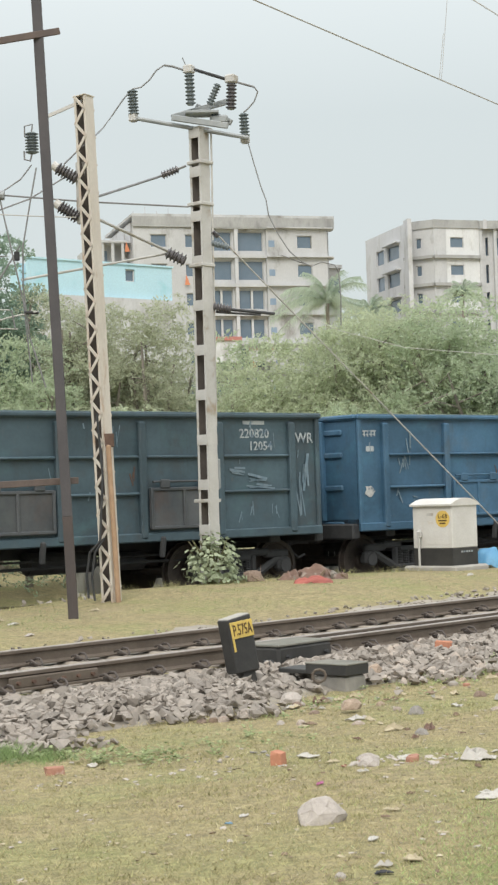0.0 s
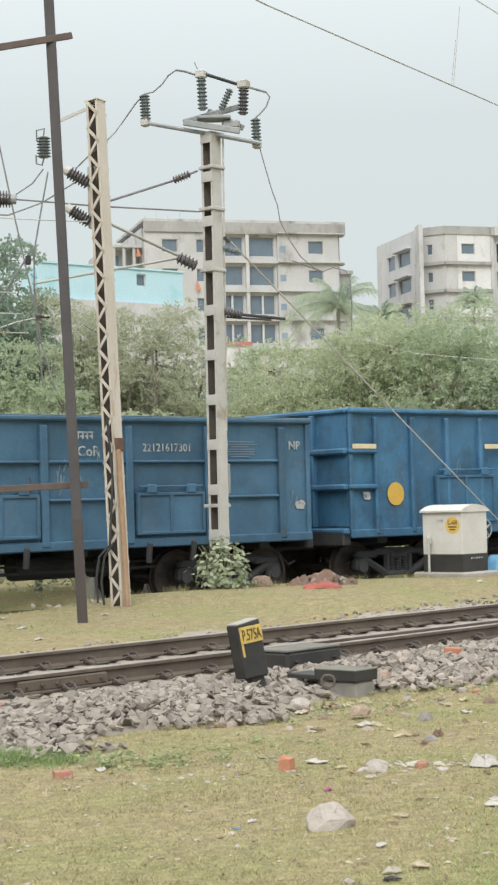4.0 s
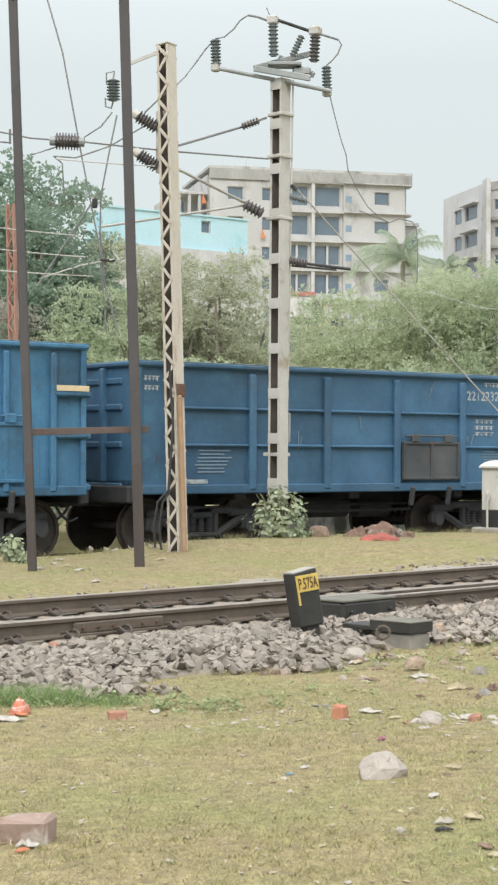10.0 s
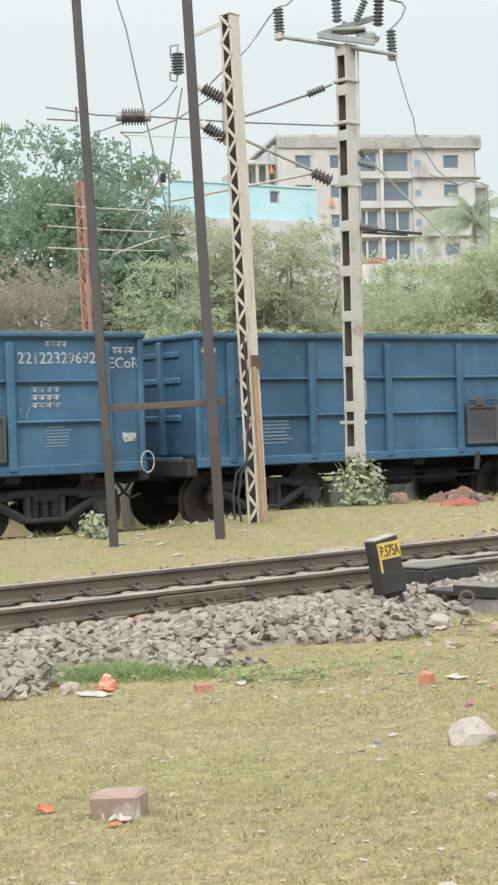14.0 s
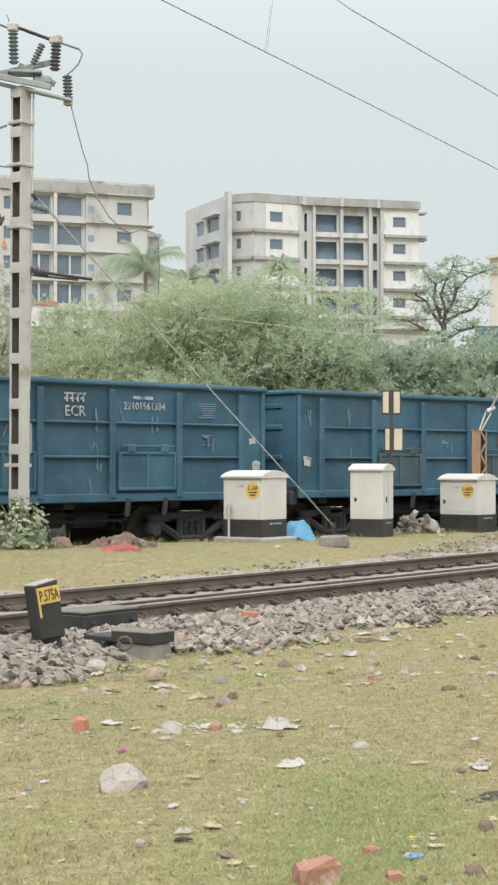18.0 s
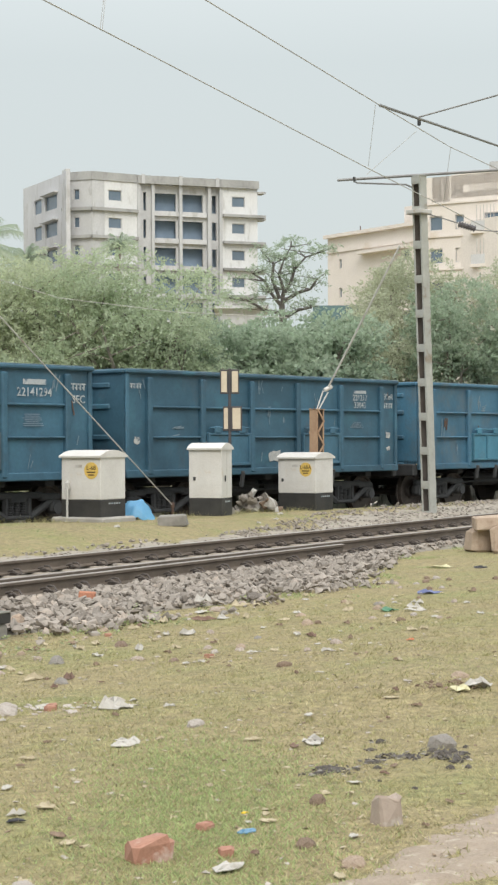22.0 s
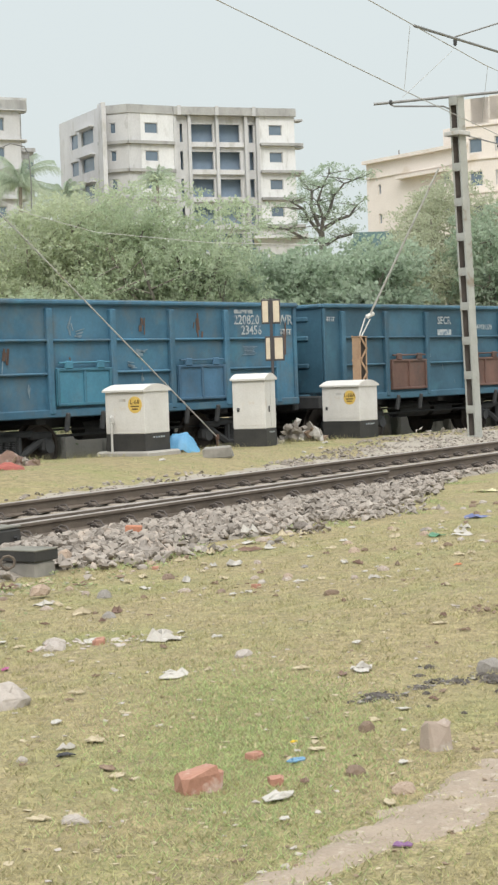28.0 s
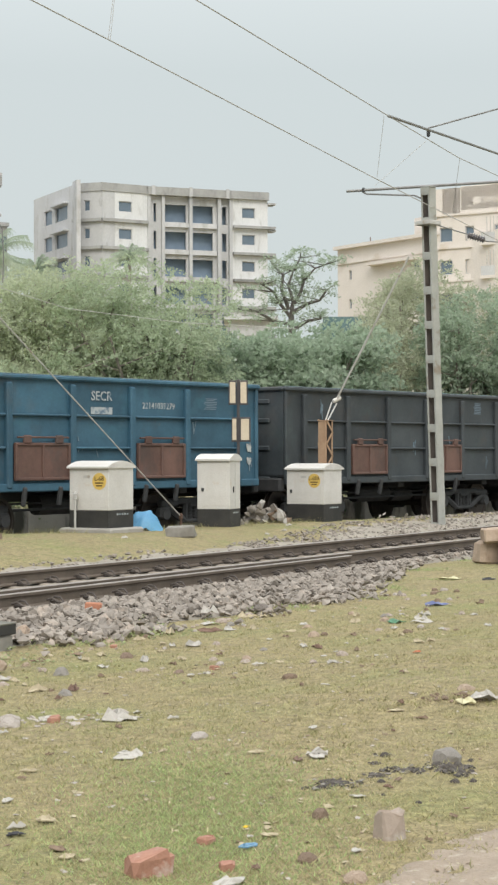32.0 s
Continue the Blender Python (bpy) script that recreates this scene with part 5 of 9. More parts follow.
wire([(15.704, 20.498, 6.148), (17.720, 21.425, 6.820), (18.045, 21.150, 6.982)], 0.02, "bracing wire with a grey insulator between masts", lugs=[((17.735, 21.413, 6.829), (17.946, 21.234, 6.934), 0.07, 4)])
wire([(14.150, 21.765, 8.408), (14.348, 21.612, 7.550), (14.584, 21.438, 6.003), (14.818, 21.265, 4.543), (14.903, 21.212, 3.339)], 0.013, "slack vertical lead beside the poles", name="hanging_wire")
wire([(14.117, 21.786, 8.838), (14.150, 21.765, 8.408)], 0.02, "short upper lead above the poles", name="hanging_wire")
wire([(14.990, 21.089, 6.611), (14.901, 21.173, 6.008), (14.818, 21.252, 5.404), (14.814, 21.264, 4.801), (14.879, 21.222, 4.027), (15.056, 21.085, 3.255)], 0.013, "slack lead curving down behind the poles", name="hanging_wire")
wire([(14.937, 21.133, 6.654), (14.808, 21.244, 6.437), (14.580, 21.438, 6.244), (13.990, 21.936, 5.995)], 0.011, "loose drooping jumper wire", name="hanging_wire")
wire([(15.368, 20.774, 6.488), (14.912, 21.162, 6.137), (14.519, 21.494, 5.959), (14.254, 21.715, 5.981), (14.362, 21.627, 5.871), (14.389, 21.611, 5.398)], 0.012, "loose jumper wire with a hook end", name="hanging_wire")
for a, b in (((13.1, 22.02, 4.86), (14.393, 21.163, 4.727)), ((13.1, 22.02, 4.535), (14.459, 21.118, 4.406)), ((13.1, 22.0, 4.205), (14.552, 21.054, 4.119)), ((14.073, 21.378, 5.874), (15.3, 20.53, 5.797))):
    low_wire = wire([a, b], 0.009, "thin pale wire running behind the poles", sag=0.01, material=M_GALV)
    if b[2] < 4.2:
        part("dropper", Shape().tube((14.292, 21.232, 4.283), (14.294, 21.225, 4.12), 0.011, n=5), M_WIRE, low_wire)
        part("dropper", Shape().tube((14.48, 21.104, 4.40), (14.52, 21.075, 4.119), 0.011, n=5), M_WIRE, low_wire)
bar = thing("cantilever_arm", pose(0, 0, 0), "dark slanting cantilever tube with clamps", "cantilever")
part("tube", Shape().tube((14.791, 21.274, 5.429), (14.088, 21.885, 3.999), 0.014, n=8), M_WIRE, bar)
part("clamp", Shape().box((14.747, 21.313, 5.265), (0.07, 0.07, 0.14), None, 0.01), M_DARK, bar)
bar2 = thing("cantilever_arm", pose(0, 0, 0), "pale registration arm below a cantilever", "cantilever")
part("tube", Shape().path([(14.138, 21.841, 4.129), (14.610, 21.442, 4.325), (14.972, 21.138, 4.416)], 0.012, 8), M_GALV, bar2)
part("clamp", Shape().box((14.906, 21.193, 4.398), (0.25, 0.05, 0.04), None, 0.01), M_DARK, bar2)
ct = thing("cantilever_arm", pose(0, 0, 0), "pale cantilever tube with a brown end insulator", "cantilever")
part("upper_tube", Shape().tube((15.696, 20.510, 5.803), (17.797, 21.380, 5.577), 0.025, n=8), M_GALV, ct)
part("lower_tube", Shape().tube((14.799, 21.275, 4.904), (17.769, 21.404, 5.540), 0.02, n=8), M_GALV, ct)
part("insulator", sheds((17.783, 21.392, 5.559), (18.013, 21.202, 5.404), 0.11, 3), M_PORC, ct, "brown ribbed insulator")
low = thing("cantilever_arm", pose(0, 0, 0), "dark insulated cantilever arm on a mast", "cantilever")
part("tube", Shape().tube((18.324, 20.953, 4.629), (19.130, 20.280, 4.501), 0.025, n=8), M_DARK, low)
part("insulator", sheds((18.352, 20.929, 4.648), (18.581, 20.739, 4.586), 0.085, 4), M_PORC, low, "brown ribbed insulator")
part("second_tube", Shape().tube((18.382, 20.906, 4.555), (18.952, 20.429, 4.489), 0.018, n=8), M_DARK, low)
part("side_insulator", sheds((18.343, 20.921, 5.696), (18.565, 20.736, 5.616), 0.06, 4), M_PORC_G, low)
rl = thing("lattice_mast", frame_between((20.344, 32.497, 2.928), (20.241, 32.520, 7.000), -70)[0], "distant rust-red lattice mast behind the train", "mast")
M_REDLEAD = mat("faded_red_lead_paint", (0.44, 0.24, 0.19), (0.34, 0.17, 0.13), 4, 0.8, 0, 0.1)
for x in (-0.09, 0.09):
    part("channel", Shape().box((x, 0, 0.4), (0.035, 0.1, 7.4)), M_REDLEAD, rl)
for i in range(26):
    part("lacing_bar", Shape().box((0, -0.055, 0), (0.03, 0.012, 0.32)), M_REDLEAD, rl, at=pose(0, 0, -3.2 + i * 0.28, 0, 33 if i % 2 else -33, 0))


# ---- low wall on the train's far side ----
def low_wall():
    t = thing("retaining_wall", pose(0, 0, 0), "low stained concrete wall behind the goods train", "wall", kind="structure")
    for i in range(14):
        x = 20.0 + i * 2.6
        y = train_y(x + 1.3) + 4.75
        part("wall_panel", Shape().box((0, 0, 0), (2.585, 0.3, 0.86 + 0.02 * (i % 3)), None, 0.02), M_OLDWALL, t, at=pose(x + 1.3, y, -0.18, 0, 0, -2.86))


M_OLDWALL = mat("stained_old_concrete", (0.62, 0.60, 0.56), (0.48, 0.46, 0.43), 1.2, 0.95, 0, 0.4, c3=(0.10, 0.10, 0.085), spots=0.3, spot_scale=1.5, stretch=(1, 1, 0.5))
low_wall()

stay_foot = Vector((26.687, 21.250, 0.231))
foot = thing("stay_anchor", pose(stay_foot.x, stay_foot.y, land(stay_foot.x, stay_foot.y)), "short rusty ground anchor of a stay wire", "anchor")
part("anchor_rod", Shape().tube((0, 0, -0.1), (0, 0, stay_foot.z - land(stay_foot.x, stay_foot.y) + 0.02), 0.025, n=8), M_RUST, foot)
part("anchor_eye", Shape().box((0, 0, stay_foot.z - land(stay_foot.x, stay_foot.y)), (0.07, 0.07, 0.12), None, 0.015), M_RUST, foot)
wire([(21.965, 22.430, 4.826), (22.331, 21.931, 4.516), (23.038, 20.966, 4.142), (24.257, 19.301, 3.881), (25.500, 17.602, 3.764)], 0.006, "thin pale wire before the trees", material=M_GALV)


# ---- track details ----
M_CLIP = mat("dusty_spring_steel", (0.06, 0.05, 0.045), (0.10, 0.083, 0.073), 8, 0.7, 0.2, 0.1)


def sleeper_x(i):
    return 1.0 + 0.6 * i


def track_details():
    d, side = TRACK_D, TRACK_S
    rz = math.degrees(math.atan2(d.y, d.x))
    s = Shape().sweep([(-0.13, -0.2), (0.13, -0.2), (0.13, -0.03), (0.095, 0.0), (-0.095, 0.0), (-0.13, -0.03)], (0, -1.37, 0), (0, 1.37, 0), (1, 0, 0))
    sleeper = s.mesh("sleeper", M_SLEEPER)
    for i in range(84):
        x = sleeper_x(i)
        p = Vector((x, near_rail(x), 0)) + side * 0.872
        part("sleeper", sleeper, None, TRACK, at=pose(p.x, p.y, -0.148, 0, 0, rz))
    clip = Shape()
    clip.path([(-0.045, -0.03, 0.035), (-0.05, 0.04, 0.075), (-0.048, 0.11, 0.07), (-0.03, 0.16, 0.03), (0.01, 0.17, 0.015), (0.04, 0.14, 0.03), (0.05, 0.08, 0.065), (0.045, 0.0, 0.045)], 0.0125, 6)
    clip.box((0.0, 0.06, 0.02), (0.05, 0.10, 0.04), None, 0.01)
    clip = clip.mesh("rail_clip", M_CLIP)
    for i in range(3, 62):
        x = sleeper_x(i)
        for off, sgn in ((0.0, -1), (0.0, 1), (1.745, -1), (1.745, 1)):
            gap = 0.25 if off == 0 and sgn < 0 and 11.9 < x < 20.9 else 0.09
            p = Vector((x, near_rail(x), -0.142)) + side * (off + sgn * gap)
            part("rail_clip", clip, None, TRACK, at=pose(p.x, p.y, p.z, 0, 0, rz + (180 if sgn < 0 else 0)))
    # switch rail on the near side of the running rail, ending square
    a = Vector((12.0, near_rail(12.0), 0.0)) - side * 0.16
    b = Vector((20.76, near_rail(20.76), 0.0)) - side * 0.16
    sr = part("switch_rail", Shape().sweep(RAIL, a, b, side), M_RAIL, TRACK, "brown switch rail beside the running rail")
    part("rail_head", Shape().sweep(HEAD, a, b, side), M_RAILTOP, sr)
    # joint bar on the near rail
    p, q = Vector((8.341, 12.606, -0.030)), Vector((9.384, 12.676, -0.030))
    c = Vector(((p.x + q.x) / 2, near_rail((p.x + q.x) / 2), -0.07)) - side * 0.03
    n = (q - p).length
    jb = part("fishplate", Shape().box((0, 0, 0), (n, 0.04, 0.10), None, 0.012), M_RAIL, TRACK, "bolted joint bar", at=Matrix.Translation(c) @ pose(0, 0, 0, 0, 0, rz))
    for k in range(6):
        part("bolt", Shape().tube((-n / 2 + (k + 0.5) * n / 6, -0.02, 0), (-n / 2 + (k + 0.5) * n / 6, -0.05, 0), 0.018, n=6), M_RUST, jb)
    # slide plates by the switch
    plate = Shape().box((0, 0, 0), (0.16, 0.5, 0.016), None, 0.004).mesh("slide_plate", M_SLEEPER)
    for i in range(4, 20):
        x = sleeper_x(i)
        p = Vector((x, near_rail(x), -0.139)) + side * 0.3
        part("slide_plate", plate, None, TRACK, at=pose(p.x, p.y, p.z, 0, 0, rz))


track_details()


def shoulder(x):
    """Distance of the ballast's near edge from the rail: the turf closes in on the track further along."""
    q = np.clip((x - 16.3) / 6.5, 0, 1)
    return -2.6 + 1.75 * q * q * (3 - 2 * q)


def ballast_top(x, s):
    """Height of the ballast's surface at a distance s from the near rail."""
    y = near_rail(x) + s
    if s < 0:
        s *= -2.6 / shoulder(x)
    k = smooth_step(-2.75, -1.3, s) * (1 - smooth_step(2.3, 3.0, s))
    heap = 0.05 * math.exp(-((x - 8.6) / 2.2) ** 2 - ((s + 1.6) / 0.7) ** 2)
    dip = 0.045 * max(math.exp(-((s + 0.12) / 0.38) ** 2), math.exp(-((s - 0.87) / 0.8) ** 2))
    dip += 0.05 * math.exp(-((x - 10.15) / 0.3) ** 2 - ((s + 1.3) / 0.35) ** 2)
    return land(x, y) * (1 - k) + k * -0.165 + heap - dip


def ballast_bed():
    s = Shape()
    ss = [-2.5, -2.2, -1.8, -1.3, -0.7, -0.2, 0.4, 1.0, 1.6, 2.1, 2.5, 2.9]
    xs = np.arange(-6, 70, 0.4)
    for x in xs:
        for q in ss:
            w = 0.4 * noise.noise(Vector((x * 0.8, q, 4.0))) if q in (-2.5, -2.2, 2.9) else 0
            edge = -0.05 if q in (-2.5, 2.9) else 0.012
            if q < 0:
                q, w = q * shoulder(x) / -2.6, w * shoulder(x) / -2.6
            s.v.append((x, near_rail(x) + q + w, ballast_top(x, q) + edge))
    n = len(ss)
    s.f = [(i * n + j, (i + 1) * n + j, (i + 1) * n + j + 1, i * n + j + 1) for i in range(len(xs) - 1) for j in range(n - 1)]
    single("ballast_bed", s, M_FINES, "grey stone dust bed under the near track", "ballast", kind="structure", smooth=True)


M_PALEFINES = mat("pale_stone_dust", (0.345, 0.31, 0.26), (0.265, 0.238, 0.20), 2.0, 0.95, 0, 0.5, 40)
ballast_bed()

def hull(points):
    """Corners and faces of the angular lump round some points."""
    bm = bmesh.new()
    for p in points:
        bm.verts.new(p)
    r = bmesh.ops.convex_hull(bm, input=bm.verts)
    bmesh.ops.delete(bm, geom=[g for g in r["geom_interior"] if isinstance(g, bmesh.types.BMVert)], context="VERTS")
    bm.verts.index_update()
    v, f = np.array([tuple(q.co) for q in bm.verts]), [tuple(q.index for q in p.verts) for p in bm.faces]
    bm.free()
    return v, f


def rough_stone(rng, size):
    """One flat-sided stone of crushed rock."""
    p = rng.uniform(-1, 1, (11, 3))
    p /= np.max(np.abs(p), axis=1, keepdims=True) ** 0.75
    p *= np.array([1.0, rng.uniform(0.6, 0.9), rng.uniform(0.34, 0.66)])
    q = Euler(tuple(rng.uniform(0, 6.28, 3) * np.array([0.1, 0.1, 1]))).to_matrix()
    v, f = hull((p * 0.92).tolist())
    return (v @ np.array(q).T) * size, f


def stone_mesh(name, rng, material):
    v, f = rough_stone(rng, 1.0)
    me = bpy.data.meshes.new(name)
    me.from_pydata(v.tolist(), [], f)
    me.materials.append(material)
    return me


def stones_stuff(name, spots, rng, material, label, flat=1.0):
    kinds = [rough_stone(rng, 1.0) for _ in range(60)]
    vs, fs, base = [], [], 0
    for x, y, z, r in spots:
        a = rng.uniform(0, 6.28)
        c, s = math.cos(a), math.sin(a)
        v, f = kinds[rng.integers(60)]
        tx, ty = rng.normal(0, 0.17, 2)
        vs.append(np.stack([v[:, 0] * c - v[:, 1] * s, v[:, 0] * s + v[:, 1] * c, (v[:, 2] + tx * v[:, 0] + ty * v[:, 1]) * flat], 1) * r + np.array([x, y, z]))
        fs += [tuple(q + base for q in p) for p in f]
        base += len(v)
    me = bpy.data.meshes.new(name)
    me.from_pydata(np.concatenate(vs).tolist(), [], fs)
    me.materials.append(material)
    return tagged(new(name, me), label, "ballast", kind="stuff")


def ballast():
    rng = np.random.default_rng(5)
    spots = []
    while len(spots) < 31000:
        x = 3.0 + 47 * rng.random() ** 1.35
        s = rng.uniform(-3.1, 2.85)
        if s > -0.25 and rng.random() < 0.5:
            continue
        if abs(s) < 0.11 or abs(s - 1.745) < 0.11 or 11.8 < x < 20.9 and -0.28 < s < 0:
            continue
        if s < shoulder(x) - 0.45 or shoulder(x) > -2.5 and s < shoulder(x) + 0.5 * rng.random():
            continue
        if s < -1.7 and rng.random() < (-1.7 - s) * 0.75 + 0.9 * noise.noise(Vector((x * 1.1, s, 1))):
            continue
        if abs(x - 10.08) < 0.22 and -1.75 < s < -1.1 or abs(x - 10.45) < 0.24 and -2.55 < s < -1.75:
            continue
        r = (0.025 + 0.046 * rng.random() ** 1.4) * (1.0 if s < 0 else 0.75)
        lift = rng.uniform(0.0, 0.045) if s < -0.5 else rng.uniform(-0.03, 0.0)
        spots.append((x, near_rail(x) + s, ballast_top(x, s) + r * 0.25 + lift, r))
    stones_stuff("ballast_stones", spots, rng, M_STONE, "angular grey ballast stones along the near track")
    far = []
    while len(far) < 4200:
        x = rng.uniform(8, 44)
        s = rng.uniform(2.3, 3.4 + 1.6 * smooth_step(22, 31, x))
        if s > 3.0 and noise.noise(Vector((x * 1.2, s * 2, 6))) < rng.uniform(-0.5, 0.3):
            continue
        if x < 23 and rng.random() < 0.8:
            continue
        far.append((x, near_rail(x) + s, land(x, near_rail(x) + s) + 0.015, rng.uniform(0.016, 0.05)))
    stones_stuff("ballast_stones", far, rng, M_STONE, "loose grey stones beyond the far rail")
    # the nearest ones, each a piece of its own
    shapes = []
    for k in range(12):
        shapes.append(stone_mesh("ballast_stone", rng, M_STONE_P))
    bed = bpy.data.objects["ballast_bed"]
    for k in range(290):
        x, s = rng.uniform(5.6, 9.6), rng.uniform(-2.4, -0.9)
        r = rng.uniform(0.04, 0.068)
        ob = part("stone", shapes[k % 12], None, bed)
        ob.matrix_basis = Matrix.LocRotScale((x, near_rail(x) + s, ballast_top(x, s) + 0.04 + r * 0.2), Euler((rng.normal(0, 0.3), rng.normal(0, 0.3), rng.uniform(0, 6.28))), (r, r, r))


ballast()
strip("train_ballast", lambda x: train_y(x) - 0.95, lambda x: train_y(x) + 4.4, -30, 90, 0.03, mat("oily_dark_ballast", (0.09, 0.08, 0.07), (0.14, 0.125, 0.11), 5, 0.95, 0, 0.8, 30), "dark oily ballast under the goods train", "ballast", step=0.8)


strip("gravel_strip", lambda x: near_rail(x) + 2.4, lambda x: near_rail(x) + 3.2 + 1.4 * smooth_step(24, 31, x) + 0.25 * noise.noise(Vector((x * 3.1, 1.7, 0))), -6, 60, 0.012, M_PALEFINES, "pale stone dust strip beyond the far rail", "gravel", 0.2, 6, 0.5)


# ---- point machine and its number block ----
def point_machine():
    rz = math.degrees(math.atan2(TRACK_D.y, TRACK_D.x))
    p = Vector((10.18, 11.335, -0.160))
    t = thing("number_block", Matrix.Translation(p) @ pose(0, 0, 0, 0, -9, -37.6349) @ pose(0, 0, 0, 0, 0, 23), "leaning black number block with a yellow plate beside the track", "marker post")
    body = Shape().box((0, 0, 0.34), (0.24, 0.21, 0.50), None, 0.012)
    body.v = [(x, y, z + (0.09 * x if z > 0.3 else 0) + 0.006 * noise.noise(Vector((x * 9, y * 9, z * 9)))) for x, y, z in body.v]
    part("block", body, M_BLACK, t)
    part("worn_top", Shape().box((0, 0, 0.588), (0.225, 0.195, 0.016), pose(0, 0, 0, 0, -5).to_3x3(), 0.006), M_CONC, t, "worn pale top")
    yp = part("number_plate_panel", Shape().box((0.008, -0.108, 0.475), (0.222, 0.01, 0.15), None, 0.003), M_YELLOW, t, "yellow painted panel")
    me = lettering("P.575A", 0.1)
    me.transform(Matrix.Diagonal((0.66, 1, 1.4, 1)))
    me.materials.append(M_INK)
    part("number_lettering", me, None, yp, at=pose(0.01, -0.1155, 0.47))
    part("yellow_stripe", Shape().box((-0.092, -0.106, 0.35), (0.02, 0.008, 0.125)), M_YELLOW, t)
    part("foot", Shape().box((0.02, 0.0, 0.03), (0.15, 0.13, 0.24), None, 0.02), M_BLACK, t)
    a = Vector((11.17, 11.92, -0.262))
    m = thing("point_machine", Matrix.Translation(a) @ pose(0, 0, 0, 0, 0, rz + 2), "black cast point machine with a pale worn lid", "point machine")
    part("casing", Shape().box((0.42, 0.25, 0.16), (0.84, 0.46, 0.28), None, 0.03), M_BLACK, m)
    part("lid", Shape().box((0.42, 0.25, 0.306), (0.832, 0.452, 0.022), None, 0.005), M_LID, m, "dusty olive-grey lid")
    for k in (0.12, 0.72):
        part("latch", Shape().tube((k, -0.02, 0.2), (k, 0.05, 0.2), 0.02, n=6), M_DARK, m)
    part("rod_gland", Shape().tube((-0.1, 0.12, 0.12), (0.02, 0.12, 0.12), 0.06, n=10), M_DARK, m)
    b = Vector((10.32, 10.20, -0.190))
    j = thing("cable_box", Matrix.Translation(b) @ pose(0, 0, 0, 0, 0, rz), "low black cable box with a flat lid", "cable box")
    part("casing", Shape().box((0.15, 0.23, 0.170), (0.31, 0.46, 0.09), None, 0.006), M_BLACK, j)
    part("lid", Shape().box((0.15, 0.23, 0.220), (0.316, 0.466, 0.014), None, 0.004), M_LID, j, "dusty lid")
    part("base_plate", Shape().box((0.15, 0.62, 0.145), (0.3, 0.32, 0.04), None, 0.006), M_BLACK, j, "low black base plate")
    part("stone_foot", Shape().box((0.155, 0.20, 0.04), (0.27, 0.37, 0.17), None, 0.02), M_DARKCONC, j, "stained concrete foot")
    ring = Shape().path([(0.06 * math.cos(u * 0.7), 0, 0.045 + 0.055 * math.sin(u * 0.7)) for u in range(10)], 0.013, 6)
    part("lifting_ring", ring, M_RAIL, j, "rusty lifting ring", at=Matrix.Translation(Vector((10.12, 10.34, -0.09)) - b) @ pose(0, 0, 0, 0, 0, -40 - rz))
    # drive rods to the switch
    r = thing("switch_rods", pose(0, 0, 0), "rusty drive rods from the point machine to the rails", "rod")
    c0 = a + TRACK_S * 0.2 + TRACK_D * 0.1
    for k in (0, 0.18):
        e = Vector((c0.x + k, near_rail(c0.x + k) + 0.1, -0.08))
        part("rod", Shape().tube((c0.x + k, c0.y, -0.08), e, 0.018, n=6), M_RUST, r)


M_DARKCONC = mat("dark_stained_concrete", (0.30, 0.285, 0.26), (0.19, 0.18, 0.165), 5, 0.95, 0, 0.5)
M_LID = mat("dusty_black_lid", (0.13, 0.13, 0.11), (0.20, 0.19, 0.16), 4, 0.8, 0, 0.2)
point_machine()


# ---- stones, bricks and litter on the grass ----
M_PALE = mat("pale_grey_rock", (0.47, 0.42, 0.38), (0.36, 0.32, 0.29), 5, 0.9, 0, 0.5)
M_PINK = mat("pinkish_cut_stone", (0.39, 0.32, 0.27), (0.30, 0.24, 0.20), 5, 0.9, 0, 0.4, c3=(0.50, 0.46, 0.42), spots=0.3, spot_scale=6)
M_TAN = mat("tan_rough_stone", (0.44, 0.345, 0.27), (0.34, 0.26, 0.20), 4, 0.95, 0, 0.5, c3=(0.25, 0.17, 0.12), spots=0.2, spot_scale=5)
M_REDSTONE = mat("pinkish_brown_stone", (0.36, 0.265, 0.225), (0.28, 0.20, 0.17), 5, 0.95, 0, 0.5, c3=(0.47, 0.43, 0.39), spots=0.3, spot_scale=7)
M_DARKSTONE = mat("dark_brown_stone", (0.15, 0.13, 0.115), (0.21, 0.185, 0.165), 5, 0.95, 0, 0.5)
M_BRICK = mat("red_brick", (0.40, 0.215, 0.155), (0.32, 0.16, 0.115), 8, 0.95, 0, 0.5, c3=(0.46, 0.37, 0.32), spots=0.25, spot_scale=9)
M_ORANGE = mat("orange_brick", (0.47, 0.215, 0.135), (0.37, 0.165, 0.105), 8, 0.95, 0, 0.4)
M_PAPER = mat("soiled_white_paper", (0.49, 0.465, 0.43), (0.37, 0.345, 0.315), 12, 0.8, 0, 0.2)
M_CLOD = mat("brown_clod", (0.255, 0.185, 0.135), (0.18, 0.128, 0.092), 12, 0.95, 0, 0.6)
M_CHAR = mat("charred_ash", (0.05, 0.045, 0.042), (0.15, 0.13, 0.115), 10, 0.95, 0, 0.6)
M_SACKC = mat("grey_chip", (0.30, 0.28, 0.255), (0.22, 0.20, 0.185), 9, 0.95, 0, 0.4)
M_LEAFD = mat("dry_pale_leaf", (0.47, 0.405, 0.29), (0.36, 0.30, 0.20), 12, 0.8, 0, 0.1)
M_BLUEW = plain("blue_plastic_wrapper", (0.13, 0.155, 0.30), 0.4)
M_PALEY = plain("pale_yellow_plastic", (0.60, 0.56, 0.36), 0.5)
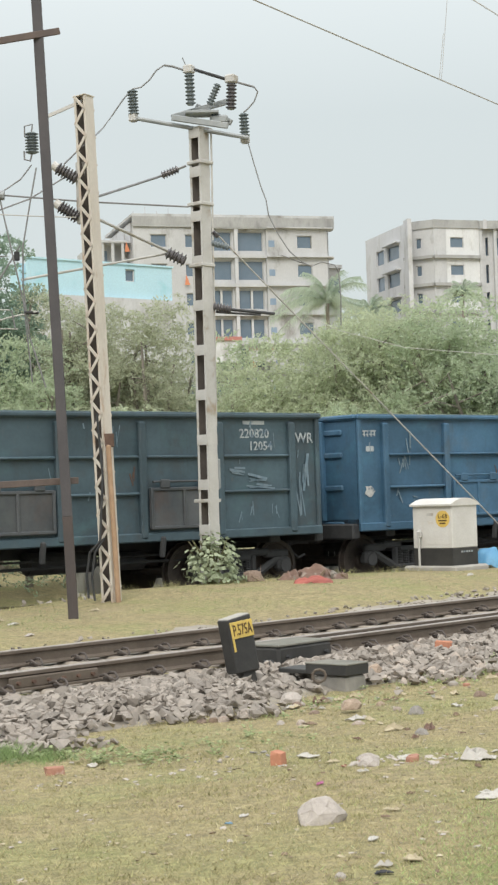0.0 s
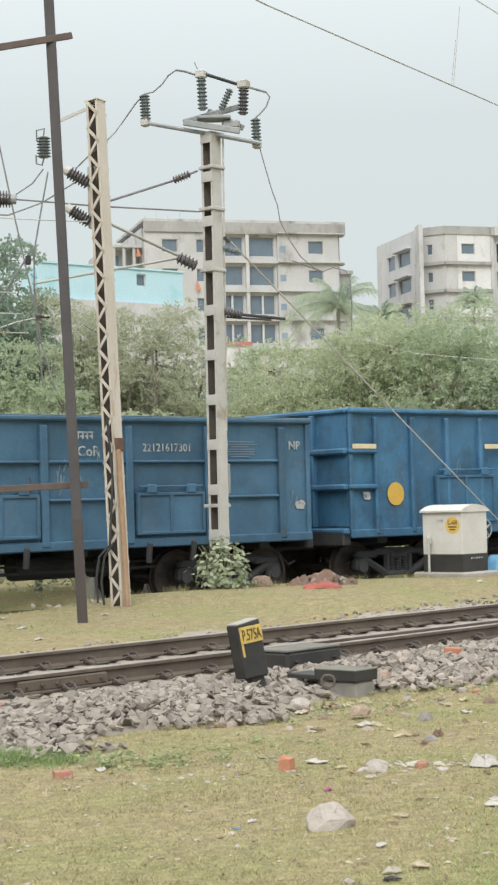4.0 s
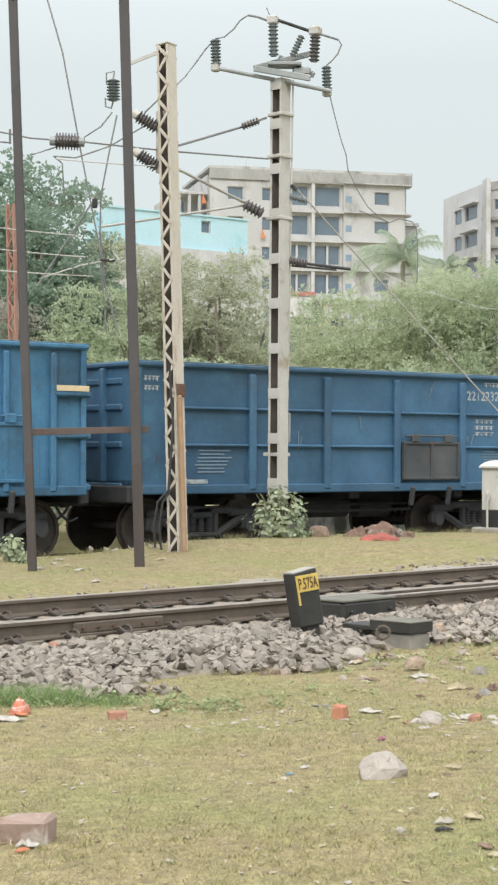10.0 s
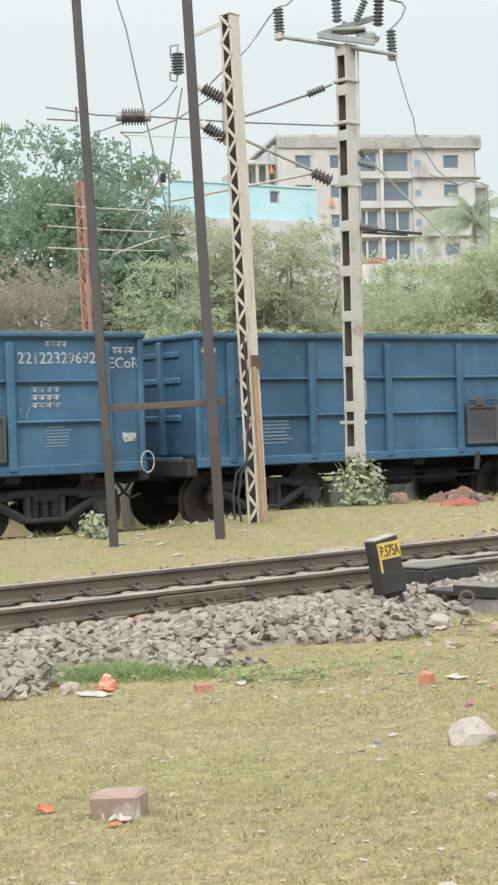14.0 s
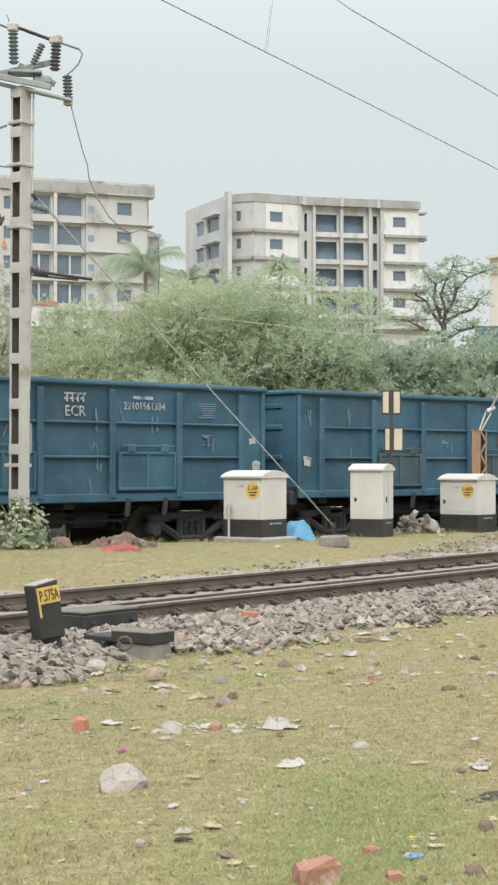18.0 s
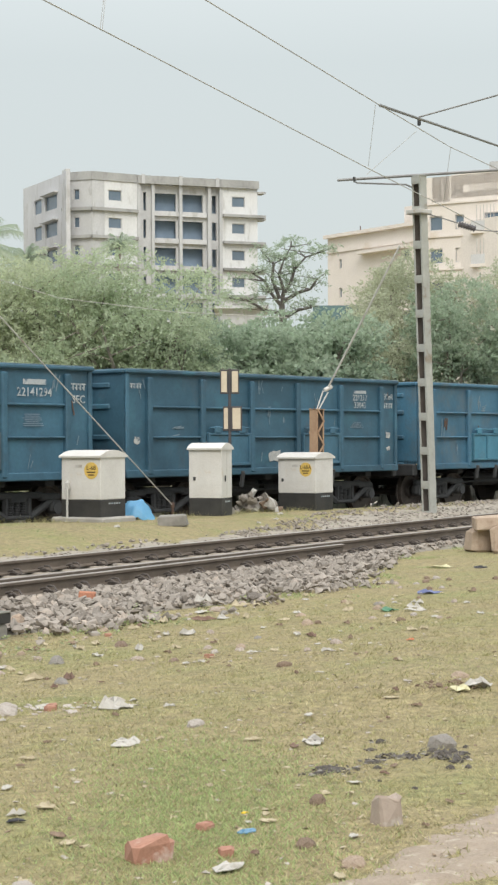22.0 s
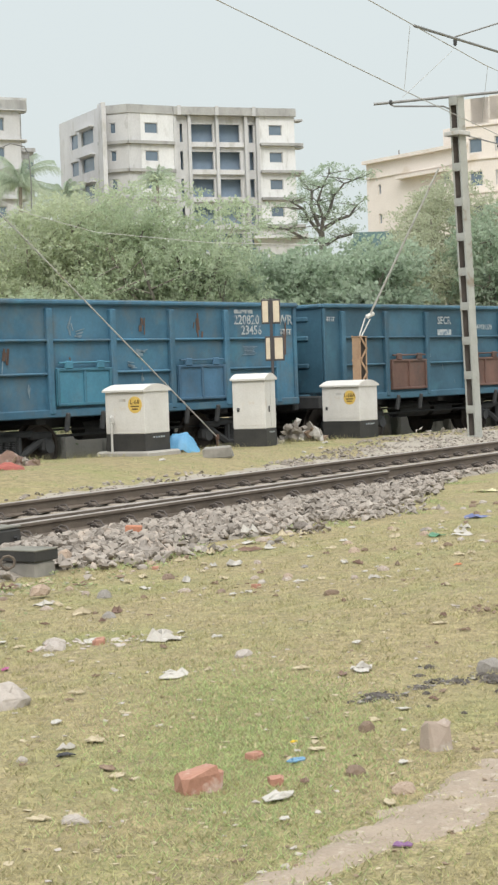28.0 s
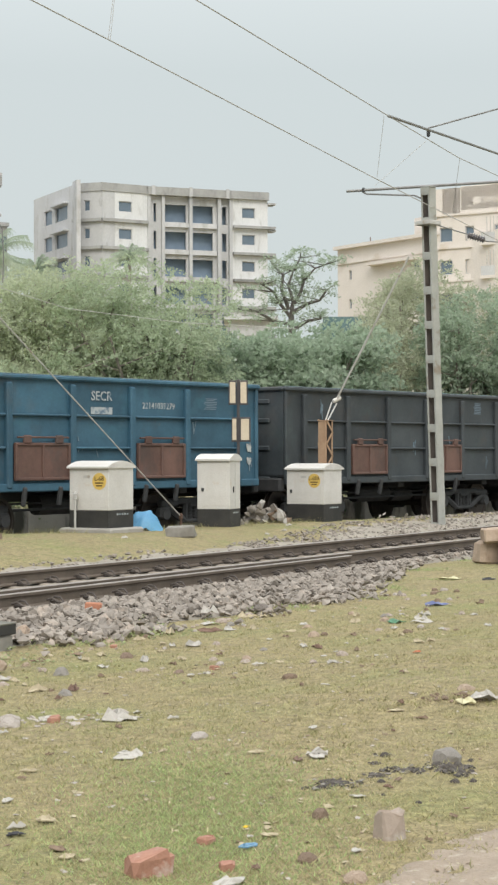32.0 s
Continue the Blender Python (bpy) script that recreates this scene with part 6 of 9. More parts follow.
M_CYAN = plain("sky_blue_plastic", (0.12, 0.25, 0.38), 0.4)
M_MAG = plain("magenta_plastic", (0.38, 0.09, 0.22), 0.4)
M_GREENP = plain("green_plastic", (0.035, 0.17, 0.075), 0.4)
M_YELP = plain("yellow_flower_bit", (0.75, 0.5, 0.03), 0.6)
M_BLK = plain("black_rubber_scrap", (0.03, 0.03, 0.035), 0.6)
M_ORC = plain("orange_red_cloth", (0.50, 0.185, 0.10), 0.9)
M_PURP = plain("purple_scrap", (0.2, 0.10, 0.22), 0.6)


def seat(x, y):
    s = y - near_rail(x)
    return max(land(x, y), ballast_top(x, s)) if -2.9 < s < 2.9 else land(x, y)


def rock(p, size, material, name, label, seed, flat=0.7, cat="stone", sink=0.05):
    """A squarish broken rock on a flat base."""
    rng = np.random.default_rng(seed)
    pts = []
    for z, r, n in ((0.0, 1.0, 8), (0.45, 0.98, 7), (0.8, 0.72, 6), (1.0, 0.42, 4)):
        for k in range(n):
            a, q = 6.283 * (k + rng.uniform(-0.3, 0.3)) / n, r * rng.uniform(0.82, 1.1)
            pts.append((math.cos(a) * q, 0.78 * math.sin(a) * q, (z + rng.uniform(-0.12, 0.08) * (z > 0)) * flat * 1.25))
    v, f = hull(pts)
    me = bpy.data.meshes.new(name)
    bm = bmesh.new()
    vs = [bm.verts.new(q) for q in v]
    for q in f:
        bm.faces.new([vs[i] for i in q])
    bmesh.ops.bevel(bm, geom=bm.edges[:], offset=0.05, segments=2, profile=0.6, affect="EDGES")
    for q in bm.verts:
        q.co += Vector(rng.normal(0, 0.012, 3))
    bm.to_mesh(me)
    bm.free()
    me.materials.append(material)
    ob = new(name, me)
    ob.matrix_basis = Matrix.LocRotScale((p[0], p[1], seat(p[0], p[1]) - size * sink), Euler((0, 0, rng.uniform(0, 6.28))), (size, size, size))
    return tagged(ob, label, cat)


def block(p, size, material, name, label, rz, cat="brick", broken=0.15, seed=1):
    """A worn or broken brick or cut stone."""
    rng = random.Random(seed)
    s = Shape().box((0, 0, size[2] / 2), size, None, min(size) * 0.12)
    s.v = [(x * (1 + rng.uniform(-broken, broken) * 0.5), y * (1 + rng.uniform(-broken, broken) * 0.5), z * (1 + rng.uniform(-broken, broken) * 0.4)) for x, y, z in s.v]
    return single(name, s, material, label, cat, m=pose(p[0], p[1], seat(p[0], p[1]) - 0.015, rng.uniform(-4, 4), rng.uniform(-4, 4), rz))


def scrap(p, w, material, name, label, seed, crumple=0.3, aspect=0.6):
    """A torn, folded piece of paper, plastic or cloth with ragged outline."""
    rng = random.Random(seed)
    n, s = 11, Shape()
    s.v.append((rng.uniform(-0.1, 0.1) * w, 0, 0.012 + 0.35 * w * crumple * rng.random()))
    for ring, reach in ((0, 0.5), (1, 1.0)):
        for k in range(n):
            a = 6.283 * (k + rng.uniform(-0.35, 0.35)) / n
            r = 0.55 * w * reach * rng.uniform(0.6, 1.05)
            z = w * crumple * rng.random() ** 2 * (0.9 if ring == 0 else 0.45)
            s.v.append((math.cos(a) * r, math.sin(a) * r * aspect, 0.010 + z))
    s.f = [(0, 1 + k, 1 + (k + 1) % n) for k in range(n)]
    for k in range(n):
        i, j = 1 + k, 1 + (k + 1) % n
        s.f += [(i, i + n, j + n), (i, j + n, j)]
    top = len(s.v)
    s.v += [(x, y, z - 0.004) for x, y, z in s.v[:top]]
    s.f += [tuple(top + q for q in reversed(f)) for f in s.f]
    s.f += [(1 + n + k, 1 + n + top + k, 1 + n + top + (k + 1) % n, 1 + n + (k + 1) % n) for k in range(n)]
    return single(name, s, material, label, "litter", "litter on the grass", m=pose(p[0], p[1], seat(p[0], p[1]), 0, 0, rng.uniform(0, 180)))


rock((5.479, 5.614, 0.000), 0.140, M_PALE, "rock", "pale grey angular rock lying on the grass", 17, 0.68)
block((3.52, 5.56, -0.000), (0.19, 0.135, 0.105), M_REDSTONE, "cut_stone", "pinkish-brown stone block with a pale top on the grass", -49.9482, "stone", 0.2, 3)
rock((7.613, 11.587, -0.191), 0.07, M_BRICK, "brick_lump", "brick-red lump among the ballast", 86, 0.6).location.z += 0.05
block((4.659, 3.801, 0.000), (0.145, 0.11, 0.09), M_BRICK, "broken_brick", "broken faded red brick half lying on grass", -28.9423, "brick", 0.45, 4)
block((5.626, 3.404, 0.000), (0.10, 0.085, 0.115), M_PINK, "cut_stone", "small upright tan stone with a pale side on the grass", -33.9423, "stone", 0.5, 6)
rock((11.040, 10.560, -0.120), 0.085, M_TAN, "rock", "large tan stone among the ballast", 81, 0.8).location.z += 0.05
rock((14.404, 10.367, -0.120), 0.10, M_DARKSTONE, "rock", "dark flat stone at the ballast edge", 82, 0.6).location.z += 0.04
rock((9.317, 9.829, -0.120), 0.11, M_PALE, "rock", "pale stone at the foot of the cable box", 83, 0.6).location.z += 0.03
rock((9.131, 8.990, -0.120), 0.09, M_TAN, "rock", "tan stone at the ballast edge", 84, 0.7).location.z += 0.03
scrap((13.639, 10.472, -0.120), 0.22, M_PAPER, "paper_scrap", "crumpled white paper on the ballast edge", 85, 0.5).location.z += 0.05
block((13.061, 11.510, -0.050), (0.17, 0.11, 0.09), M_ORANGE, "orange_brick", "orange brick lying on the ballast", -53.9423, "brick", 0.1, 7).location.z += 0.055
block((22.899, 12.217, -0.150), (0.5, 0.34, 0.36), M_TAN, "stone_block", "stacked rough brown stone block beside the track", -33.9423, "stone", 0.2, 8)
block((22.763, 11.719, -0.150), (0.5, 0.36, 0.42), M_TAN, "stone_block", "stacked rough brown stone block beside the track", -67.9423, "stone", 0.2, 9)
sb = block((22.917, 11.960, -0.150), (0.75, 0.4, 0.22), M_TAN, "stone_block", "rough brown stone slab lying on stacked blocks", -48.9423, "stone", 0.15, 10)
sb.location.z += 0.35
block((6.804, 7.314, -0.050), (0.085, 0.07, 0.09), M_ORANGE, "orange_brick", "small broken orange brick on the grass", 20, "brick", 0.3, 12)
block((6.04, 8.49), (0.12, 0.07, 0.065), M_BRICK, "broken_brick", "faded red broken brick at the ballast edge", -30, "brick", 0.25, 13)
rock((7.126, 6.896, -0.050), 0.075, M_PALE, "pebble", "small pale stone among litter", 21, 0.5)
rock((7.158, 6.926, -0.050), 0.06, M_PALE, "pebble", "small pale stone among litter", 22, 0.5)
rock((7.543, 6.426, -0.050), 0.08, M_PALE, "pebble", "flat pale stone among litter", 23, 0.4)
rock((5.769, 3.822, 0.000), 0.045, M_CLOD, "clod", "brown earth clod on the grass", 25, 0.7, "clod")
rock((9.366, 6.490, -0.050), 0.06, M_CLOD, "clod", "brown earth clod on the grass", 26, 0.5, "clod")
rock((4.112, 3.887, 0.000), 0.05, M_PALE, "pebble", "small pale stone on the grass", 27, 0.45)
rock((7.018, 5.438, 0.000), 0.04, M_PALE, "pebble", "small pale stone on the grass", 28, 0.5)
rock((4.667, 4.690, 0.000), 0.03, M_PALE, "pebble", "small pale pebble on the grass", 29, 0.6)
for i, (p, m) in enumerate((((5.144, 3.928, 0.000), M_ORANGE), ((4.857, 3.610, 0.000), M_BRICK), ((9.742, 7.410, -0.080), M_BRICK), ((10.995, 9.447, -0.120), M_BRICK), ((7.195, 6.615, -0.050), M_BRICK), ((7.274, 6.673, -0.050), M_BRICK))):
    block(p, (0.06, 0.05, 0.04), M_BRICK, "brick_fragment", "small red brick fragment on the grass", 40 * i, "brick", 0.35, 30 + i)
for i, (p, w) in enumerate((((7.069, 7.340, -0.050), 0.17), ((5.50, 8.88), 0.26), ((7.217, 6.701, -0.050), 0.12), ((5.412, 6.073, 0.000), 0.07), ((3.698, 4.892, 0.000), 0.045), ((13.158, 10.104, -0.120), 0.2), ((6.346, 5.340, 0.000), 0.14), ((6.906, 4.604, 0.000), 0.14), ((4.696, 3.475, 0.000), 0.15), ((5.336, 3.378, 0.000), 0.06), ((10.076, 7.249, -0.080), 0.12), ((9.333, 7.303, -0.080), 0.1), ((7.287, 6.742, -0.050), 0.12), ((9.192, 9.695, -0.140), 0.18), ((7.545, 11.994, -0.130), 0.3))):
    scrap(p, w, M_PAPER, "paper_scrap", "crumpled dirty white paper on the ground", 60 + i, 0.16)
SCRAPS_A = (((6.277, 6.431, 0.000), 0.08, M_MAG, "magenta plastic scrap on the grass"), ((5.70, 9.05), 0.14, M_ORC, "orange-red striped cloth scrap on the grass"), ((3.397, 5.397, 0.000), 0.07, M_ORC, "torn orange paper wrapper beside a stone"), ((5.207, 5.955, -0.000), 0.04, M_CYAN, "small blue plastic scrap on the grass"), ((4.832, 4.615, 0.000), 0.075, M_BLK, "black rubber scrap on the grass"), ((5.160, 3.742, 0.000), 0.09, M_CYAN, "blue plastic scrap on green grass"), ((5.425, 3.939, 0.000), 0.03, M_YELP, "tiny yellow scrap on green grass"), ((4.820, 4.613, -0.000), 0.07, M_BLK, "black rubber scrap on the grass"))
SCRAPS_B = (((13.60, 8.24, -0.120), 0.34, M_GREENP, "green plastic packet half on the grass"), ((13.70, 8.02, -0.120), 0.26, M_PAPER, "white plastic packet end on the grass"), ((19.594, 11.055, -0.150), 0.34, M_PALEY, "pale yellow plastic packet on the grass"), ((19.645, 10.514, -0.150), 0.22, M_BLK, "dark plastic scrap on the grass"), ((17.630, 10.141, -0.150), 0.16, M_CLOD, "brown bark scrap on the grass"), ((11.036, 6.493, -0.080), 0.1, M_ORC, "orange and white scrap on the grass"), ((15.700, 8.995, -0.120), 0.3, M_BLUEW, "blue plastic wrapper on the grass"), ((4.421, 2.799, 0.000), 0.07, M_PURP, "purple scrap on bare soil"), ((5.361, 3.785, 0.000), 0.08, M_LEAFD, "dry pale leaf on the grass"), ((5.077, 4.685, 0.000), 0.09, M_LEAFD, "dry pale leaf on the grass"), ((6.802, 4.893, 0.000), 0.09, M_LEAFD, "dry pale leaf on the grass"), ((4.818, 3.101, 0.000), 0.08, M_LEAFD, "dry pale leaf on the grass"), ((4.061, 4.006, 0.000), 0.09, M_LEAFD, "dry pale leaf on the grass"), ((4.683, 4.204, 0.000), 0.08, M_LEAFD, "dry pale leaf on the grass"))
SCRAPS_C = (((7.361, 6.292), 0.22, M_PAPER, "large crumpled white plastic sheet on the grass"), ((7.40, 6.22), 0.14, M_PAPER, "crumpled white paper on the grass"), ((6.409, 5.376), 0.15, M_PAPER, "folded white paper strip on the grass"), ((5.089, 4.688), 0.08, M_LEAFD, "pale dry leaf on the grass"), ((4.135, 3.911), 0.09, M_LEAFD, "pale dry leaf on the grass"), ((8.752, 4.69), 0.22, M_PAPER, "white plastic bag half buried in the turf"), ((8.60, 4.72), 0.14, M_PALEY, "pale plastic scrap in the turf"), ((6.937, 4.629), 0.14, M_PAPER, "crumpled white paper on the grass"))
for i, (p, w, m, lab) in enumerate(SCRAPS_C):
    scrap(p, w, m, "plastic_scrap" if "plastic" in lab else "scrap", lab, 410 + i, 0.34, 0.6)
for i, (p, r, m, lab) in enumerate((((6.988, 6.759), 0.085, M_PALE, "pinkish flat stone among litter"), ((7.082, 5.472), 0.055, M_PALE, "small grey stone on the grass"), ((5.117, 3.444), 0.05, M_CLOD, "brown clod with dry grass"), ((4.979, 3.147), 0.055, M_TAN, "flat brown stone at the edge of the path"), ((8.80, 4.86), 0.04, M_CLOD, "dark soil clod at a scrape in the turf"), ((8.66, 4.90), 0.03, M_CLOD, "dark soil clod at a scrape in the turf"), ((9.0, 4.95), 0.06, M_TAN, "brown stone at a scrape in the turf"))):
    rock(p, r, m, "stone", lab, 440 + i, 0.5)
for i, (p, w, m, lab) in enumerate(SCRAPS_A + SCRAPS_B):
    scrap(p, w, m, "plastic_scrap" if "plastic" in lab else "scrap", lab, 90 + i, 0.17, 0.5)


def patch_of(name, centre, rx, ry, rz, n, r0, r1, material, label, seed, flat=0.7):
    rng = np.random.default_rng(seed)
    spots = []
    for _ in range(n):
        a, k = rng.uniform(0, 6.28), rng.random() ** 0.6
        u, v = math.cos(a) * k * rx, math.sin(a) * k * ry
        c, s = math.cos(radians(rz)), math.sin(radians(rz))
        x, y = centre[0] + u * c - v * s, centre[1] + u * s + v * c
        spots.append((x, y, seat(x, y) + 0.006, r0 * 0.6 + (r1 * 1.15 - r0 * 0.6) * rng.random() ** 2.2))
    ob = stones_stuff(name, spots, rng, material, label, flat)
    ob["category"] = "debris"
    return ob


def scorch(p, r, seed):
    """A thin ragged crust of ash."""
    s = Shape()
    n = 26
    s.v.append((p[0], p[1], seat(p[0], p[1]) + 0.014))
    for k in range(3):
        for j in range(n):
            a = 6.2832 * j / n
            q = r * (0.4 + 0.3 * k) * (1 + 0.5 * noise.noise(Vector((math.cos(a) * 1.7, math.sin(a) * 1.7, seed))) + 0.45 * noise.noise(Vector((math.cos(a) * 6, math.sin(a) * 6, seed + 9))))
            x, y = p[0] + q * (0.77 * math.cos(a) + 0.4 * math.sin(a)), p[1] + q * (-0.64 * math.cos(a) + 0.4 * math.sin(a))
            s.v.append((x, y, seat(x, y) + (0.013, 0.010, -0.004)[k] + 0.006 * noise.noise(Vector((x * 60, y * 60, 0)))))
    s.f = [(0, 1 + j, 1 + (j + 1) % n) for j in range(n)]
    s.f += [(1 + k * n + j, 1 + (k + 1) * n + j, 1 + (k + 1) * n + (j + 1) % n, 1 + k * n + (j + 1) % n) for k in range(2) for j in range(n)]
    single("ash_crust", s, M_CHAR, "thin ragged crust of black ash on the turf", "ash", kind="stuff")


for i, (c, rx, ry, n, m, lab) in enumerate((
        ((7.158, 6.722, -0.030), 0.6, 0.05, 45, M_PALE, "pale stones and litter in a ragged row"), ((7.158, 6.722, -0.030), 0.55, 0.05, 14, M_BRICK, "red brick chips in a ragged row"), ((7.502, 6.464, -0.030), 0.25, 0.05, 16, M_PAPER, "torn white paper among stones"),
        ((9.912, 7.202, -0.060), 0.9, 0.2, 40, M_PALE, "scattered pale stones in the grass"), ((9.912, 7.202, -0.060), 1.0, 0.25, 22, M_CLOD, "scattered brown clods in the grass"), ((10.857, 8.993, -0.100), 0.9, 0.25, 26, M_PINK, "scattered pinkish stones in the grass"),
        ((7.137, 6.781, -0.030), 0.35, 0.05, 20, M_PALE, "pale stones and litter in a ragged row"), ((5.962, 7.860, -0.050), 0.8, 0.12, 34, M_PALE, "scattered stones at the ballast edge"), ((7.050, 7.793, -0.050), 0.6, 0.1, 24, M_SACKC, "scattered grey stones at the ballast edge"),
        ((13.742, 9.177, -0.100), 1.2, 0.3, 30, M_PALE, "scattered pale stones in the grass"), ((8.930, 4.981, 0.000), 0.5, 0.1, 12, M_PALE, "scattered pale stones in the grass"), ((5.605, 3.951, 0.000), 0.35, 0.2, 26, M_LEAFD, "dry leaves strewn over green grass"))):
    patch_of("strewn_bits", c, rx * 1.2, ry * 2 + 0.12, -45, n, 0.008, 0.03, m, lab, 300 + i, 0.5)
for i, (p, rx, n) in enumerate((((6.383, 4.144, 0.000), 0.10, 46), ((6.254, 4.143, 0.000), 0.05, 14), ((6.656, 4.112, -0.000), 0.06, 26), ((6.851, 4.066, 0.000), 0.09, 44), ((7.137, 4.366, 0.000), 0.035, 16), ((6.920, 4.287, 0.000), 0.025, 10), ((7.042, 3.976, 0.000), 0.08, 34))):
    patch_of("burnt_ash", p, rx * 1.35, rx * 1.1, -50, int(n * 0.7), 0.006, 0.018, M_CHAR, "charred black remains of a small fire", 1 + i, 0.7)
    scorch(p, rx * 0.75, 50 + i)
    patch_of("burnt_ash", p, rx * 1.7, rx * 1.5, -50, n // 2, 0.006, 0.02, M_SACKC, "grey ash flakes round a small fire", 21 + i, 0.4)
for i, (p, rx, n) in enumerate((((6.95, 3.90), 0.07, 70), ((7.06, 3.87), 0.04, 40), ((6.88, 3.80), 0.035, 30), ((8.72, 4.86), 0.2, 50))):
    patch_of("burnt_ash" if i < 3 else "soil_crumbs", p, rx, rx * 0.75, -50, n, 0.008, 0.022, M_CHAR if i < 3 else M_CLOD, "charred black remains of a small fire" if i < 3 else "dark crumbs of soil at a scrape in the turf", 471 + i, 0.6)
for i, (x, y, r) in enumerate(((7.13, 4.36, 0.024), (6.93, 4.29, 0.017), (6.87, 4.14, 0.020), (6.82, 4.07, 0.015), (6.85, 4.04, 0.018), (6.83, 3.99, 0.012), (6.68, 4.15, 0.016), (6.67, 4.10, 0.020), (6.55, 4.02, 0.018), (7.03, 4.01, 0.030), (7.01, 3.94, 0.030), (7.09, 3.93, 0.025), (6.91, 3.81, 0.030), (6.74, 3.75, 0.022), (7.23, 3.94, 0.016), (6.98, 3.80, 0.020), (6.80, 3.69, 0.018), (6.36, 4.18, 0.028), (6.35, 4.21, 0.018), (6.39, 4.14, 0.018), (6.18, 4.19, 0.013), (6.36, 4.06, 0.013), (6.31, 3.86, 0.009), (6.27, 3.66, 0.013))):
    rock((x, y), r * 1.25, M_CHAR, "charred_lump", "charred black lump of a burnt-out fire", 1300 + i, 0.75, "burnt remains", 0.3)
rock((7.175, 4.045, 0.000), 0.075, M_SACKC, "rock", "grey rounded stone beside burnt remains", 61, 0.7)


# ---- bank: rags, rubble, tarpaulin ----
def heap(name, p, spread, hgt, n, r0, r1, mats, label, seed):
    rng = np.random.default_rng(seed)
    r, f = view_right(Vector(p))
    t = thing(name, pose(0, 0, 0), label, "rubble")
    shapes = []
    for k in range(6):
        shapes.append(stone_mesh("lump", rng, None))
    for i in range(n):
        k = rng.uniform(-1, 1)
        q = Vector(p) + r * (k * spread) + f * rng.uniform(-0.25, 0.25)
        z = seat(q.x, q.y) + rng.random() * hgt * (1 - k * k)
        me = shapes[i % 6].copy()
        me.materials.clear()
        me.materials.append(mats[i % len(mats)])
        s = rng.uniform(r0, r1)
        ob = part("lump", me, None, t)
        ob.matrix_basis = Matrix.LocRotScale((q.x, q.y, z + s * 0.3), Euler(rng.uniform(0, 6.28, 3)), (s * 1.3, s, s * 0.8))


def cloth(name, p, w, d, h, material, label, seed, rz=0, fold=0.5):
    """A heaped sheet with folds."""
    rng = random.Random(seed)
    n, s = 14, Shape()
    for j in range(n):
        for i in range(n):
            u, v = i / (n - 1) * 2 - 1, j / (n - 1) * 2 - 1
            q = max(0.0, 1 - u * u * 0.9 - v * v * 0.9)
            z = h * q ** 0.7 * (0.8 + fold * noise.noise(Vector((u * 2.2 + seed, v * 2.2, 0)))) + 0.06 * fold * noise.noise(Vector((u * 6, v * 6, seed)))
            s.v.append((u * w / 2 * (1 + 0.12 * rng.uniform(-1, 1)), v * d / 2 * (1 + 0.12 * rng.uniform(-1, 1)), max(z, 0.0) + 0.01))
    s.f = [(j * n + i, j * n + i + 1, j * n + n + i + 1, j * n + n + i) for j in range(n - 1) for i in range(n - 1)]
    return single(name, s, material, label, "cloth", smooth=True, m=pose(p[0], p[1], seat(p[0], p[1]) - 0.02, 0, 0, rz))


M_RED = mat("faded_red_rag", (0.40, 0.12, 0.095), (0.28, 0.09, 0.075), 6, 0.9, 0, 0.3)
M_REDWHITE = mat("orange_red_and_white_cloth", (0.55, 0.20, 0.13), (0.48, 0.16, 0.10), 5, 0.9, 0, 0.2, c3=(0.62, 0.58, 0.54), spots=0.3, spot_scale=8, stretch=(1, 1, 4))
M_BROWNRAG = mat("brown_rag", (0.20, 0.125, 0.095), (0.13, 0.085, 0.068), 6, 0.95, 0, 0.6, c3=(0.28, 0.235, 0.195), spots=0.2, spot_scale=9)
M_TARP = mat("sky_blue_tarpaulin", (0.09, 0.26, 0.45), (0.12, 0.32, 0.50), 3, 0.5, 0, 0.2)
M_BROWNROCK = mat("brown_rock", (0.27, 0.20, 0.155), (0.20, 0.145, 0.115), 5, 0.95, 0, 0.5)
M_SACK = mat("grey_brown_sack", (0.20, 0.18, 0.16), (0.30, 0.27, 0.24), 6, 0.95, 0, 0.4)
cloth("brown_rag", (19.50, 19.96, 0.120), 1.05, 0.6, 0.17, M_BROWNRAG, "brown rags heaped on the bank", 3, -45, 1.1)
cloth("brown_rag", (19.22, 20.14, 0.120), 0.5, 0.4, 0.12, M_BROWNRAG, "brown rags heaped on the bank", 11, -20, 1.1)
heap("brick_heap", (19.50, 19.92, 0.10), 0.5, 0.12, 26, 0.04, 0.09, (M_BROWNRAG, M_CLOD, M_SACK, M_BROWNRAG), "broken brick and earth under rags on the bank", 18)
cloth("red_rag", (18.569, 19.015, 0.120), 0.62, 0.24, 0.12, M_RED, "faded red cloth on a heap of rags", 5, -45)
scrap((19.496, 20.636, 0.120), 0.16, M_PAPER, "paper_scrap", "crumpled dirty white paper on the bank", 140, 0.3)
cloth("red_bundle", (5.76, 9.15), 0.17, 0.12, 0.12, M_REDWHITE, "small bundle of orange-red and white cloth on stones", 13, 30, 0.4)
rock((5.53, 9.22), 0.085, M_PINK, "rock", "pinkish stone at the ballast edge", 91, 0.7)
scrap((6.33, 8.5), 0.09, M_PAPER, "paper_scrap", "crumpled white paper among weeds", 161, 0.4)
scrap((3.34, 5.81), 0.09, M_ORC, "scrap", "torn red wrapper on the grass", 162, 0.4)
scrap((3.45, 5.45), 0.09, M_PAPER, "paper_scrap", "white and red wrapper beside a stone", 163, 0.35)
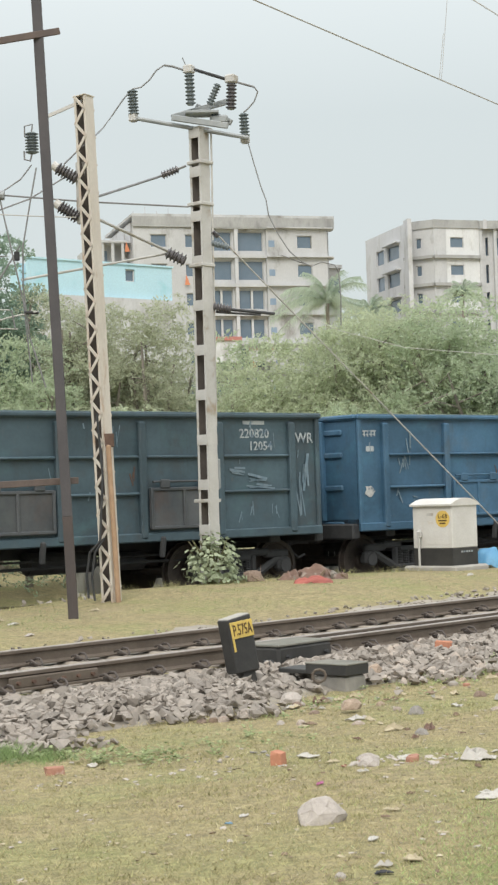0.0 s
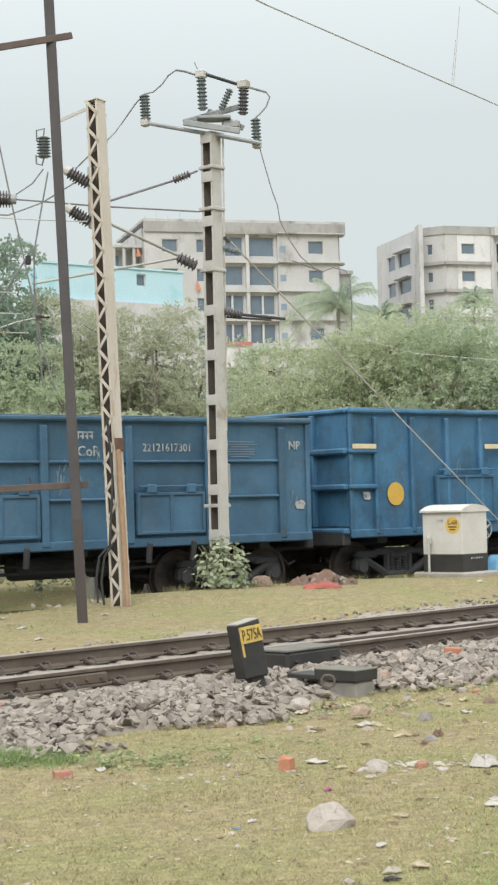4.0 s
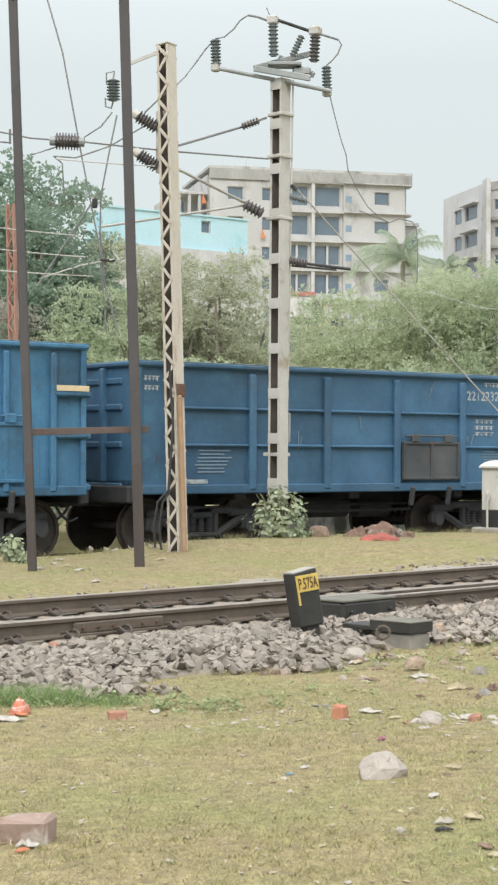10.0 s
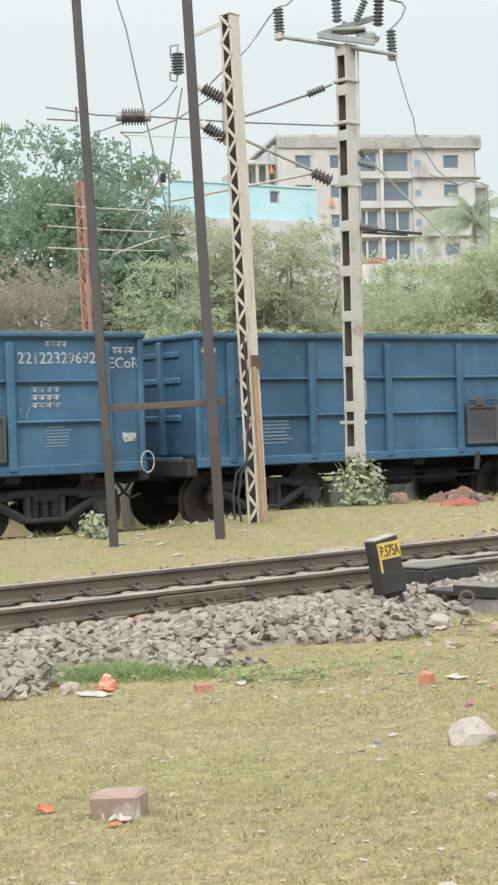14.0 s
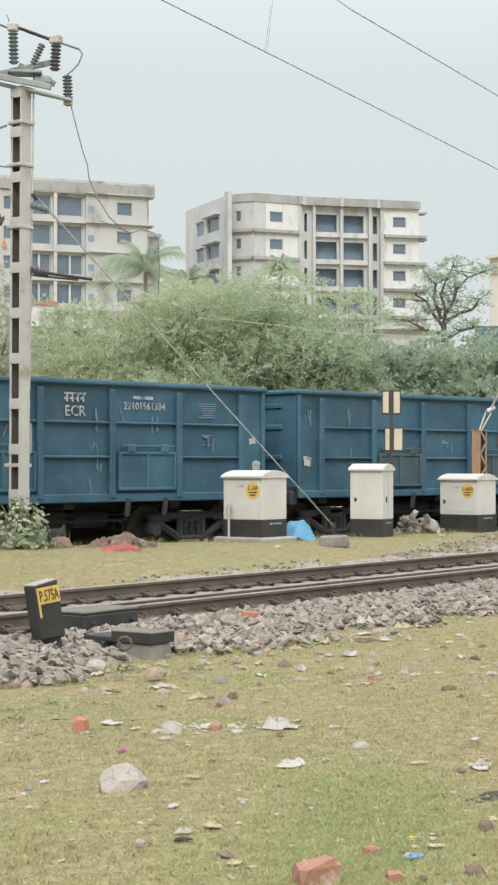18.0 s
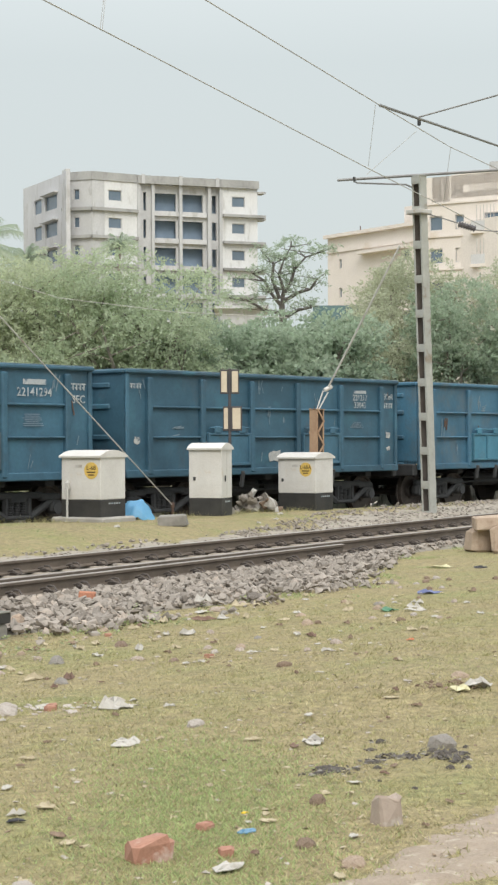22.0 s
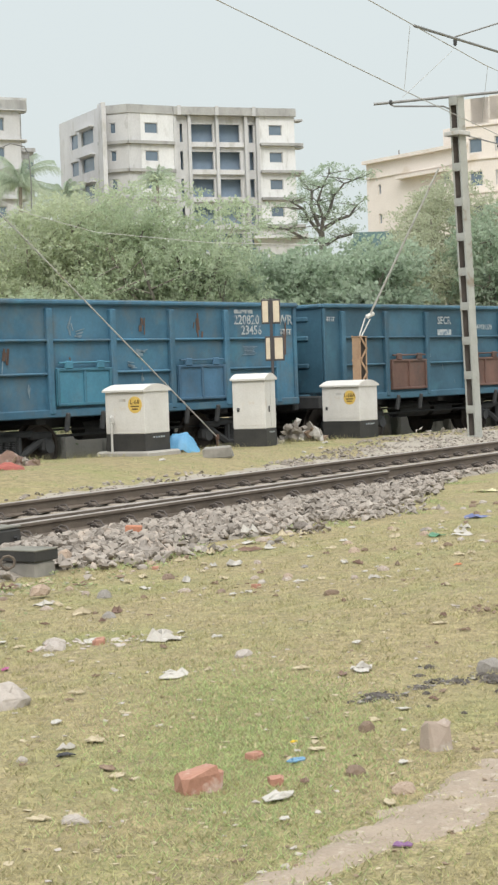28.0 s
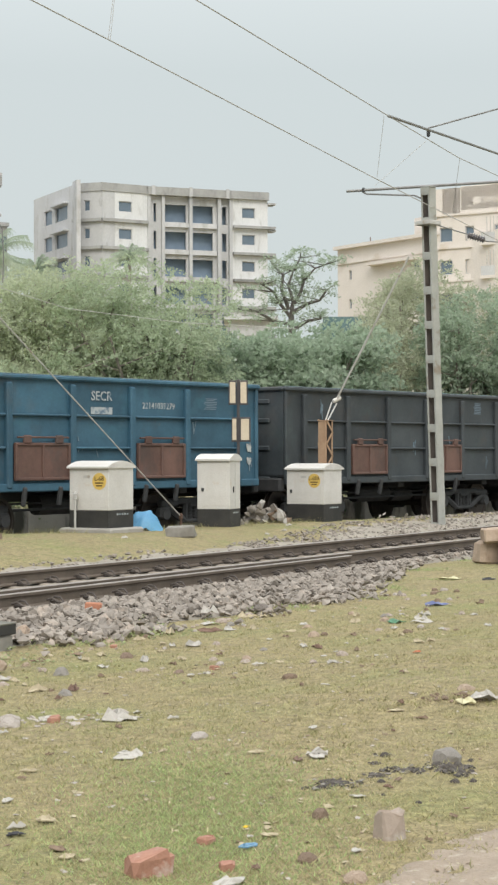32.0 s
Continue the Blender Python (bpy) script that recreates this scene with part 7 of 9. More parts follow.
cloth("tarpaulin", (24.164, 20.120, 0.080), 0.66, 0.55, 0.46, M_TARP, "crumpled bright blue plastic sheet by a cabinet", 8, -45, 0.22)
cloth("tarpaulin", (25.732, 20.897, 0.080), 0.26, 0.2, 0.16, M_TARP, "small piece of blue plastic sheet", 9, -45)
block((23.024, 18.318, 0.070), (0.5, 0.22, 0.2), M_DARKCONC, "kerb_stone", "rough grey concrete kerb lying on the bank", -53.9423, "stone", 0.22, 41)
heap("rubble_heap", (28.381, 20.486, 0.080), 0.5, 0.42, 48, 0.07, 0.15, (M_SACK, M_CONC, M_CLOD, M_SACK), "grey and brown rubble and sacks between cabinets", 12)
for i, p in enumerate(((25.275, 18.114, 0.060), (26.219, 18.397, 0.060), (27.508, 19.194, 0.060), (21.442, 18.240, 0.050))):
    scrap(p, 0.14, M_PAPER, "paper_scrap", "crumpled dirty white paper on the bank", 150 + i, 0.4)
rock((18.70, 20.56, 0.130), 0.19, M_BROWNROCK, "rock", "brown rock beside a leafy shrub", 44, 0.8, sink=0.0)
for i, p in enumerate(((12.099, 18.709, -0.050), (12.749, 19.364, -0.051), (12.638, 18.883, -0.051), (12.278, 18.062, -0.050), (11.710, 16.868, -0.082), (14.504, 19.276, -0.050), (12.092, 21.062, -0.051), (12.119, 20.334, -0.051), (12.674, 20.639, -0.050), (13.252, 19.991, -0.050))):
    scrap(p, 0.16, (M_PAPER, M_PALE, M_LEAFD)[i % 3], "paper_scrap", "torn pale litter on the bank by the poles", 820 + i, 0.3)
heap("rubble_strip", (14.239, 21.635, -0.100), 1.6, 0.05, 40, 0.03, 0.08, (M_CONC, M_SACK, M_PALE), "scattered rubble along the edge of the bank", 15)
heap("rubble_strip", (32.542, 19.930, 0.020), 2.2, 0.05, 50, 0.03, 0.07, (M_CONC, M_SACK, M_PALE), "scattered grey stones at the foot of the train", 16)


# ---- plants on the ground ----
M_BIGLEAF = leafy("grey_green_broad_leaf", (0.45, 0.495, 0.345), (0.32, 0.375, 0.245), 0.35)
M_STEM = mat("green_stem", (0.16, 0.17, 0.08), (0.12, 0.10, 0.06), 6, 0.8, 0, 0.2)


def shrub(p, wid, hgt, n, leaf, label, seed):
    """Leafy shrub: stems that fan out, with paired broad leaves."""
    rng = np.random.default_rng(seed)
    base = Vector((p[0], p[1], seat(p[0], p[1])))
    t = thing("shrub", Matrix.Translation(base), label, "shrub")
    lv = Shape()
    for k in range(n):
        a, out = rng.uniform(0, 6.28), rng.uniform(0.1, 0.4) * wid
        tip = Vector((math.cos(a) * out, math.sin(a) * out, hgt * rng.uniform(0.5, 0.85)))
        part("stem", Shape().path([(math.cos(a) * 0.03, math.sin(a) * 0.03, -0.03), tip * 0.55 + Vector((0, 0, 0.08 * hgt)), tip], 0.008, 5), M_STEM, t)
    for k in range(n * 15):
        a, e = rng.uniform(0, 6.28), math.asin(rng.uniform(-0.1, 1.0))
        out = Vector((math.cos(a) * math.cos(e), math.sin(a) * math.cos(e), math.sin(e)))
        q = rng.uniform(0.3, 1.0) ** 0.5 * (1 + 0.38 * noise.noise(out * 2.3 + Vector((seed, 0, 0))))
        c = Vector((out.x * wid * 0.5 * q, out.y * wid * 0.5 * q, max(0.03, hgt * (0.12 + 0.84 * out.z * q))))
        nrm = (out + Vector(rng.normal(0, 0.5, 3)) + Vector((0, 0, 0.5))).normalized()
        d = nrm.cross(Vector(rng.normal(0, 1, 3))).normalized()
        s = nrm.cross(d) * leaf * 0.42
        l = leaf * rng.uniform(0.7, 1.2)
        i = len(lv.v)
        lv.v += [tuple(v) for v in (c, c + d * l * 0.3 + s, c + d * l * 0.7 + s * 0.9, c + d * l - nrm * l * 0.1, c + d * l * 0.7 - s * 0.9, c + d * l * 0.3 - s, c + d * l * 0.5 - nrm * l * 0.08)]
        lv.f += [(i, i + 1, i + 6), (i + 1, i + 2, i + 6), (i + 2, i + 3, i + 6), (i + 3, i + 4, i + 6), (i + 4, i + 5, i + 6), (i + 5, i, i + 6)]
    part("leaves", lv, M_BIGLEAF, t)


shrub((17.998, 20.719, 0.140), 1.0, 0.84, 34, 0.088, "pale green broad-leaved shrub on the bank", 4)
shrub((13.008, 20.868, -0.051), 0.4, 0.34, 8, 0.075, "small broad-leaved weed by the track", 6)
shrub((12.651, 20.227, -0.051), 0.34, 0.36, 8, 0.09, "small broad-leaved weed by the track", 7)
shrub((12.585, 19.813, -0.051), 0.25, 0.2, 5, 0.07, "small broad-leaved weed by the track", 9)

M_BLADE = mat("dry_grass_blade", (0.505, 0.442, 0.268), (0.40, 0.358, 0.205), 0.8, 0.9, 0, 0, 6, c3=(0.385, 0.40, 0.195), spots=0.24, spot_scale=0.5, island_random=0.25)
thin(M_BLADE, 0.5)
M_GREENBLADE = mat("green_grass_blade", (0.335, 0.42, 0.19), (0.42, 0.475, 0.235), 2, 0.9, 0, 0, 6, island_random=0.3)
thin(M_GREENBLADE, 0.5)


M_WEED = thin(mat("dark_green_weed", (0.22, 0.31, 0.13), (0.31, 0.39, 0.18), 5, 0.9, 0, 0, 6, island_random=0.35), 0.4)
M_TUFT = thin(mat("olive_grass_tuft", (0.315, 0.30, 0.148), (0.40, 0.375, 0.20), 3, 0.9, 0, 0, 6, island_random=0.3), 0.3)
M_STRAW = mat("pale_straw", (0.46, 0.405, 0.265), (0.36, 0.31, 0.195), 3, 0.9, 0, 0, 6, island_random=0.4)
M_TWIG = mat("dry_brown_twig", (0.30, 0.215, 0.14), (0.22, 0.15, 0.10), 4, 0.95, 0, 0, 6, island_random=0.3)


def blades(name, xs, ys, hgt, rng, material, label, lean=0.7):
    n = len(xs)
    zs = np.array([seat(x, y) for x, y in zip(xs, ys)])
    a, h = rng.uniform(0, 6.28, n), hgt * rng.uniform(0.4, 1.3, n)
    w = 0.0024 + 0.0022 * rng.random(n)
    b = rng.uniform(0, 6.28, n)
    px, py = np.cos(a) * w, np.sin(a) * w
    tx, ty = np.cos(b) * h * lean, np.sin(b) * h * lean
    v = np.empty((n, 3, 3))
    v[:, 0] = np.stack([xs - px, ys - py, zs - 0.004], 1)
    v[:, 1] = np.stack([xs + px, ys + py, zs - 0.004], 1)
    v[:, 2] = np.stack([xs + tx, ys + ty, zs + h], 1)
    me = bpy.data.meshes.new(name)
    me.from_pydata(v.reshape(-1, 3).tolist(), [], np.arange(3 * n).reshape(-1, 3).tolist())
    me.materials.append(material)
    return tagged(new(name, me), label, "grass", kind="stuff")


def grass():
    rng = np.random.default_rng(8)
    n = 300000
    az, d = np.radians(rng.uniform(27, 68, n)), 3.4 + 27 * rng.random(n) ** 1.25
    x, y = np.sin(az) * d, np.cos(az) * d
    s = y - (13.294 + 0.0923 * (x - 18))
    clump = np.array([noise.noise(Vector((p * 2.3, q * 2.3, 0))) for p, q in zip(x, y)])
    keep = (s < shoulder(x) + 0.25 + 0.25 * clump) & (rng.random(n) < 0.75 + 0.5 * clump)
    q = x * PATH_N[0] + y * PATH_N[1] - PATH_N[2] + 0.12 * clump
    keep &= ~((q > 0) & (q < PATH_W) & (rng.random(n) > 0.08 + 0.8 * np.maximum(1 - q / 0.25, 1 - (PATH_W - q) / 0.25)))
    blades("grass", x[keep], y[keep], 0.017, rng, M_BLADE, "short dry grass blades", 1.4)
    n = 26000
    x, s = rng.uniform(9, 40, n), rng.uniform(3.0, 7.6, n)
    y = 13.294 + 0.0923 * (x - 18) + s
    blades("grass", x, y, 0.02, rng, M_BLADE, "short dry grass blades on the bank", 0.9)
    # straw and dead stalks lying flat on the turf
    n = 6500
    az, d = np.radians(rng.uniform(27, 68, n)), 3.5 + 15 * rng.random(n) ** 1.1
    x, y = np.sin(az) * d, np.cos(az) * d
    k = (y - near_rail(x) < shoulder(x)) & (np.array([noise.noise(Vector((p * 0.8, q * 0.8, 11.0))) for p, q in zip(x, y)]) > rng.uniform(-0.6, 0.3, n))
    x, y = x[k], y[k]
    z, a, h, w = np.array([seat(p, q) for p, q in zip(x, y)]) + 0.010, rng.uniform(0, 3.14, len(x)), rng.uniform(0.006, 0.022, len(x)), rng.uniform(0.0015, 0.005, len(x))
    c, s, u = np.cos(a), np.sin(a), rng.normal(0, 0.006, len(x))
    v = np.stack([np.stack([x + c * h * e - s * w * g, y + s * h * e + c * w * g, z + u * e], 1) for e, g in ((-1, -0.5), (1, -0.3), (0.9, 0.5), (-0.8, 0.4))], 1)
    me = bpy.data.meshes.new("straw")
    me.from_pydata(v.reshape(-1, 3).tolist(), [], np.arange(4 * len(x)).reshape(-1, 4).tolist())
    me.materials.append(M_STRAW)
    tagged(new("straw", me), "pale straw and dead stalks lying on the turf", "straw", kind="stuff")
    # small tufts, coloured darker to stand for shadow strokes, thicker towards the track
    n = 5200
    az, d = np.radians(rng.uniform(27, 68, n)), 3.6 + 14 * rng.random(n) ** 1.1
    cx, cy = np.sin(az) * d, np.cos(az) * d
    k = (cy - (13.294 + 0.0923 * (cx - 18)) < -2.5) & (np.array([noise.noise(Vector((p * 0.9, q * 0.9, 7.0))) for p, q in zip(cx, cy)]) > rng.uniform(-0.5, 0.35, n))
    cx, cy = np.repeat(cx[k], 13), np.repeat(cy[k], 13)
    blades("grass", cx + rng.normal(0, 0.035, len(cx)), cy + rng.normal(0, 0.02, len(cx)), 0.022, rng, M_TUFT, "small darker grass tufts", 1.0)
    # rough edge of the bank where it falls to the train's track
    n = 4500
    x = rng.uniform(8, 30, n)
    y = 22.1 - 0.05 * (x - 24) - 1.75 + rng.normal(0, 0.22, n)
    k = np.array([noise.noise(Vector((p * 1.9, 4.0, 2.0))) for p in x]) > -0.05
    blades("grass", x[k], y[k], 0.10, rng, M_TUFT, "rough dry weeds along the edge of the bank", 0.8)
    # weeds on the bank by the train
    n = 9000
    x, s = rng.uniform(8, 34, n), 3.3 + 4.2 * rng.random(n)
    y = 13.294 + 0.0923 * (x - 18) + s
    k = np.array([noise.noise(Vector((p * 1.1, q * 1.6, 2.0))) for p, q in zip(x, y)]) > 0.18
    blades("grass", x[k], y[k], 0.05, rng, M_WEED, "green weeds on the bank", 0.9)
    for cx, cy, sx, sy, n, hgt in ((6.08, 9.62, 0.14, 0.14, 1100, 0.10), (6.32, 9.45, 0.12, 0.12, 900, 0.085), (6.42, 9.12, 0.09, 0.10, 350, 0.06), (5.85, 9.72, 0.14, 0.14, 700, 0.08)):
        blades("grass", cx + rng.normal(0, sx, n), cy + rng.normal(0, sy, n), hgt, rng, M_WEED, "lush green grass tuft at the ballast edge", 0.9)
    c, u, v = (np.array(q) for q in ((5.330, 4.095, 0.000), (5.481, 3.818, 0.000), (6.125, 4.704, 0.000)))
    n = 20000
    k = rng.normal(0, 0.95, (n, 2))
    q = c + k[:, :1] * (u - c) + k[:, 1:] * (v - c)
    blades("grass", q[:, 0], q[:, 1], 0.016, rng, M_GREENBLADE, "patch of greener short grass", 1.4)
    # dry twigs by the stay's foot
    c = (26.661, 21.200, 0.097)
    n = 700
    x, y = c[0] + rng.normal(0, 0.16, n), c[1] + rng.normal(0, 0.08, n)
    blades("dry_twigs", x, y, 0.16, rng, M_TWIG, "dry brown twigs at the foot of a stay wire", 0.7)
    # weeds along the ballast's ragged edge
    n = 14000
    x = rng.uniform(4, 32, n)
    off = np.array([noise.noise(Vector((q * 0.9, 5.0, 0))) for q in x])
    y = 13.294 + 0.0923 * (x - 18) + shoulder(x) - 0.15 + 0.55 * off + rng.normal(0, 0.16, n)
    keep = np.array([noise.noise(Vector((q * 1.3, 8.0, 0))) for q in x]) > 0.12
    blades("grass", x[keep], y[keep], 0.038, rng, M_GREENBLADE, "weedy green grass along the ballast edge", 1.2)


# bare path: everything past this line (normal x, normal y, offset)
PATH_A, PATH_B = Vector((4.228, 2.989, 0.000)), Vector((5.630, 3.141, 0.000))
PD = (PATH_B - PATH_A).normalized()
PATH_N = (PD.y, -PD.x, PATH_A.x * PD.y - PATH_A.y * PD.x)
PATH_C = Vector((4.767, 2.661, 0.000))
PATH_W = PATH_C.x * PATH_N[0] + PATH_C.y * PATH_N[1] - PATH_N[2]


def dirt_path():
    s = Shape()
    n, m = 200, 25
    for i in range(n):
        u = -0.6 + i * 0.0325
        w = PATH_W * (0.3 + 0.7 * smooth_step(-0.6, 1.0, u)) + 0.16
        for j in range(m):
            q = w * j / (m - 1) - 0.08 + 0.09 * noise.noise(Vector((u * 3.2, j * 0.07, 7.0)))
            p = PATH_A + PD * u + Vector((PATH_N[0], PATH_N[1], 0)) * q
            rim = min(j, m - 1 - j) / (m - 1)
            lift = -0.012 + 0.022 * smooth_step(0.0, 0.3, rim) + 0.016 * noise.noise(Vector((p.x * 7, p.y * 7, 0))) + 0.009 * noise.noise(Vector((p.x * 23, p.y * 23, 3)))
            s.v.append((p.x, p.y, land(p.x, p.y) + (lift if rim > 0 else -0.02)))
    s.f = [(i * m + j, i * m + j + 1, (i + 1) * m + j + 1, (i + 1) * m + j) for i in range(n - 1) for j in range(m - 1)]
    single("dirt_path", s, M_DIRT, "bare trodden brown soil path through the grass", "path", kind="structure", smooth=True)


dirt_path()
grass()


def broad_weeds():
    """Low broad-leaved weeds in loose patches along the edge of the ballast."""
    rng = np.random.default_rng(44)
    for cx, cy, sx, sy, n in ((6.1, 9.6, 0.20, 0.2, 26), (6.35, 9.3, 0.18, 0.2, 22), (6.6, 8.75, 0.14, 0.22, 34), (6.62, 8.3, 0.14, 0.18, 26), (6.9, 8.3, 0.2, 0.2, 20), (7.6, 8.6, 0.4, 0.3, 24), (9.6, 9.5, 0.6, 0.25, 26), (11.6, 9.9, 0.7, 0.25, 22), (13.6, 10.2, 0.8, 0.25, 18)):
        s = Shape()
        for k in range(n):
            p = Vector((cx + rng.normal(0, sx), cy + rng.normal(0, sy), 0))
            p.z = seat(p.x, p.y)
            h = rng.uniform(0.02, 0.07)
            for j in range(rng.integers(7, 14)):
                a, up = rng.uniform(0, 6.28), rng.uniform(0.2, 1.0)
                o = p + Vector((math.cos(a) * 0.03 * rng.random(), math.sin(a) * 0.03 * rng.random(), h * up))
                d = Vector((math.cos(a), math.sin(a), rng.uniform(-0.2, 0.6))).normalized() * rng.uniform(0.018, 0.042)
                w = Vector((-math.sin(a), math.cos(a), rng.normal(0, 0.3))) * d.length * 0.36
                i = len(s.v)
                s.v += [tuple(o), tuple(o + d * 0.5 + w), tuple(o + d), tuple(o + d * 0.5 - w)]
                s.f.append((i, i + 1, i + 2, i + 3))
        single("weeds", s, M_WEEDLEAF, "low broad-leaved weeds among stones at the ballast edge", "weeds", kind="stuff")


M_WEEDLEAF = thin(mat("weed_leaf", (0.25, 0.31, 0.15), (0.37, 0.41, 0.22), 6, 0.8, 0, 0, 6, island_random=0.3), 0.4)
broad_weeds()


def loose_litter():
    """Torn paper, dry leaves, clods and stones lying about between the path and the track."""
    rg = random.Random(31)
    kinds = ((M_PAPER, "paper_scrap", "torn dirty paper on the grass"), (M_LEAFD, "leaf_scrap", "large dry leaf on the grass"), (M_LEAFD, "leaf_scrap", "large dry leaf on the grass"), (M_CLOD, "bark_scrap", "brown bark scrap on the grass"))
    for k in range(84):
        x, s = rg.uniform(8.5, 17.0), -2.7 - 3.6 * rg.random() ** 1.4
        m, name, lab = kinds[k % 4]
        scrap((x, near_rail(x) + s), rg.uniform(0.04, 0.14), m, name, lab, 500 + k, rg.uniform(0.15, 0.5), rg.uniform(0.4, 0.8))
    for k in range(46):
        x, s = 8.2 + 6.5 * rg.random() ** 1.3, -2.7 - 2.4 * rg.random() ** 1.5
        m, lab = ((M_PINK, "pinkish broken stone in the grass"), (M_SACKC, "grey broken stone in the grass"), (M_BROWNROCK, "brown broken stone in the grass"), (M_TAN, "tan broken stone in the grass"))[k % 4]
        if k % 3:
            rock((x, near_rail(x) + s), rg.uniform(0.035, 0.075), m, "stone", lab, 900 + k, rg.uniform(0.45, 0.8), sink=0.2)
        else:
            scrap((x, near_rail(x) + s), rg.uniform(0.12, 0.26), (M_LEAFD, M_PAPER, M_BROWNRAG)[k // 3 % 3], "leaf_scrap" if k // 3 % 3 == 0 else "scrap", ("curled dry leaf on the grass", "dirty torn paper on the grass", "brown rag scrap on the grass")[k // 3 % 3], 950 + k, rg.uniform(0.2, 0.4), rg.uniform(0.3, 0.5))
    for k in range(60):
        x, s = rg.uniform(8.0, 18.0), -2.6 - 3.2 * rg.random() ** 1.6
        rock((x, near_rail(x) + s), rg.uniform(0.022, 0.055), (M_PINK, M_CLOD, M_PALE)[k % 3], "stone", ("pinkish", "brown", "pale grey")[k % 3] + " stone lying in the grass", 700 + k, 0.6)
    # smaller scraps over the open turf, thinner towards the path
    for k in range(72):
        a, d = radians(rg.uniform(43, 66)), 5.0 + 8.5 * rg.random() ** 0.8
        x, y = math.sin(a) * d, math.cos(a) * d
        if y - near_rail(x) > -3.0 or x * PATH_N[0] + y * PATH_N[1] - PATH_N[2] > -0.1:
            continue
        m, name, lab = ((M_CLOD, "bark_scrap", "small brown bark scrap on the turf"), (M_LEAFD, "leaf_scrap", "small curled dry leaf on the turf"), (M_PAPER, "paper_scrap", "small soiled paper scrap on the turf"), (M_BROWNRAG, "bark_scrap", "small dark bark scrap on the turf"))[k % 4]
        scrap((x, y), rg.uniform(0.03, 0.10), m, name, lab, 1500 + k, rg.uniform(0.1, 0.35), rg.uniform(0.3, 0.6))


loose_litter()
rng_l = np.random.default_rng(77)
M_BITS = mat("brown_chip", (0.26, 0.19, 0.13), (0.19, 0.14, 0.10), 12, 0.95, 0, 0.4)


def fallen_bits():
    """Small dead leaves, chips and pebbles strewn over the grass."""
    spots = []
    while len(spots) < 3000:
        az, d = radians(rng_l.uniform(28, 65)), 3.6 + 11 * rng_l.random()
        x, y = math.sin(az) * d, math.cos(az) * d
        if y - near_rail(x) > -2.3 or noise.noise(Vector((x * 0.7, y * 0.7, 3))) < rng_l.uniform(-0.5, 0.5):
            continue
        spots.append((x, y, seat(x, y) + 0.004, 0.004 + 0.018 * rng_l.random() ** 2.6))
    for k in range(420):
        p = PATH_A + PD * rng_l.uniform(-0.4, 4.0) + Vector((PATH_N[0], PATH_N[1], 0)) * PATH_W * rng_l.uniform(0.05, 0.95)
        spots.append((p.x, p.y, seat(p.x, p.y) + 0.008, 0.003 + 0.010 * rng_l.random() ** 3))
    for m, a in ((M_LEAFD, 0), (M_BITS, 1), (M_PALE, 2)):
        ob = stones_stuff("fallen_bits", spots[a::3], rng_l, m, "scattered dead leaves, chips and pebbles in the grass", 0.35)
        ob["category"] = "debris"


fallen_bits()


# ---- buildings ----
M_RAWCONC = mat("raw_weathered_concrete", (0.53, 0.532, 0.542), (0.44, 0.443, 0.451), 0.5, 0.95, 0, 0.2, 8, c3=(0.26, 0.25, 0.235), spots=0.2, spot_scale=0.35, stretch=(1, 1, 0.5))
M_PARAPET = mat("grey_cement_render", (0.40, 0.40, 0.395), (0.31, 0.31, 0.305), 0.6, 0.95, 0, 0.2, 8, c3=(0.22, 0.22, 0.215), spots=0.25, spot_scale=0.5, stretch=(1, 1, 0.5))
M_LIMEWASH = mat("stained_limewash", (0.69, 0.695, 0.70), (0.61, 0.615, 0.62), 0.7, 0.9, 0, 0.1, 8, c3=(0.44, 0.435, 0.42), spots=0.2, spot_scale=0.6, stretch=(1, 1, 0.35))
M_PLASTER = mat("pale_plaster", (0.59, 0.592, 0.605), (0.50, 0.50, 0.512), 0.4, 0.95, 0, 0.15, 8, c3=(0.36, 0.35, 0.33), spots=0.22, spot_scale=0.3, stretch=(1, 1, 0.4))
M_PEACH = mat("peach_painted_plaster", (0.72, 0.665, 0.625), (0.66, 0.605, 0.565), 0.4, 0.9, 0, 0.1, 8, c3=(0.60, 0.53, 0.46), spots=0.1, spot_scale=0.4)
M_SKYBLUE = mat("light_blue_plaster", (0.47, 0.68, 0.77), (0.43, 0.635, 0.73), 0.5, 0.85, 0, 0.1, 8, c3=(0.35, 0.6, 0.68), spots=0.12, spot_scale=0.5)
# window glass; its blue also carries painted distance haze
M_PANE = mat("haze_blue_window_glass", (0.105, 0.15, 0.20), (0.14, 0.185, 0.24), 0.5, 0.14, 0.0, 0.0)
M_PANE.node_tree.nodes["Principled BSDF"].inputs["Specular IOR Level"].default_value = 1.0
# room backs: shade and blue distance haze are put into this colour
M_VOID = mat("hazy_shaded_room", (0.27, 0.35, 0.45), (0.21, 0.28, 0.37), 0.6, 0.95, 0, 0.1)
M_ORFLAG = plain("faded_orange_flag_cloth", (0.62, 0.24, 0.13), 0.9)
M_REDPAINT = plain("red_painted_band", (0.45, 0.19, 0.16), 0.8)


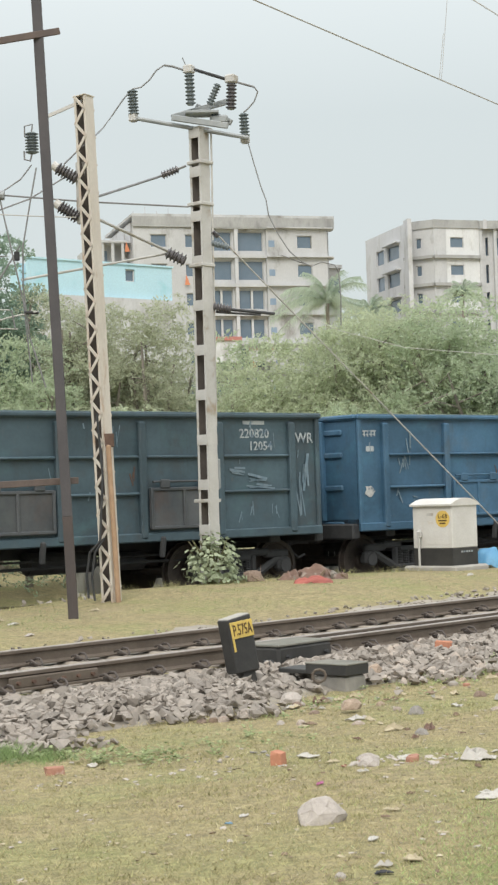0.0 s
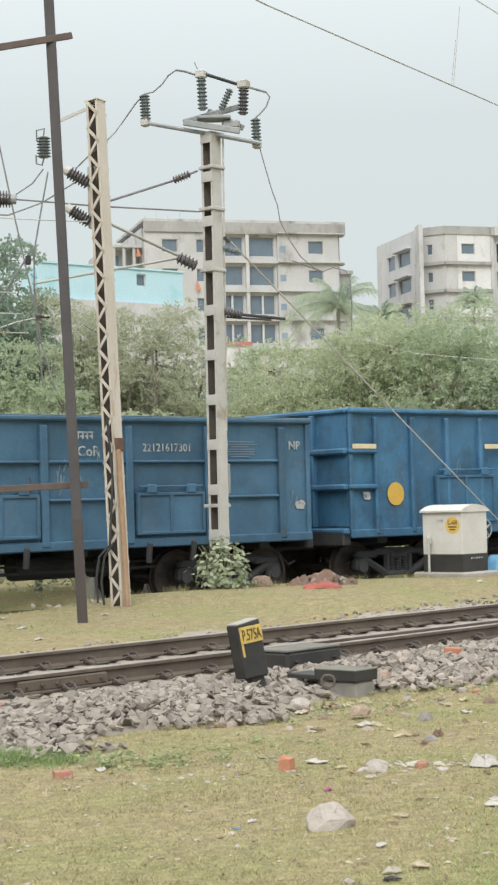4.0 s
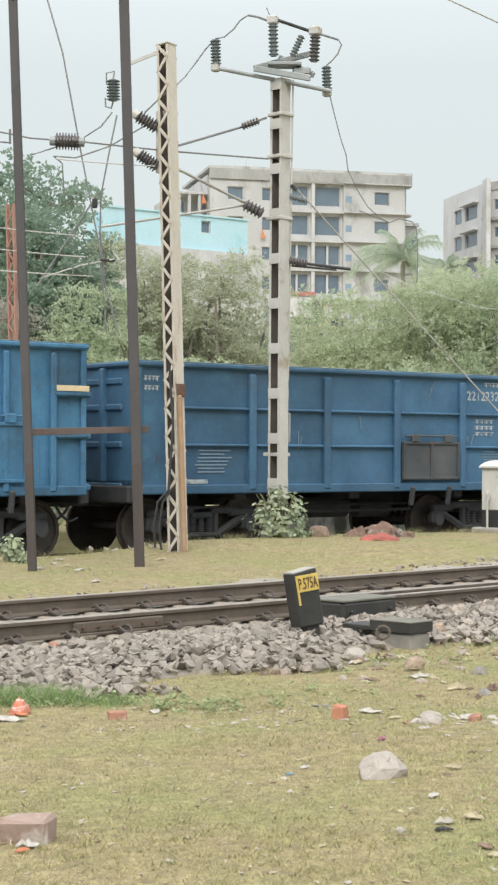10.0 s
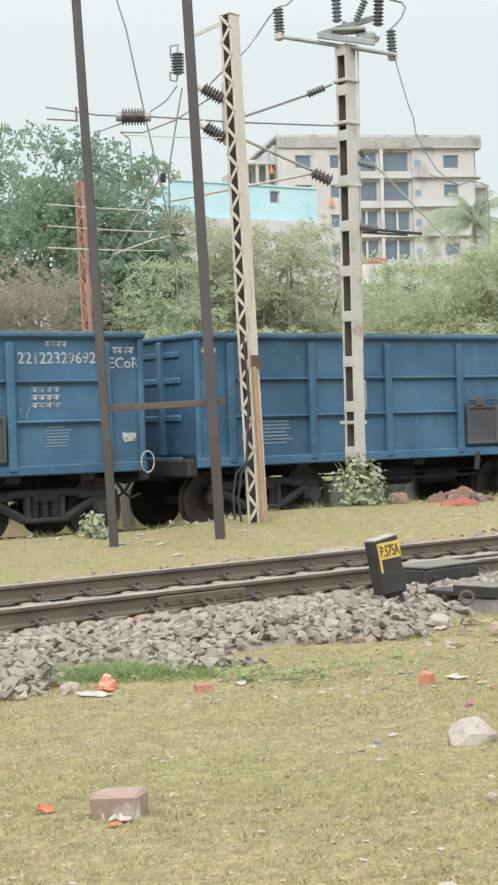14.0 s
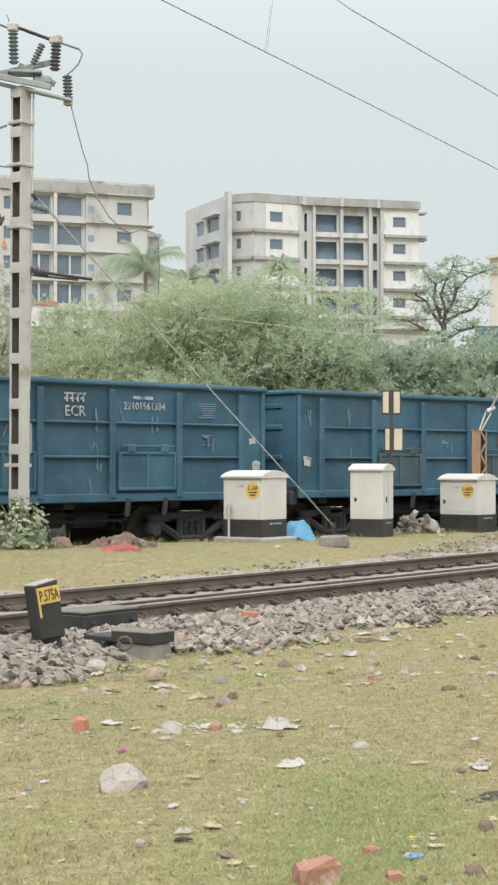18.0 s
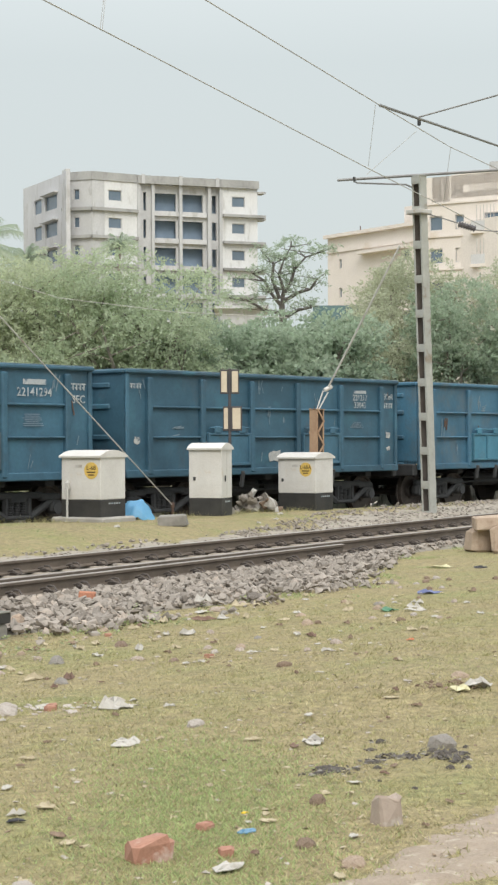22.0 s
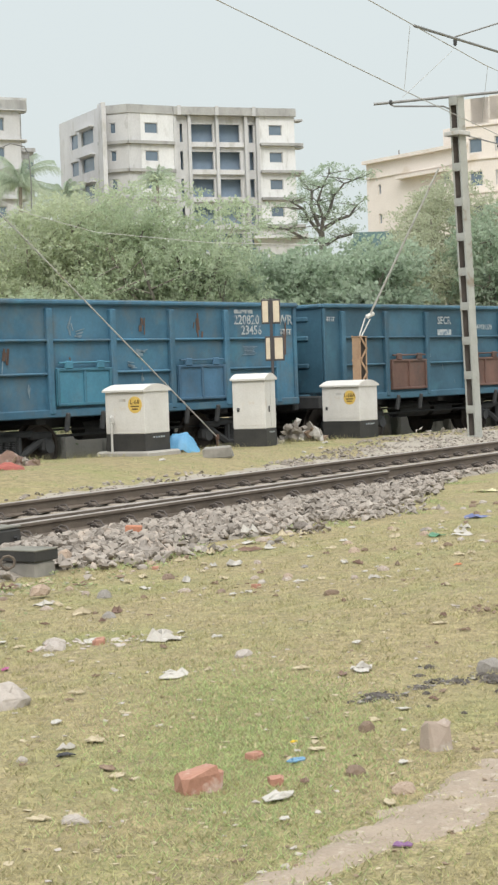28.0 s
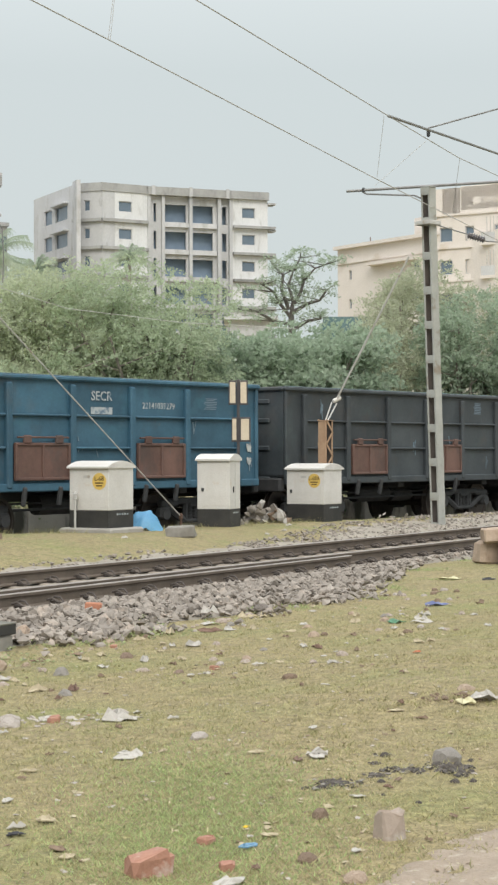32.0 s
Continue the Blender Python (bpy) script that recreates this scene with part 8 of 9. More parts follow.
class Facade:
    """A building seen over the trees: local x along the front, y inwards, z up from the ground."""

    def __init__(self, p, q, depth, z0, material, label, name="apartment_building", yaw=None):
        p, q = Vector(p), Vector(q)
        d = Vector((q.x - p.x, q.y - p.y, 0))
        self.len, self.top, self.z0, self.mat, self.depth = d.length, max(p.z, q.z) - z0, z0, material, depth
        m = Matrix.Translation((p.x, p.y, z0)) @ pose(0, 0, 0, 0, 0, math.degrees(math.atan2(d.y, d.x)))
        self.t = thing(name, m, label, "building")
        self.t.empty_display_size = 2
        self.at = None

    def front(self, rows, cols, y=0.0, wall=0.35, x0=0.0, x1=None, material=None, top=None, pane=None, base=0.0, slab=True):
        """A wall with openings: rows of (z low, z high) and cols of (x low, x high)."""
        x1 = self.len if x1 is None else x1
        top = self.top if top is None else top
        material = material or self.mat
        zc = base

        def piece(name, xa, xb, za, zb):
            if xb - xa > 0.02 and zb - za > 0.02:
                part(name, Shape().box(((xa + xb) / 2, y + wall / 2, (za + zb) / 2), (xb - xa, wall, zb - za)), material, self.t, at=self.at)

        for a, b in sorted(rows):
            piece("wall", x0, x1, zc, a)
            xc = x0
            for c, e in sorted(cols):
                piece("pier", xc, c, a, b)
                xc = e
            piece("pier", xc, x1, a, b)
            zc = b
        piece("wall", x0, x1, zc, top)
        for a, b in rows:
            for c, e in cols:
                self.window(c, e, a, b, y, pane, wall)

    def window(self, c, e, a, b, y, pane, wall):
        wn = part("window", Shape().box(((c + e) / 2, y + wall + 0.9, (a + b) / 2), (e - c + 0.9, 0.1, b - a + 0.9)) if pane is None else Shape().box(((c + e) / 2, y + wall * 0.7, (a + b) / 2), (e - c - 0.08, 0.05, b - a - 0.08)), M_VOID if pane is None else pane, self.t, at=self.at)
        if pane is not None:
            f = Shape()
            for x in (c + 0.04, e - 0.04):
                f.box((x, y + wall * 0.45, (a + b) / 2), (0.07, 0.08, b - a))
            for z in (a + 0.04, b - 0.04):
                f.box(((c + e) / 2, y + wall * 0.45, z), (e - c, 0.08, 0.08))
            part("window_frame", f, M_RAWCONC if e - c > 2 else M_PLASTER, wn)

    def solid(self, x0, x1, y0, y1, z0, z1, material=None, name="wall", ch=0.0):
        return part(name, Shape().box(((x0 + x1) / 2, (y0 + y1) / 2, (z0 + z1) / 2), (x1 - x0, y1 - y0, z1 - z0), None, ch), material or self.mat, self.t, at=self.at)


def building_a():
    b = Facade((110.281, 138.057, 31.391), (129.946, 128.109, 31.375), 15, -0.3, M_RAWCONC, "unfinished grey concrete apartment block with blue-glazed bays")
    k, top = 0.0599, b.top
    X = lambda u: (u - 377) * k
    rows = [(top - 3.1 * i - 3.4, top - 3.1 * i - 2.0) for i in range(7)]
    rows_b = [(top - 3.1 * i - 3.7, top - 3.1 * i - 1.6) for i in range(7)]
    b.front(rows_b, [(X(513), X(556)), (X(566), X(614))], x0=X(508), x1=X(619), y=0.35, pane=M_PANE, material=M_RAWCONC)
    b.front(rows, [(X(408), X(437)), (X(470), X(488))], x0=0, x1=X(508), pane=M_PANE)
    b.front(rows, [(X(676), X(704))], x0=X(619), x1=X(733), pane=M_PANE, material=M_RAWCONC)
    for i in range(8):
        z = top - 3.1 * i - 1.15
        b.solid(X(619), X(742), -0.45, 0, z - 0.12, z, name="floor_ledge")
        b.solid(X(506), X(621), -0.15, 0.5, z - 0.2, z + 0.15, name="floor_ledge")
        # small openings as flat pieces in the painted shade colour
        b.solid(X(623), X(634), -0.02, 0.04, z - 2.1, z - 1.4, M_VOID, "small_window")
        b.solid(X(560), X(566), -0.1, 0.5, z - 3.0, z - 0.2, M_PLASTER, "column")
        b.solid(X(733) + 0.0, X(745), -0.1, 1.0, z - 0.25, z, name="balcony_slab")
    b.solid(0.05, b.len - 0.05, 1.6, b.depth, 0, top - 0.6, M_RAWCONC, "core_wall")
    b.solid(-0.1, b.len + 0.1, -0.15, b.depth, top - 0.15, top + 0.12, name="roof_slab")
    # recessed left wing with open balconies
    b.solid(X(322), 0, 3.0, b.depth, 0, top - 2.2, M_RAWCONC, "wing_wall")
    for i in range(7):
        z = top - 3.1 * i - 2.6
        b.solid(X(318), 0, 1.0, 3.0, z - 0.2, z, name="balcony_slab")
        for x in (X(324), X(342), X(360)):
            b.solid(x, x + 0.3, 1.1, 1.4, z - 3.0, z - 0.2, name="balcony_column")
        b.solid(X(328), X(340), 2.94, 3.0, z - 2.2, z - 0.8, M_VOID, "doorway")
    for u, y, z, s in ((365, 0.8, top - 3.3, 1.0), (467, -0.3, top - 6.9, 1.0), (580, -1.4, top - 15.9, 0.7)):
        f = Shape().prism([(X(u), z - 0.5 * s), (X(u) + 0.55 * s, z - 0.45 * s), (X(u) + 0.15 * s, z + 0.6 * s)], y, y + 0.03)
        f.v = [(p, r, q) for p, q, r in f.v]
        part("flag", f, M_ORFLAG, b.t, "small faded orange flag")
    for i in range(2, 7):
        z = top - 3.1 * i - 3.7
        for u in (533, 589):
            b.solid(X(u), X(u) + 0.22, 0.28, 0.5, z, z + 2.1, M_PLASTER, "mullion")
    b.solid(-0.05, b.len + 0.05, -0.2, -0.15, top - 1.25, top - 0.15, M_PARAPET, "parapet_band")
    for j in range(4):
        x = X(382 + j * 21)
        b.solid(x, x + 0.05, 1.0, 1.05, top, top + 0.6 + 0.4 * (j % 2), M_RAWCONC, "rebar")
    # lower annexe to the right
    b.solid(X(745), X(790), 6, 16, 0, top - 4.5, M_RAWCONC, "annexe_wall")
    b.solid(X(742), X(792), 5.6, 16, top - 4.7, top - 4.3, M_RAWCONC, "annexe_roof")
    b.solid(X(747), X(788), 5.93, 5.99, top - 7.4, top - 5.8, M_PANE, "ribbon_window")
    # awning and red trim low on the front
    b.solid(X(515), X(565), -0.8, 0, top - 13.3, top - 12.9, M_REDPAINT, "red_ledge")
    b.solid(X(575), X(625), -1.2, 0, top - 15.6, top - 14.4, M_PLASTER, "white_awning")
    b.solid(X(574), X(626), -1.25, 0, top - 14.4, top - 14.2, M_REDPAINT, "red_ledge")
    b.solid(X(517), X(563), -0.6, 0, top - 15.6, top - 13.3, M_LIMEWASH, "white_front")


def building_b():
    b = Facade((140.020, 126.750, 31.37), (159.116, 114.110, 31.69), 16, -0.3, M_PLASTER, "unfinished pale apartment block with open window holes")
    k, top = b.len / 342.0, b.top
    X = lambda u: (u - 120) * k
    st = 3.08
    rows = [(top - st * i - 3.1, top - st * i - 1.9) for i in range(8)]
    big = [(top - st * i - 3.9, top - st * i - 1.85) for i in range(8)]
    # two facets that meet in a blunt corner
    for xa, ya, xb, yb, hole, mtl in ((X(124), 1.3, X(164), -0.9, (1.25, 1.95), M_RAWCONC), (X(164), -0.9, X(246), 0.0, (2.0, 3.65), M_LIMEWASH)):
        n = math.hypot(xb - xa, yb - ya)
        b.at = pose(xa, ya, 0, 0, 0, math.degrees(math.atan2(yb - ya, xb - xa)))
        # panes added across open holes, their blue standing for shade and haze
        b.front(rows, [hole], x0=0, x1=n, wall=0.3, top=top - 0.9, material=mtl, pane=M_PANE)
        b.solid(-0.1, n, -0.12, 0.3, top - 0.9, top + 0.02, M_PARAPET, "parapet")
        for i in range(8):
            z = top - st * i - 4.35
            b.solid(-0.1, n, -0.4, 0, z + 0.05, z + 0.4, M_PARAPET, "floor_ledge")
        if mtl is M_LIMEWASH:
            b.solid(0.0, 1.5, -0.03, 0, 0, top - 0.9, M_RAWCONC, "bare_render")
        b.at = None
    b.front(big, [(X(258), X(263))], x0=X(246), x1=X(272), y=0.3, material=M_RAWCONC)
    b.front(big, [(X(277), X(317)), (X(324), X(365))], x0=X(272), x1=X(370), y=0.5)
    b.front(big, [(X(381), X(389))], x0=X(370), x1=X(398), y=0.4, material=M_RAWCONC)
    b.front(rows, [(X(415), X(439))], x0=X(398), x1=X(462), pane=M_PANE, material=M_LIMEWASH)
    b.solid(X(119), X(126), -1.2, 0.6, 0, top + 0.1, M_PLASTER, "pillar")
    for u in (246, 271, 320, 371, 392):
        b.solid(X(u), X(u) + 0.35, -0.15, 0.9, 0, top - 0.6, M_RAWCONC, "column")
    for i in range(8):
        z = top - st * i - 4.35
        b.solid(X(272), X(370), 0.1, 1.4, z - 0.1, z + 0.45, M_PLASTER, "balcony_parapet")
        b.solid(X(398), X(474), -0.6, 0, z + 0.05, z + 0.35, M_PARAPET, "floor_ledge")
        for u in (295, 308, 342, 356):
            if i:
                b.solid(X(u), X(u) + 0.3, 1.75, 1.8, z + 0.4, z + 2.4, M_PLASTER, "door_post")
        b.solid(X(462), X(476), -0.3, 1.2, z + 2.9, z + 3.1, M_RAWCONC, "balcony_slab")
    b.solid(X(246), X(463), -0.4, b.depth, top - 0.95, top - 0.05, M_PARAPET, "parapet")
    b.solid(X(140), X(246), 1.4, b.depth, top - 0.95, top - 0.1, M_PARAPET, "roof_slab")
    b.solid(X(140), X(463) - 0.1, 2.0, b.depth - 0.2, 0, top - 0.7, M_RAWCONC, "core_wall")
    for u in (252, 318, 384):
        b.solid(X(u), X(u) + 0.4, -0.5, -0.4, top - 1.0, top + 0.05, M_RAWCONC, "roof_post")
    # side wing that recedes to the left
    r = Facade((146.144, 138.724, 31.55), (140.690, 127.526, 31.5), 8, -0.3, M_PLASTER, "receding wing of an unfinished pale apartment block")
    kk, t2 = r.len / 70.0, r.top
    rw = [(t2 - 3.08 * i - 3.6, t2 - 3.08 * i - 1.9) for i in range(8)]
    r.front(rw, [((19) * kk, (33) * kk), ((39) * kk, (60) * kk)], top=t2, pane=M_PANE)
    for i in range(7):
        z = t2 - 3.08 * i - 1.75
        r.solid(36 * kk, 62 * kk, -0.6, 0, z - 0.1, z + 0.05, name="sun_shade")
    r.solid(0.2, r.len - 0.2, 1.6, 8, 0, t2 - 0.5, M_RAWCONC, "core_wall")


def building_c():
    b = Facade((148.853, 97.711, 23.158), (144.471, 83.344, 22.906), 22, -0.3, M_PEACH, "peach painted apartment block with small windows")
    k, top = b.len / 174.0, b.top
    X = lambda u: (u - 586) * k
    b.front([(top - 3.6, top - 2.6), (top - 6.6, top - 5.6), (top - 9.6, top - 8.6), (top - 12.6, top - 11.6)], [(X(607), X(612)), (X(722), X(732))], pane=M_PANE)
    b.front([(top + 0.5, top + 1.9)], [(X(700), X(712)), (X(726), X(738))], x0=X(686), x1=X(762), y=3.0, base=top - 1, top=top + 2.3, pane=M_PANE)
    b.solid(X(584), X(765), -0.5, 0, top - 0.35, top, name="cornice")
    b.solid(X(586), X(765), -0.15, 0, top - 1.9, top - 1.7, name="string_course")
    b.solid(X(650), X(735), -0.9, 0, top - 2.5, top - 2.2, name="sun_shade")
    b.solid(0.1, b.len + 16, 1.3, 20, 0, top - 0.4, M_PEACH, "core_wall")
    part("antenna", Shape().tube((X(620), 2, top), (X(620), 2, top + 0.9), 0.05), M_RUST, b.t)
    c = Facade((144.288, 83.549, 27.271), (145.498, 71.700, 26.651), 18, -0.3, M_PEACH, "taller peach painted apartment block with balconies")
    k2, t2 = c.len / 205.0, c.top
    Y = lambda u: (u - 755) * k2
    c.front([(t2 - 3.2 * i - 5.2, t2 - 3.2 * i - 3.8) for i in range(7)], [(Y(767), Y(790)), (Y(813), Y(829)), (Y(865), Y(900))], pane=M_PANE)
    c.front([(t2 - 1.7, t2 - 1.0)], [(Y(828), Y(838))], y=0.0, base=t2 - 2.2, top=t2 + 0.1, pane=M_PANE, x0=Y(806), x1=c.len)
    for i in range(7):
        z = t2 - 3.2 * i - 2.6
        c.solid(Y(848), c.len, -1.3, 0, z - 3.3, z - 3.0, name="balcony_slab")
        c.solid(Y(850), c.len, -1.25, -1.15, z - 3.0, z - 2.1, M_PLASTER, "balcony_parapet")
        c.solid(0, c.len, -0.15, 0, z - 0.1, z + 0.1, name="string_course")
        for u in (860, 866, 872, 878, 884, 890):
            c.solid(Y(u), Y(u) + 0.06, -1.22, -1.18, z - 2.1, z - 0.6, M_GALV, "grille_bar")
    c.solid(0.1, c.len - 0.1, 1.3, 18, 0, t2 - 2.4, M_PEACH, "core_wall")
    c.solid(Y(772), Y(804), 0, 8, t2 - 2.5, t2, name="stair_tower")
    c.solid(Y(868), Y(890), 1, 4, t2 + 0.0, t2 + 1.2, M_RAWCONC, "water_tank")


def blue_house():
    b = Facade((67.361, 95.948, 17.550), (79.400, 94.982, 18.499), 2.6, -0.3, M_SKYBLUE, "light blue plastered house with one small window", "house")
    k, top = b.len / 253.0, b.top
    X = lambda u: (u - 190) * k
    b.front([(top - 1.25, top - 0.35)], [(X(358), X(375))], pane=M_PANE)
    b.solid(0.05, b.len - 0.05, 1.3, 2.6, 0, top - 0.25, M_SKYBLUE, "core_wall")
    b.solid(-0.1, b.len + 0.1, -0.1, 0.3, top - 0.06, top + 0.06, M_SKYBLUE, "coping")
    b.solid(-0.1, b.len + 0.1, -0.3, 0, 0, top - 2.5, M_PLASTER, "white_lower_wall")
    w = Facade((87.892, 66.049, 10.084), (89.507, 63.827, 10.375), 6, -0.3, M_PLASTER, "low white house half hidden by trees", "house")
    w.front([(w.top - 2.2, w.top - 1.2)], [(w.len * 0.4, w.len * 0.6)], pane=M_PANE)
    w.solid(-0.4, w.len + 0.4, -0.6, 6, w.top - 0.2, w.top, M_PLASTER, "roof_slab")
    h = Facade((56.704, 69.780, 9.233), (58.312, 68.433, 9.256), 5, -0.3, M_PLASTER, "low white house behind sparse trees", "house")
    h.front([(h.top - 2.2, h.top - 1.2)], [(h.len * 0.4, h.len * 0.6)], pane=M_PANE)
    h.solid(0.1, h.len - 0.1, 1.3, 5, 0, h.top - 0.2, M_PLASTER, "core_wall")
    g = Facade((99.762, 66.727, 10.862), (101.642, 64.142, 11.179), 6, -0.3, M_TEALWALL, "low teal-walled house behind trees", "house")
    g.front([(g.top - 2.2, g.top - 1.2)], [(g.len * 0.3, g.len * 0.5)], pane=M_PANE)
    g.solid(0.1, g.len - 0.1, 1.3, 6, 0, g.top - 0.2, M_TEALWALL, "core_wall")


M_TEALWALL = mat("dull_teal_plaster", (0.10, 0.17, 0.18), (0.14, 0.21, 0.22), 0.6, 0.9, 0, 0.1)
building_a()
building_b()
building_c()
blue_house()


# ---- trees ----
M_BARK = mat("grey_brown_bark", (0.19, 0.17, 0.145), (0.27, 0.24, 0.205), 5, 0.95, 0, 0.6)
# leaf colours are far paler than foliage: distance haze is painted in
LEAVES = {
    "deep": leafy("deep_green_leaf", (0.235, 0.32, 0.245), (0.305, 0.395, 0.305)),
    "dark": leafy("dark_green_leaf", (0.345, 0.43, 0.315), (0.42, 0.495, 0.375)),
    "olive": leafy("grey_olive_leaf", (0.50, 0.525, 0.385), (0.43, 0.455, 0.325)),
    "green": leafy("soft_green_leaf", (0.42, 0.495, 0.335), (0.485, 0.55, 0.385)),
    "light": leafy("light_feathery_leaf", (0.47, 0.525, 0.35), (0.53, 0.57, 0.405)),
    "dry": leafy("dry_grey_brown_leaf", (0.45, 0.415, 0.365), (0.37, 0.34, 0.295)),
    "palm": leafy("pale_palm_leaf", (0.42, 0.50, 0.40), (0.50, 0.56, 0.45)),
}


def sprays(rng, cs, size, count, leaf, per, reach, width, flat, z_lo, z_hi):
    """Leaflets set in pairs along drooping twigs that stand out of the clumps with centres cs."""
    n = count // per
    wts = size ** 2
    pick = rng.choice(len(cs), n, p=wts / wts.sum())
    d = rng.normal(size=(n, 3))
    up = rng.random(n) < 0.72
    d[up, 2] = np.abs(d[up, 2])
    d /= np.linalg.norm(d, axis=1)[:, None]
    o = cs[pick] + d * (size[pick] * rng.random(n) ** 0.33)[:, None] * np.array([1.12, 1.12, flat])
    t = d * 0.75 + rng.normal(0, 0.45, (n, 3))
    t[:, 2] -= 0.1
    t /= np.linalg.norm(t, axis=1)[:, None]
    s = np.cross(t, rng.normal(size=(n, 3)))
    s /= np.linalg.norm(s, axis=1)[:, None]
    ln = leaf * reach * rng.uniform(0.6, 1.3, n)
    v = np.empty((n, per, 4, 3))
    for j in range(per):
        u = (j + 0.5) / per
        p = o + t * (ln * u)[:, None]
        p[:, 2] -= 0.4 * ln * u * u
        k = (1 if j % 2 else -1) * 0.85
        e = s * k + t * 0.55 + rng.normal(0, 0.25, (n, 3))
        l = (leaf * rng.uniform(0.7, 1.25, n))[:, None]
        w = np.cross(e, rng.normal(size=(n, 3)))
        w /= np.linalg.norm(w, axis=1)[:, None]
        v[:, j, 0], v[:, j, 2] = p, p + e * l
        v[:, j, 1], v[:, j, 3] = p + e * l * 0.5 + w * l * width, p + e * l * 0.5 - w * l * width
    v[..., 2] = np.clip(v[..., 2], z_lo, z_hi)
    me = bpy.data.meshes.new("crown")
    m = n * per
    me.from_pydata(v.reshape(-1, 3).tolist(), [], np.arange(4 * m).reshape(-1, 4).tolist())
    return me


def tree(base, top_z, radius, kind, seed, leaves=7000, leaf=0.14, sparse=0.0, low=0.12, label="", name="tree"):
    """Trunk with limbs that fork to clumps of leaves; the crown is uneven and has gaps."""
    rng = np.random.default_rng(seed)
    x, y = base[0], base[1]
    z0 = land(x, y)
    h = top_z - z0
    t = thing(name, pose(x, y, z0), label, "tree" if name == "tree" else name)
    trunk = Shape()
    fork = h * rng.uniform(0.28, 0.4)
    r0 = 0.035 * h
    bend = Vector((rng.normal(0, 0.12), rng.normal(0, 0.12), 0)) * h * 0.3
    mid = Vector((bend.x * 0.5, bend.y * 0.5, fork * 0.5))
    top = Vector((bend.x, bend.y, fork))
    trunk.tube((0, 0, -0.2), mid, r0, r0 * 0.8, 9)
    trunk.tube(mid, top, r0 * 0.8, r0 * 0.62, 9)
    part("trunk", trunk, M_BARK, t)
    tips = []
    n_limb = 7
    for k in range(n_limb):
        a = 2 * math.pi * k / n_limb + rng.normal(0, 0.3)
        out = radius * rng.uniform(0.35, 0.8)
        end = Vector((math.cos(a) * out, math.sin(a) * out, h * rng.uniform(0.55, 0.88)))
        if k == 0:
            end = Vector((bend.x * 1.4, bend.y * 1.4, h * 0.78))
        m = top.lerp(end, 0.5) + Vector((0, 0, -0.05 * h))
        s = Shape().tube(top, m, r0 * 0.45, r0 * 0.28, 6).tube(m, end, r0 * 0.28, r0 * 0.1, 6)
        for j in range(5):
            c = m.lerp(end, rng.uniform(0.1, 1))
            d = Vector((rng.normal(), rng.normal(), rng.normal(0.25, 0.6))).normalized() * radius * rng.uniform(0.25, 0.55)
            s.tube(c, c + d, r0 * 0.12, r0 * 0.04, 5)
            tips.append(c + d)
        part("limb", s, M_BARK, t)
        tips.append(end)
    for k in range(int(26 * (1 - sparse))):
        a, q = rng.uniform(0, 6.28), rng.random() ** 0.4
        zz = rng.uniform(low, 0.95)
        w = radius * q * (1 - max(0, zz - 0.45) ** 2 * 2.4)
        tips.append(Vector((math.cos(a) * w, math.sin(a) * w, h * zz)))
    cs = np.array([tuple(p) for p in tips])
    size = radius * (0.15 + 0.30 * rng.random(len(cs)) ** 1.5) * (1 - 0.35 * sparse)
    broad = kind in ("dark", "deep")
    me = sprays(rng, cs, size, leaves, leaf, 5 if broad else 9, 1.7 if broad else 4.2, 0.36 if broad else 0.27, 0.72, h * 0.04, h * 1.03)
    me.materials.append(LEAVES[kind])
    part("crown", me, None, t)
    return t


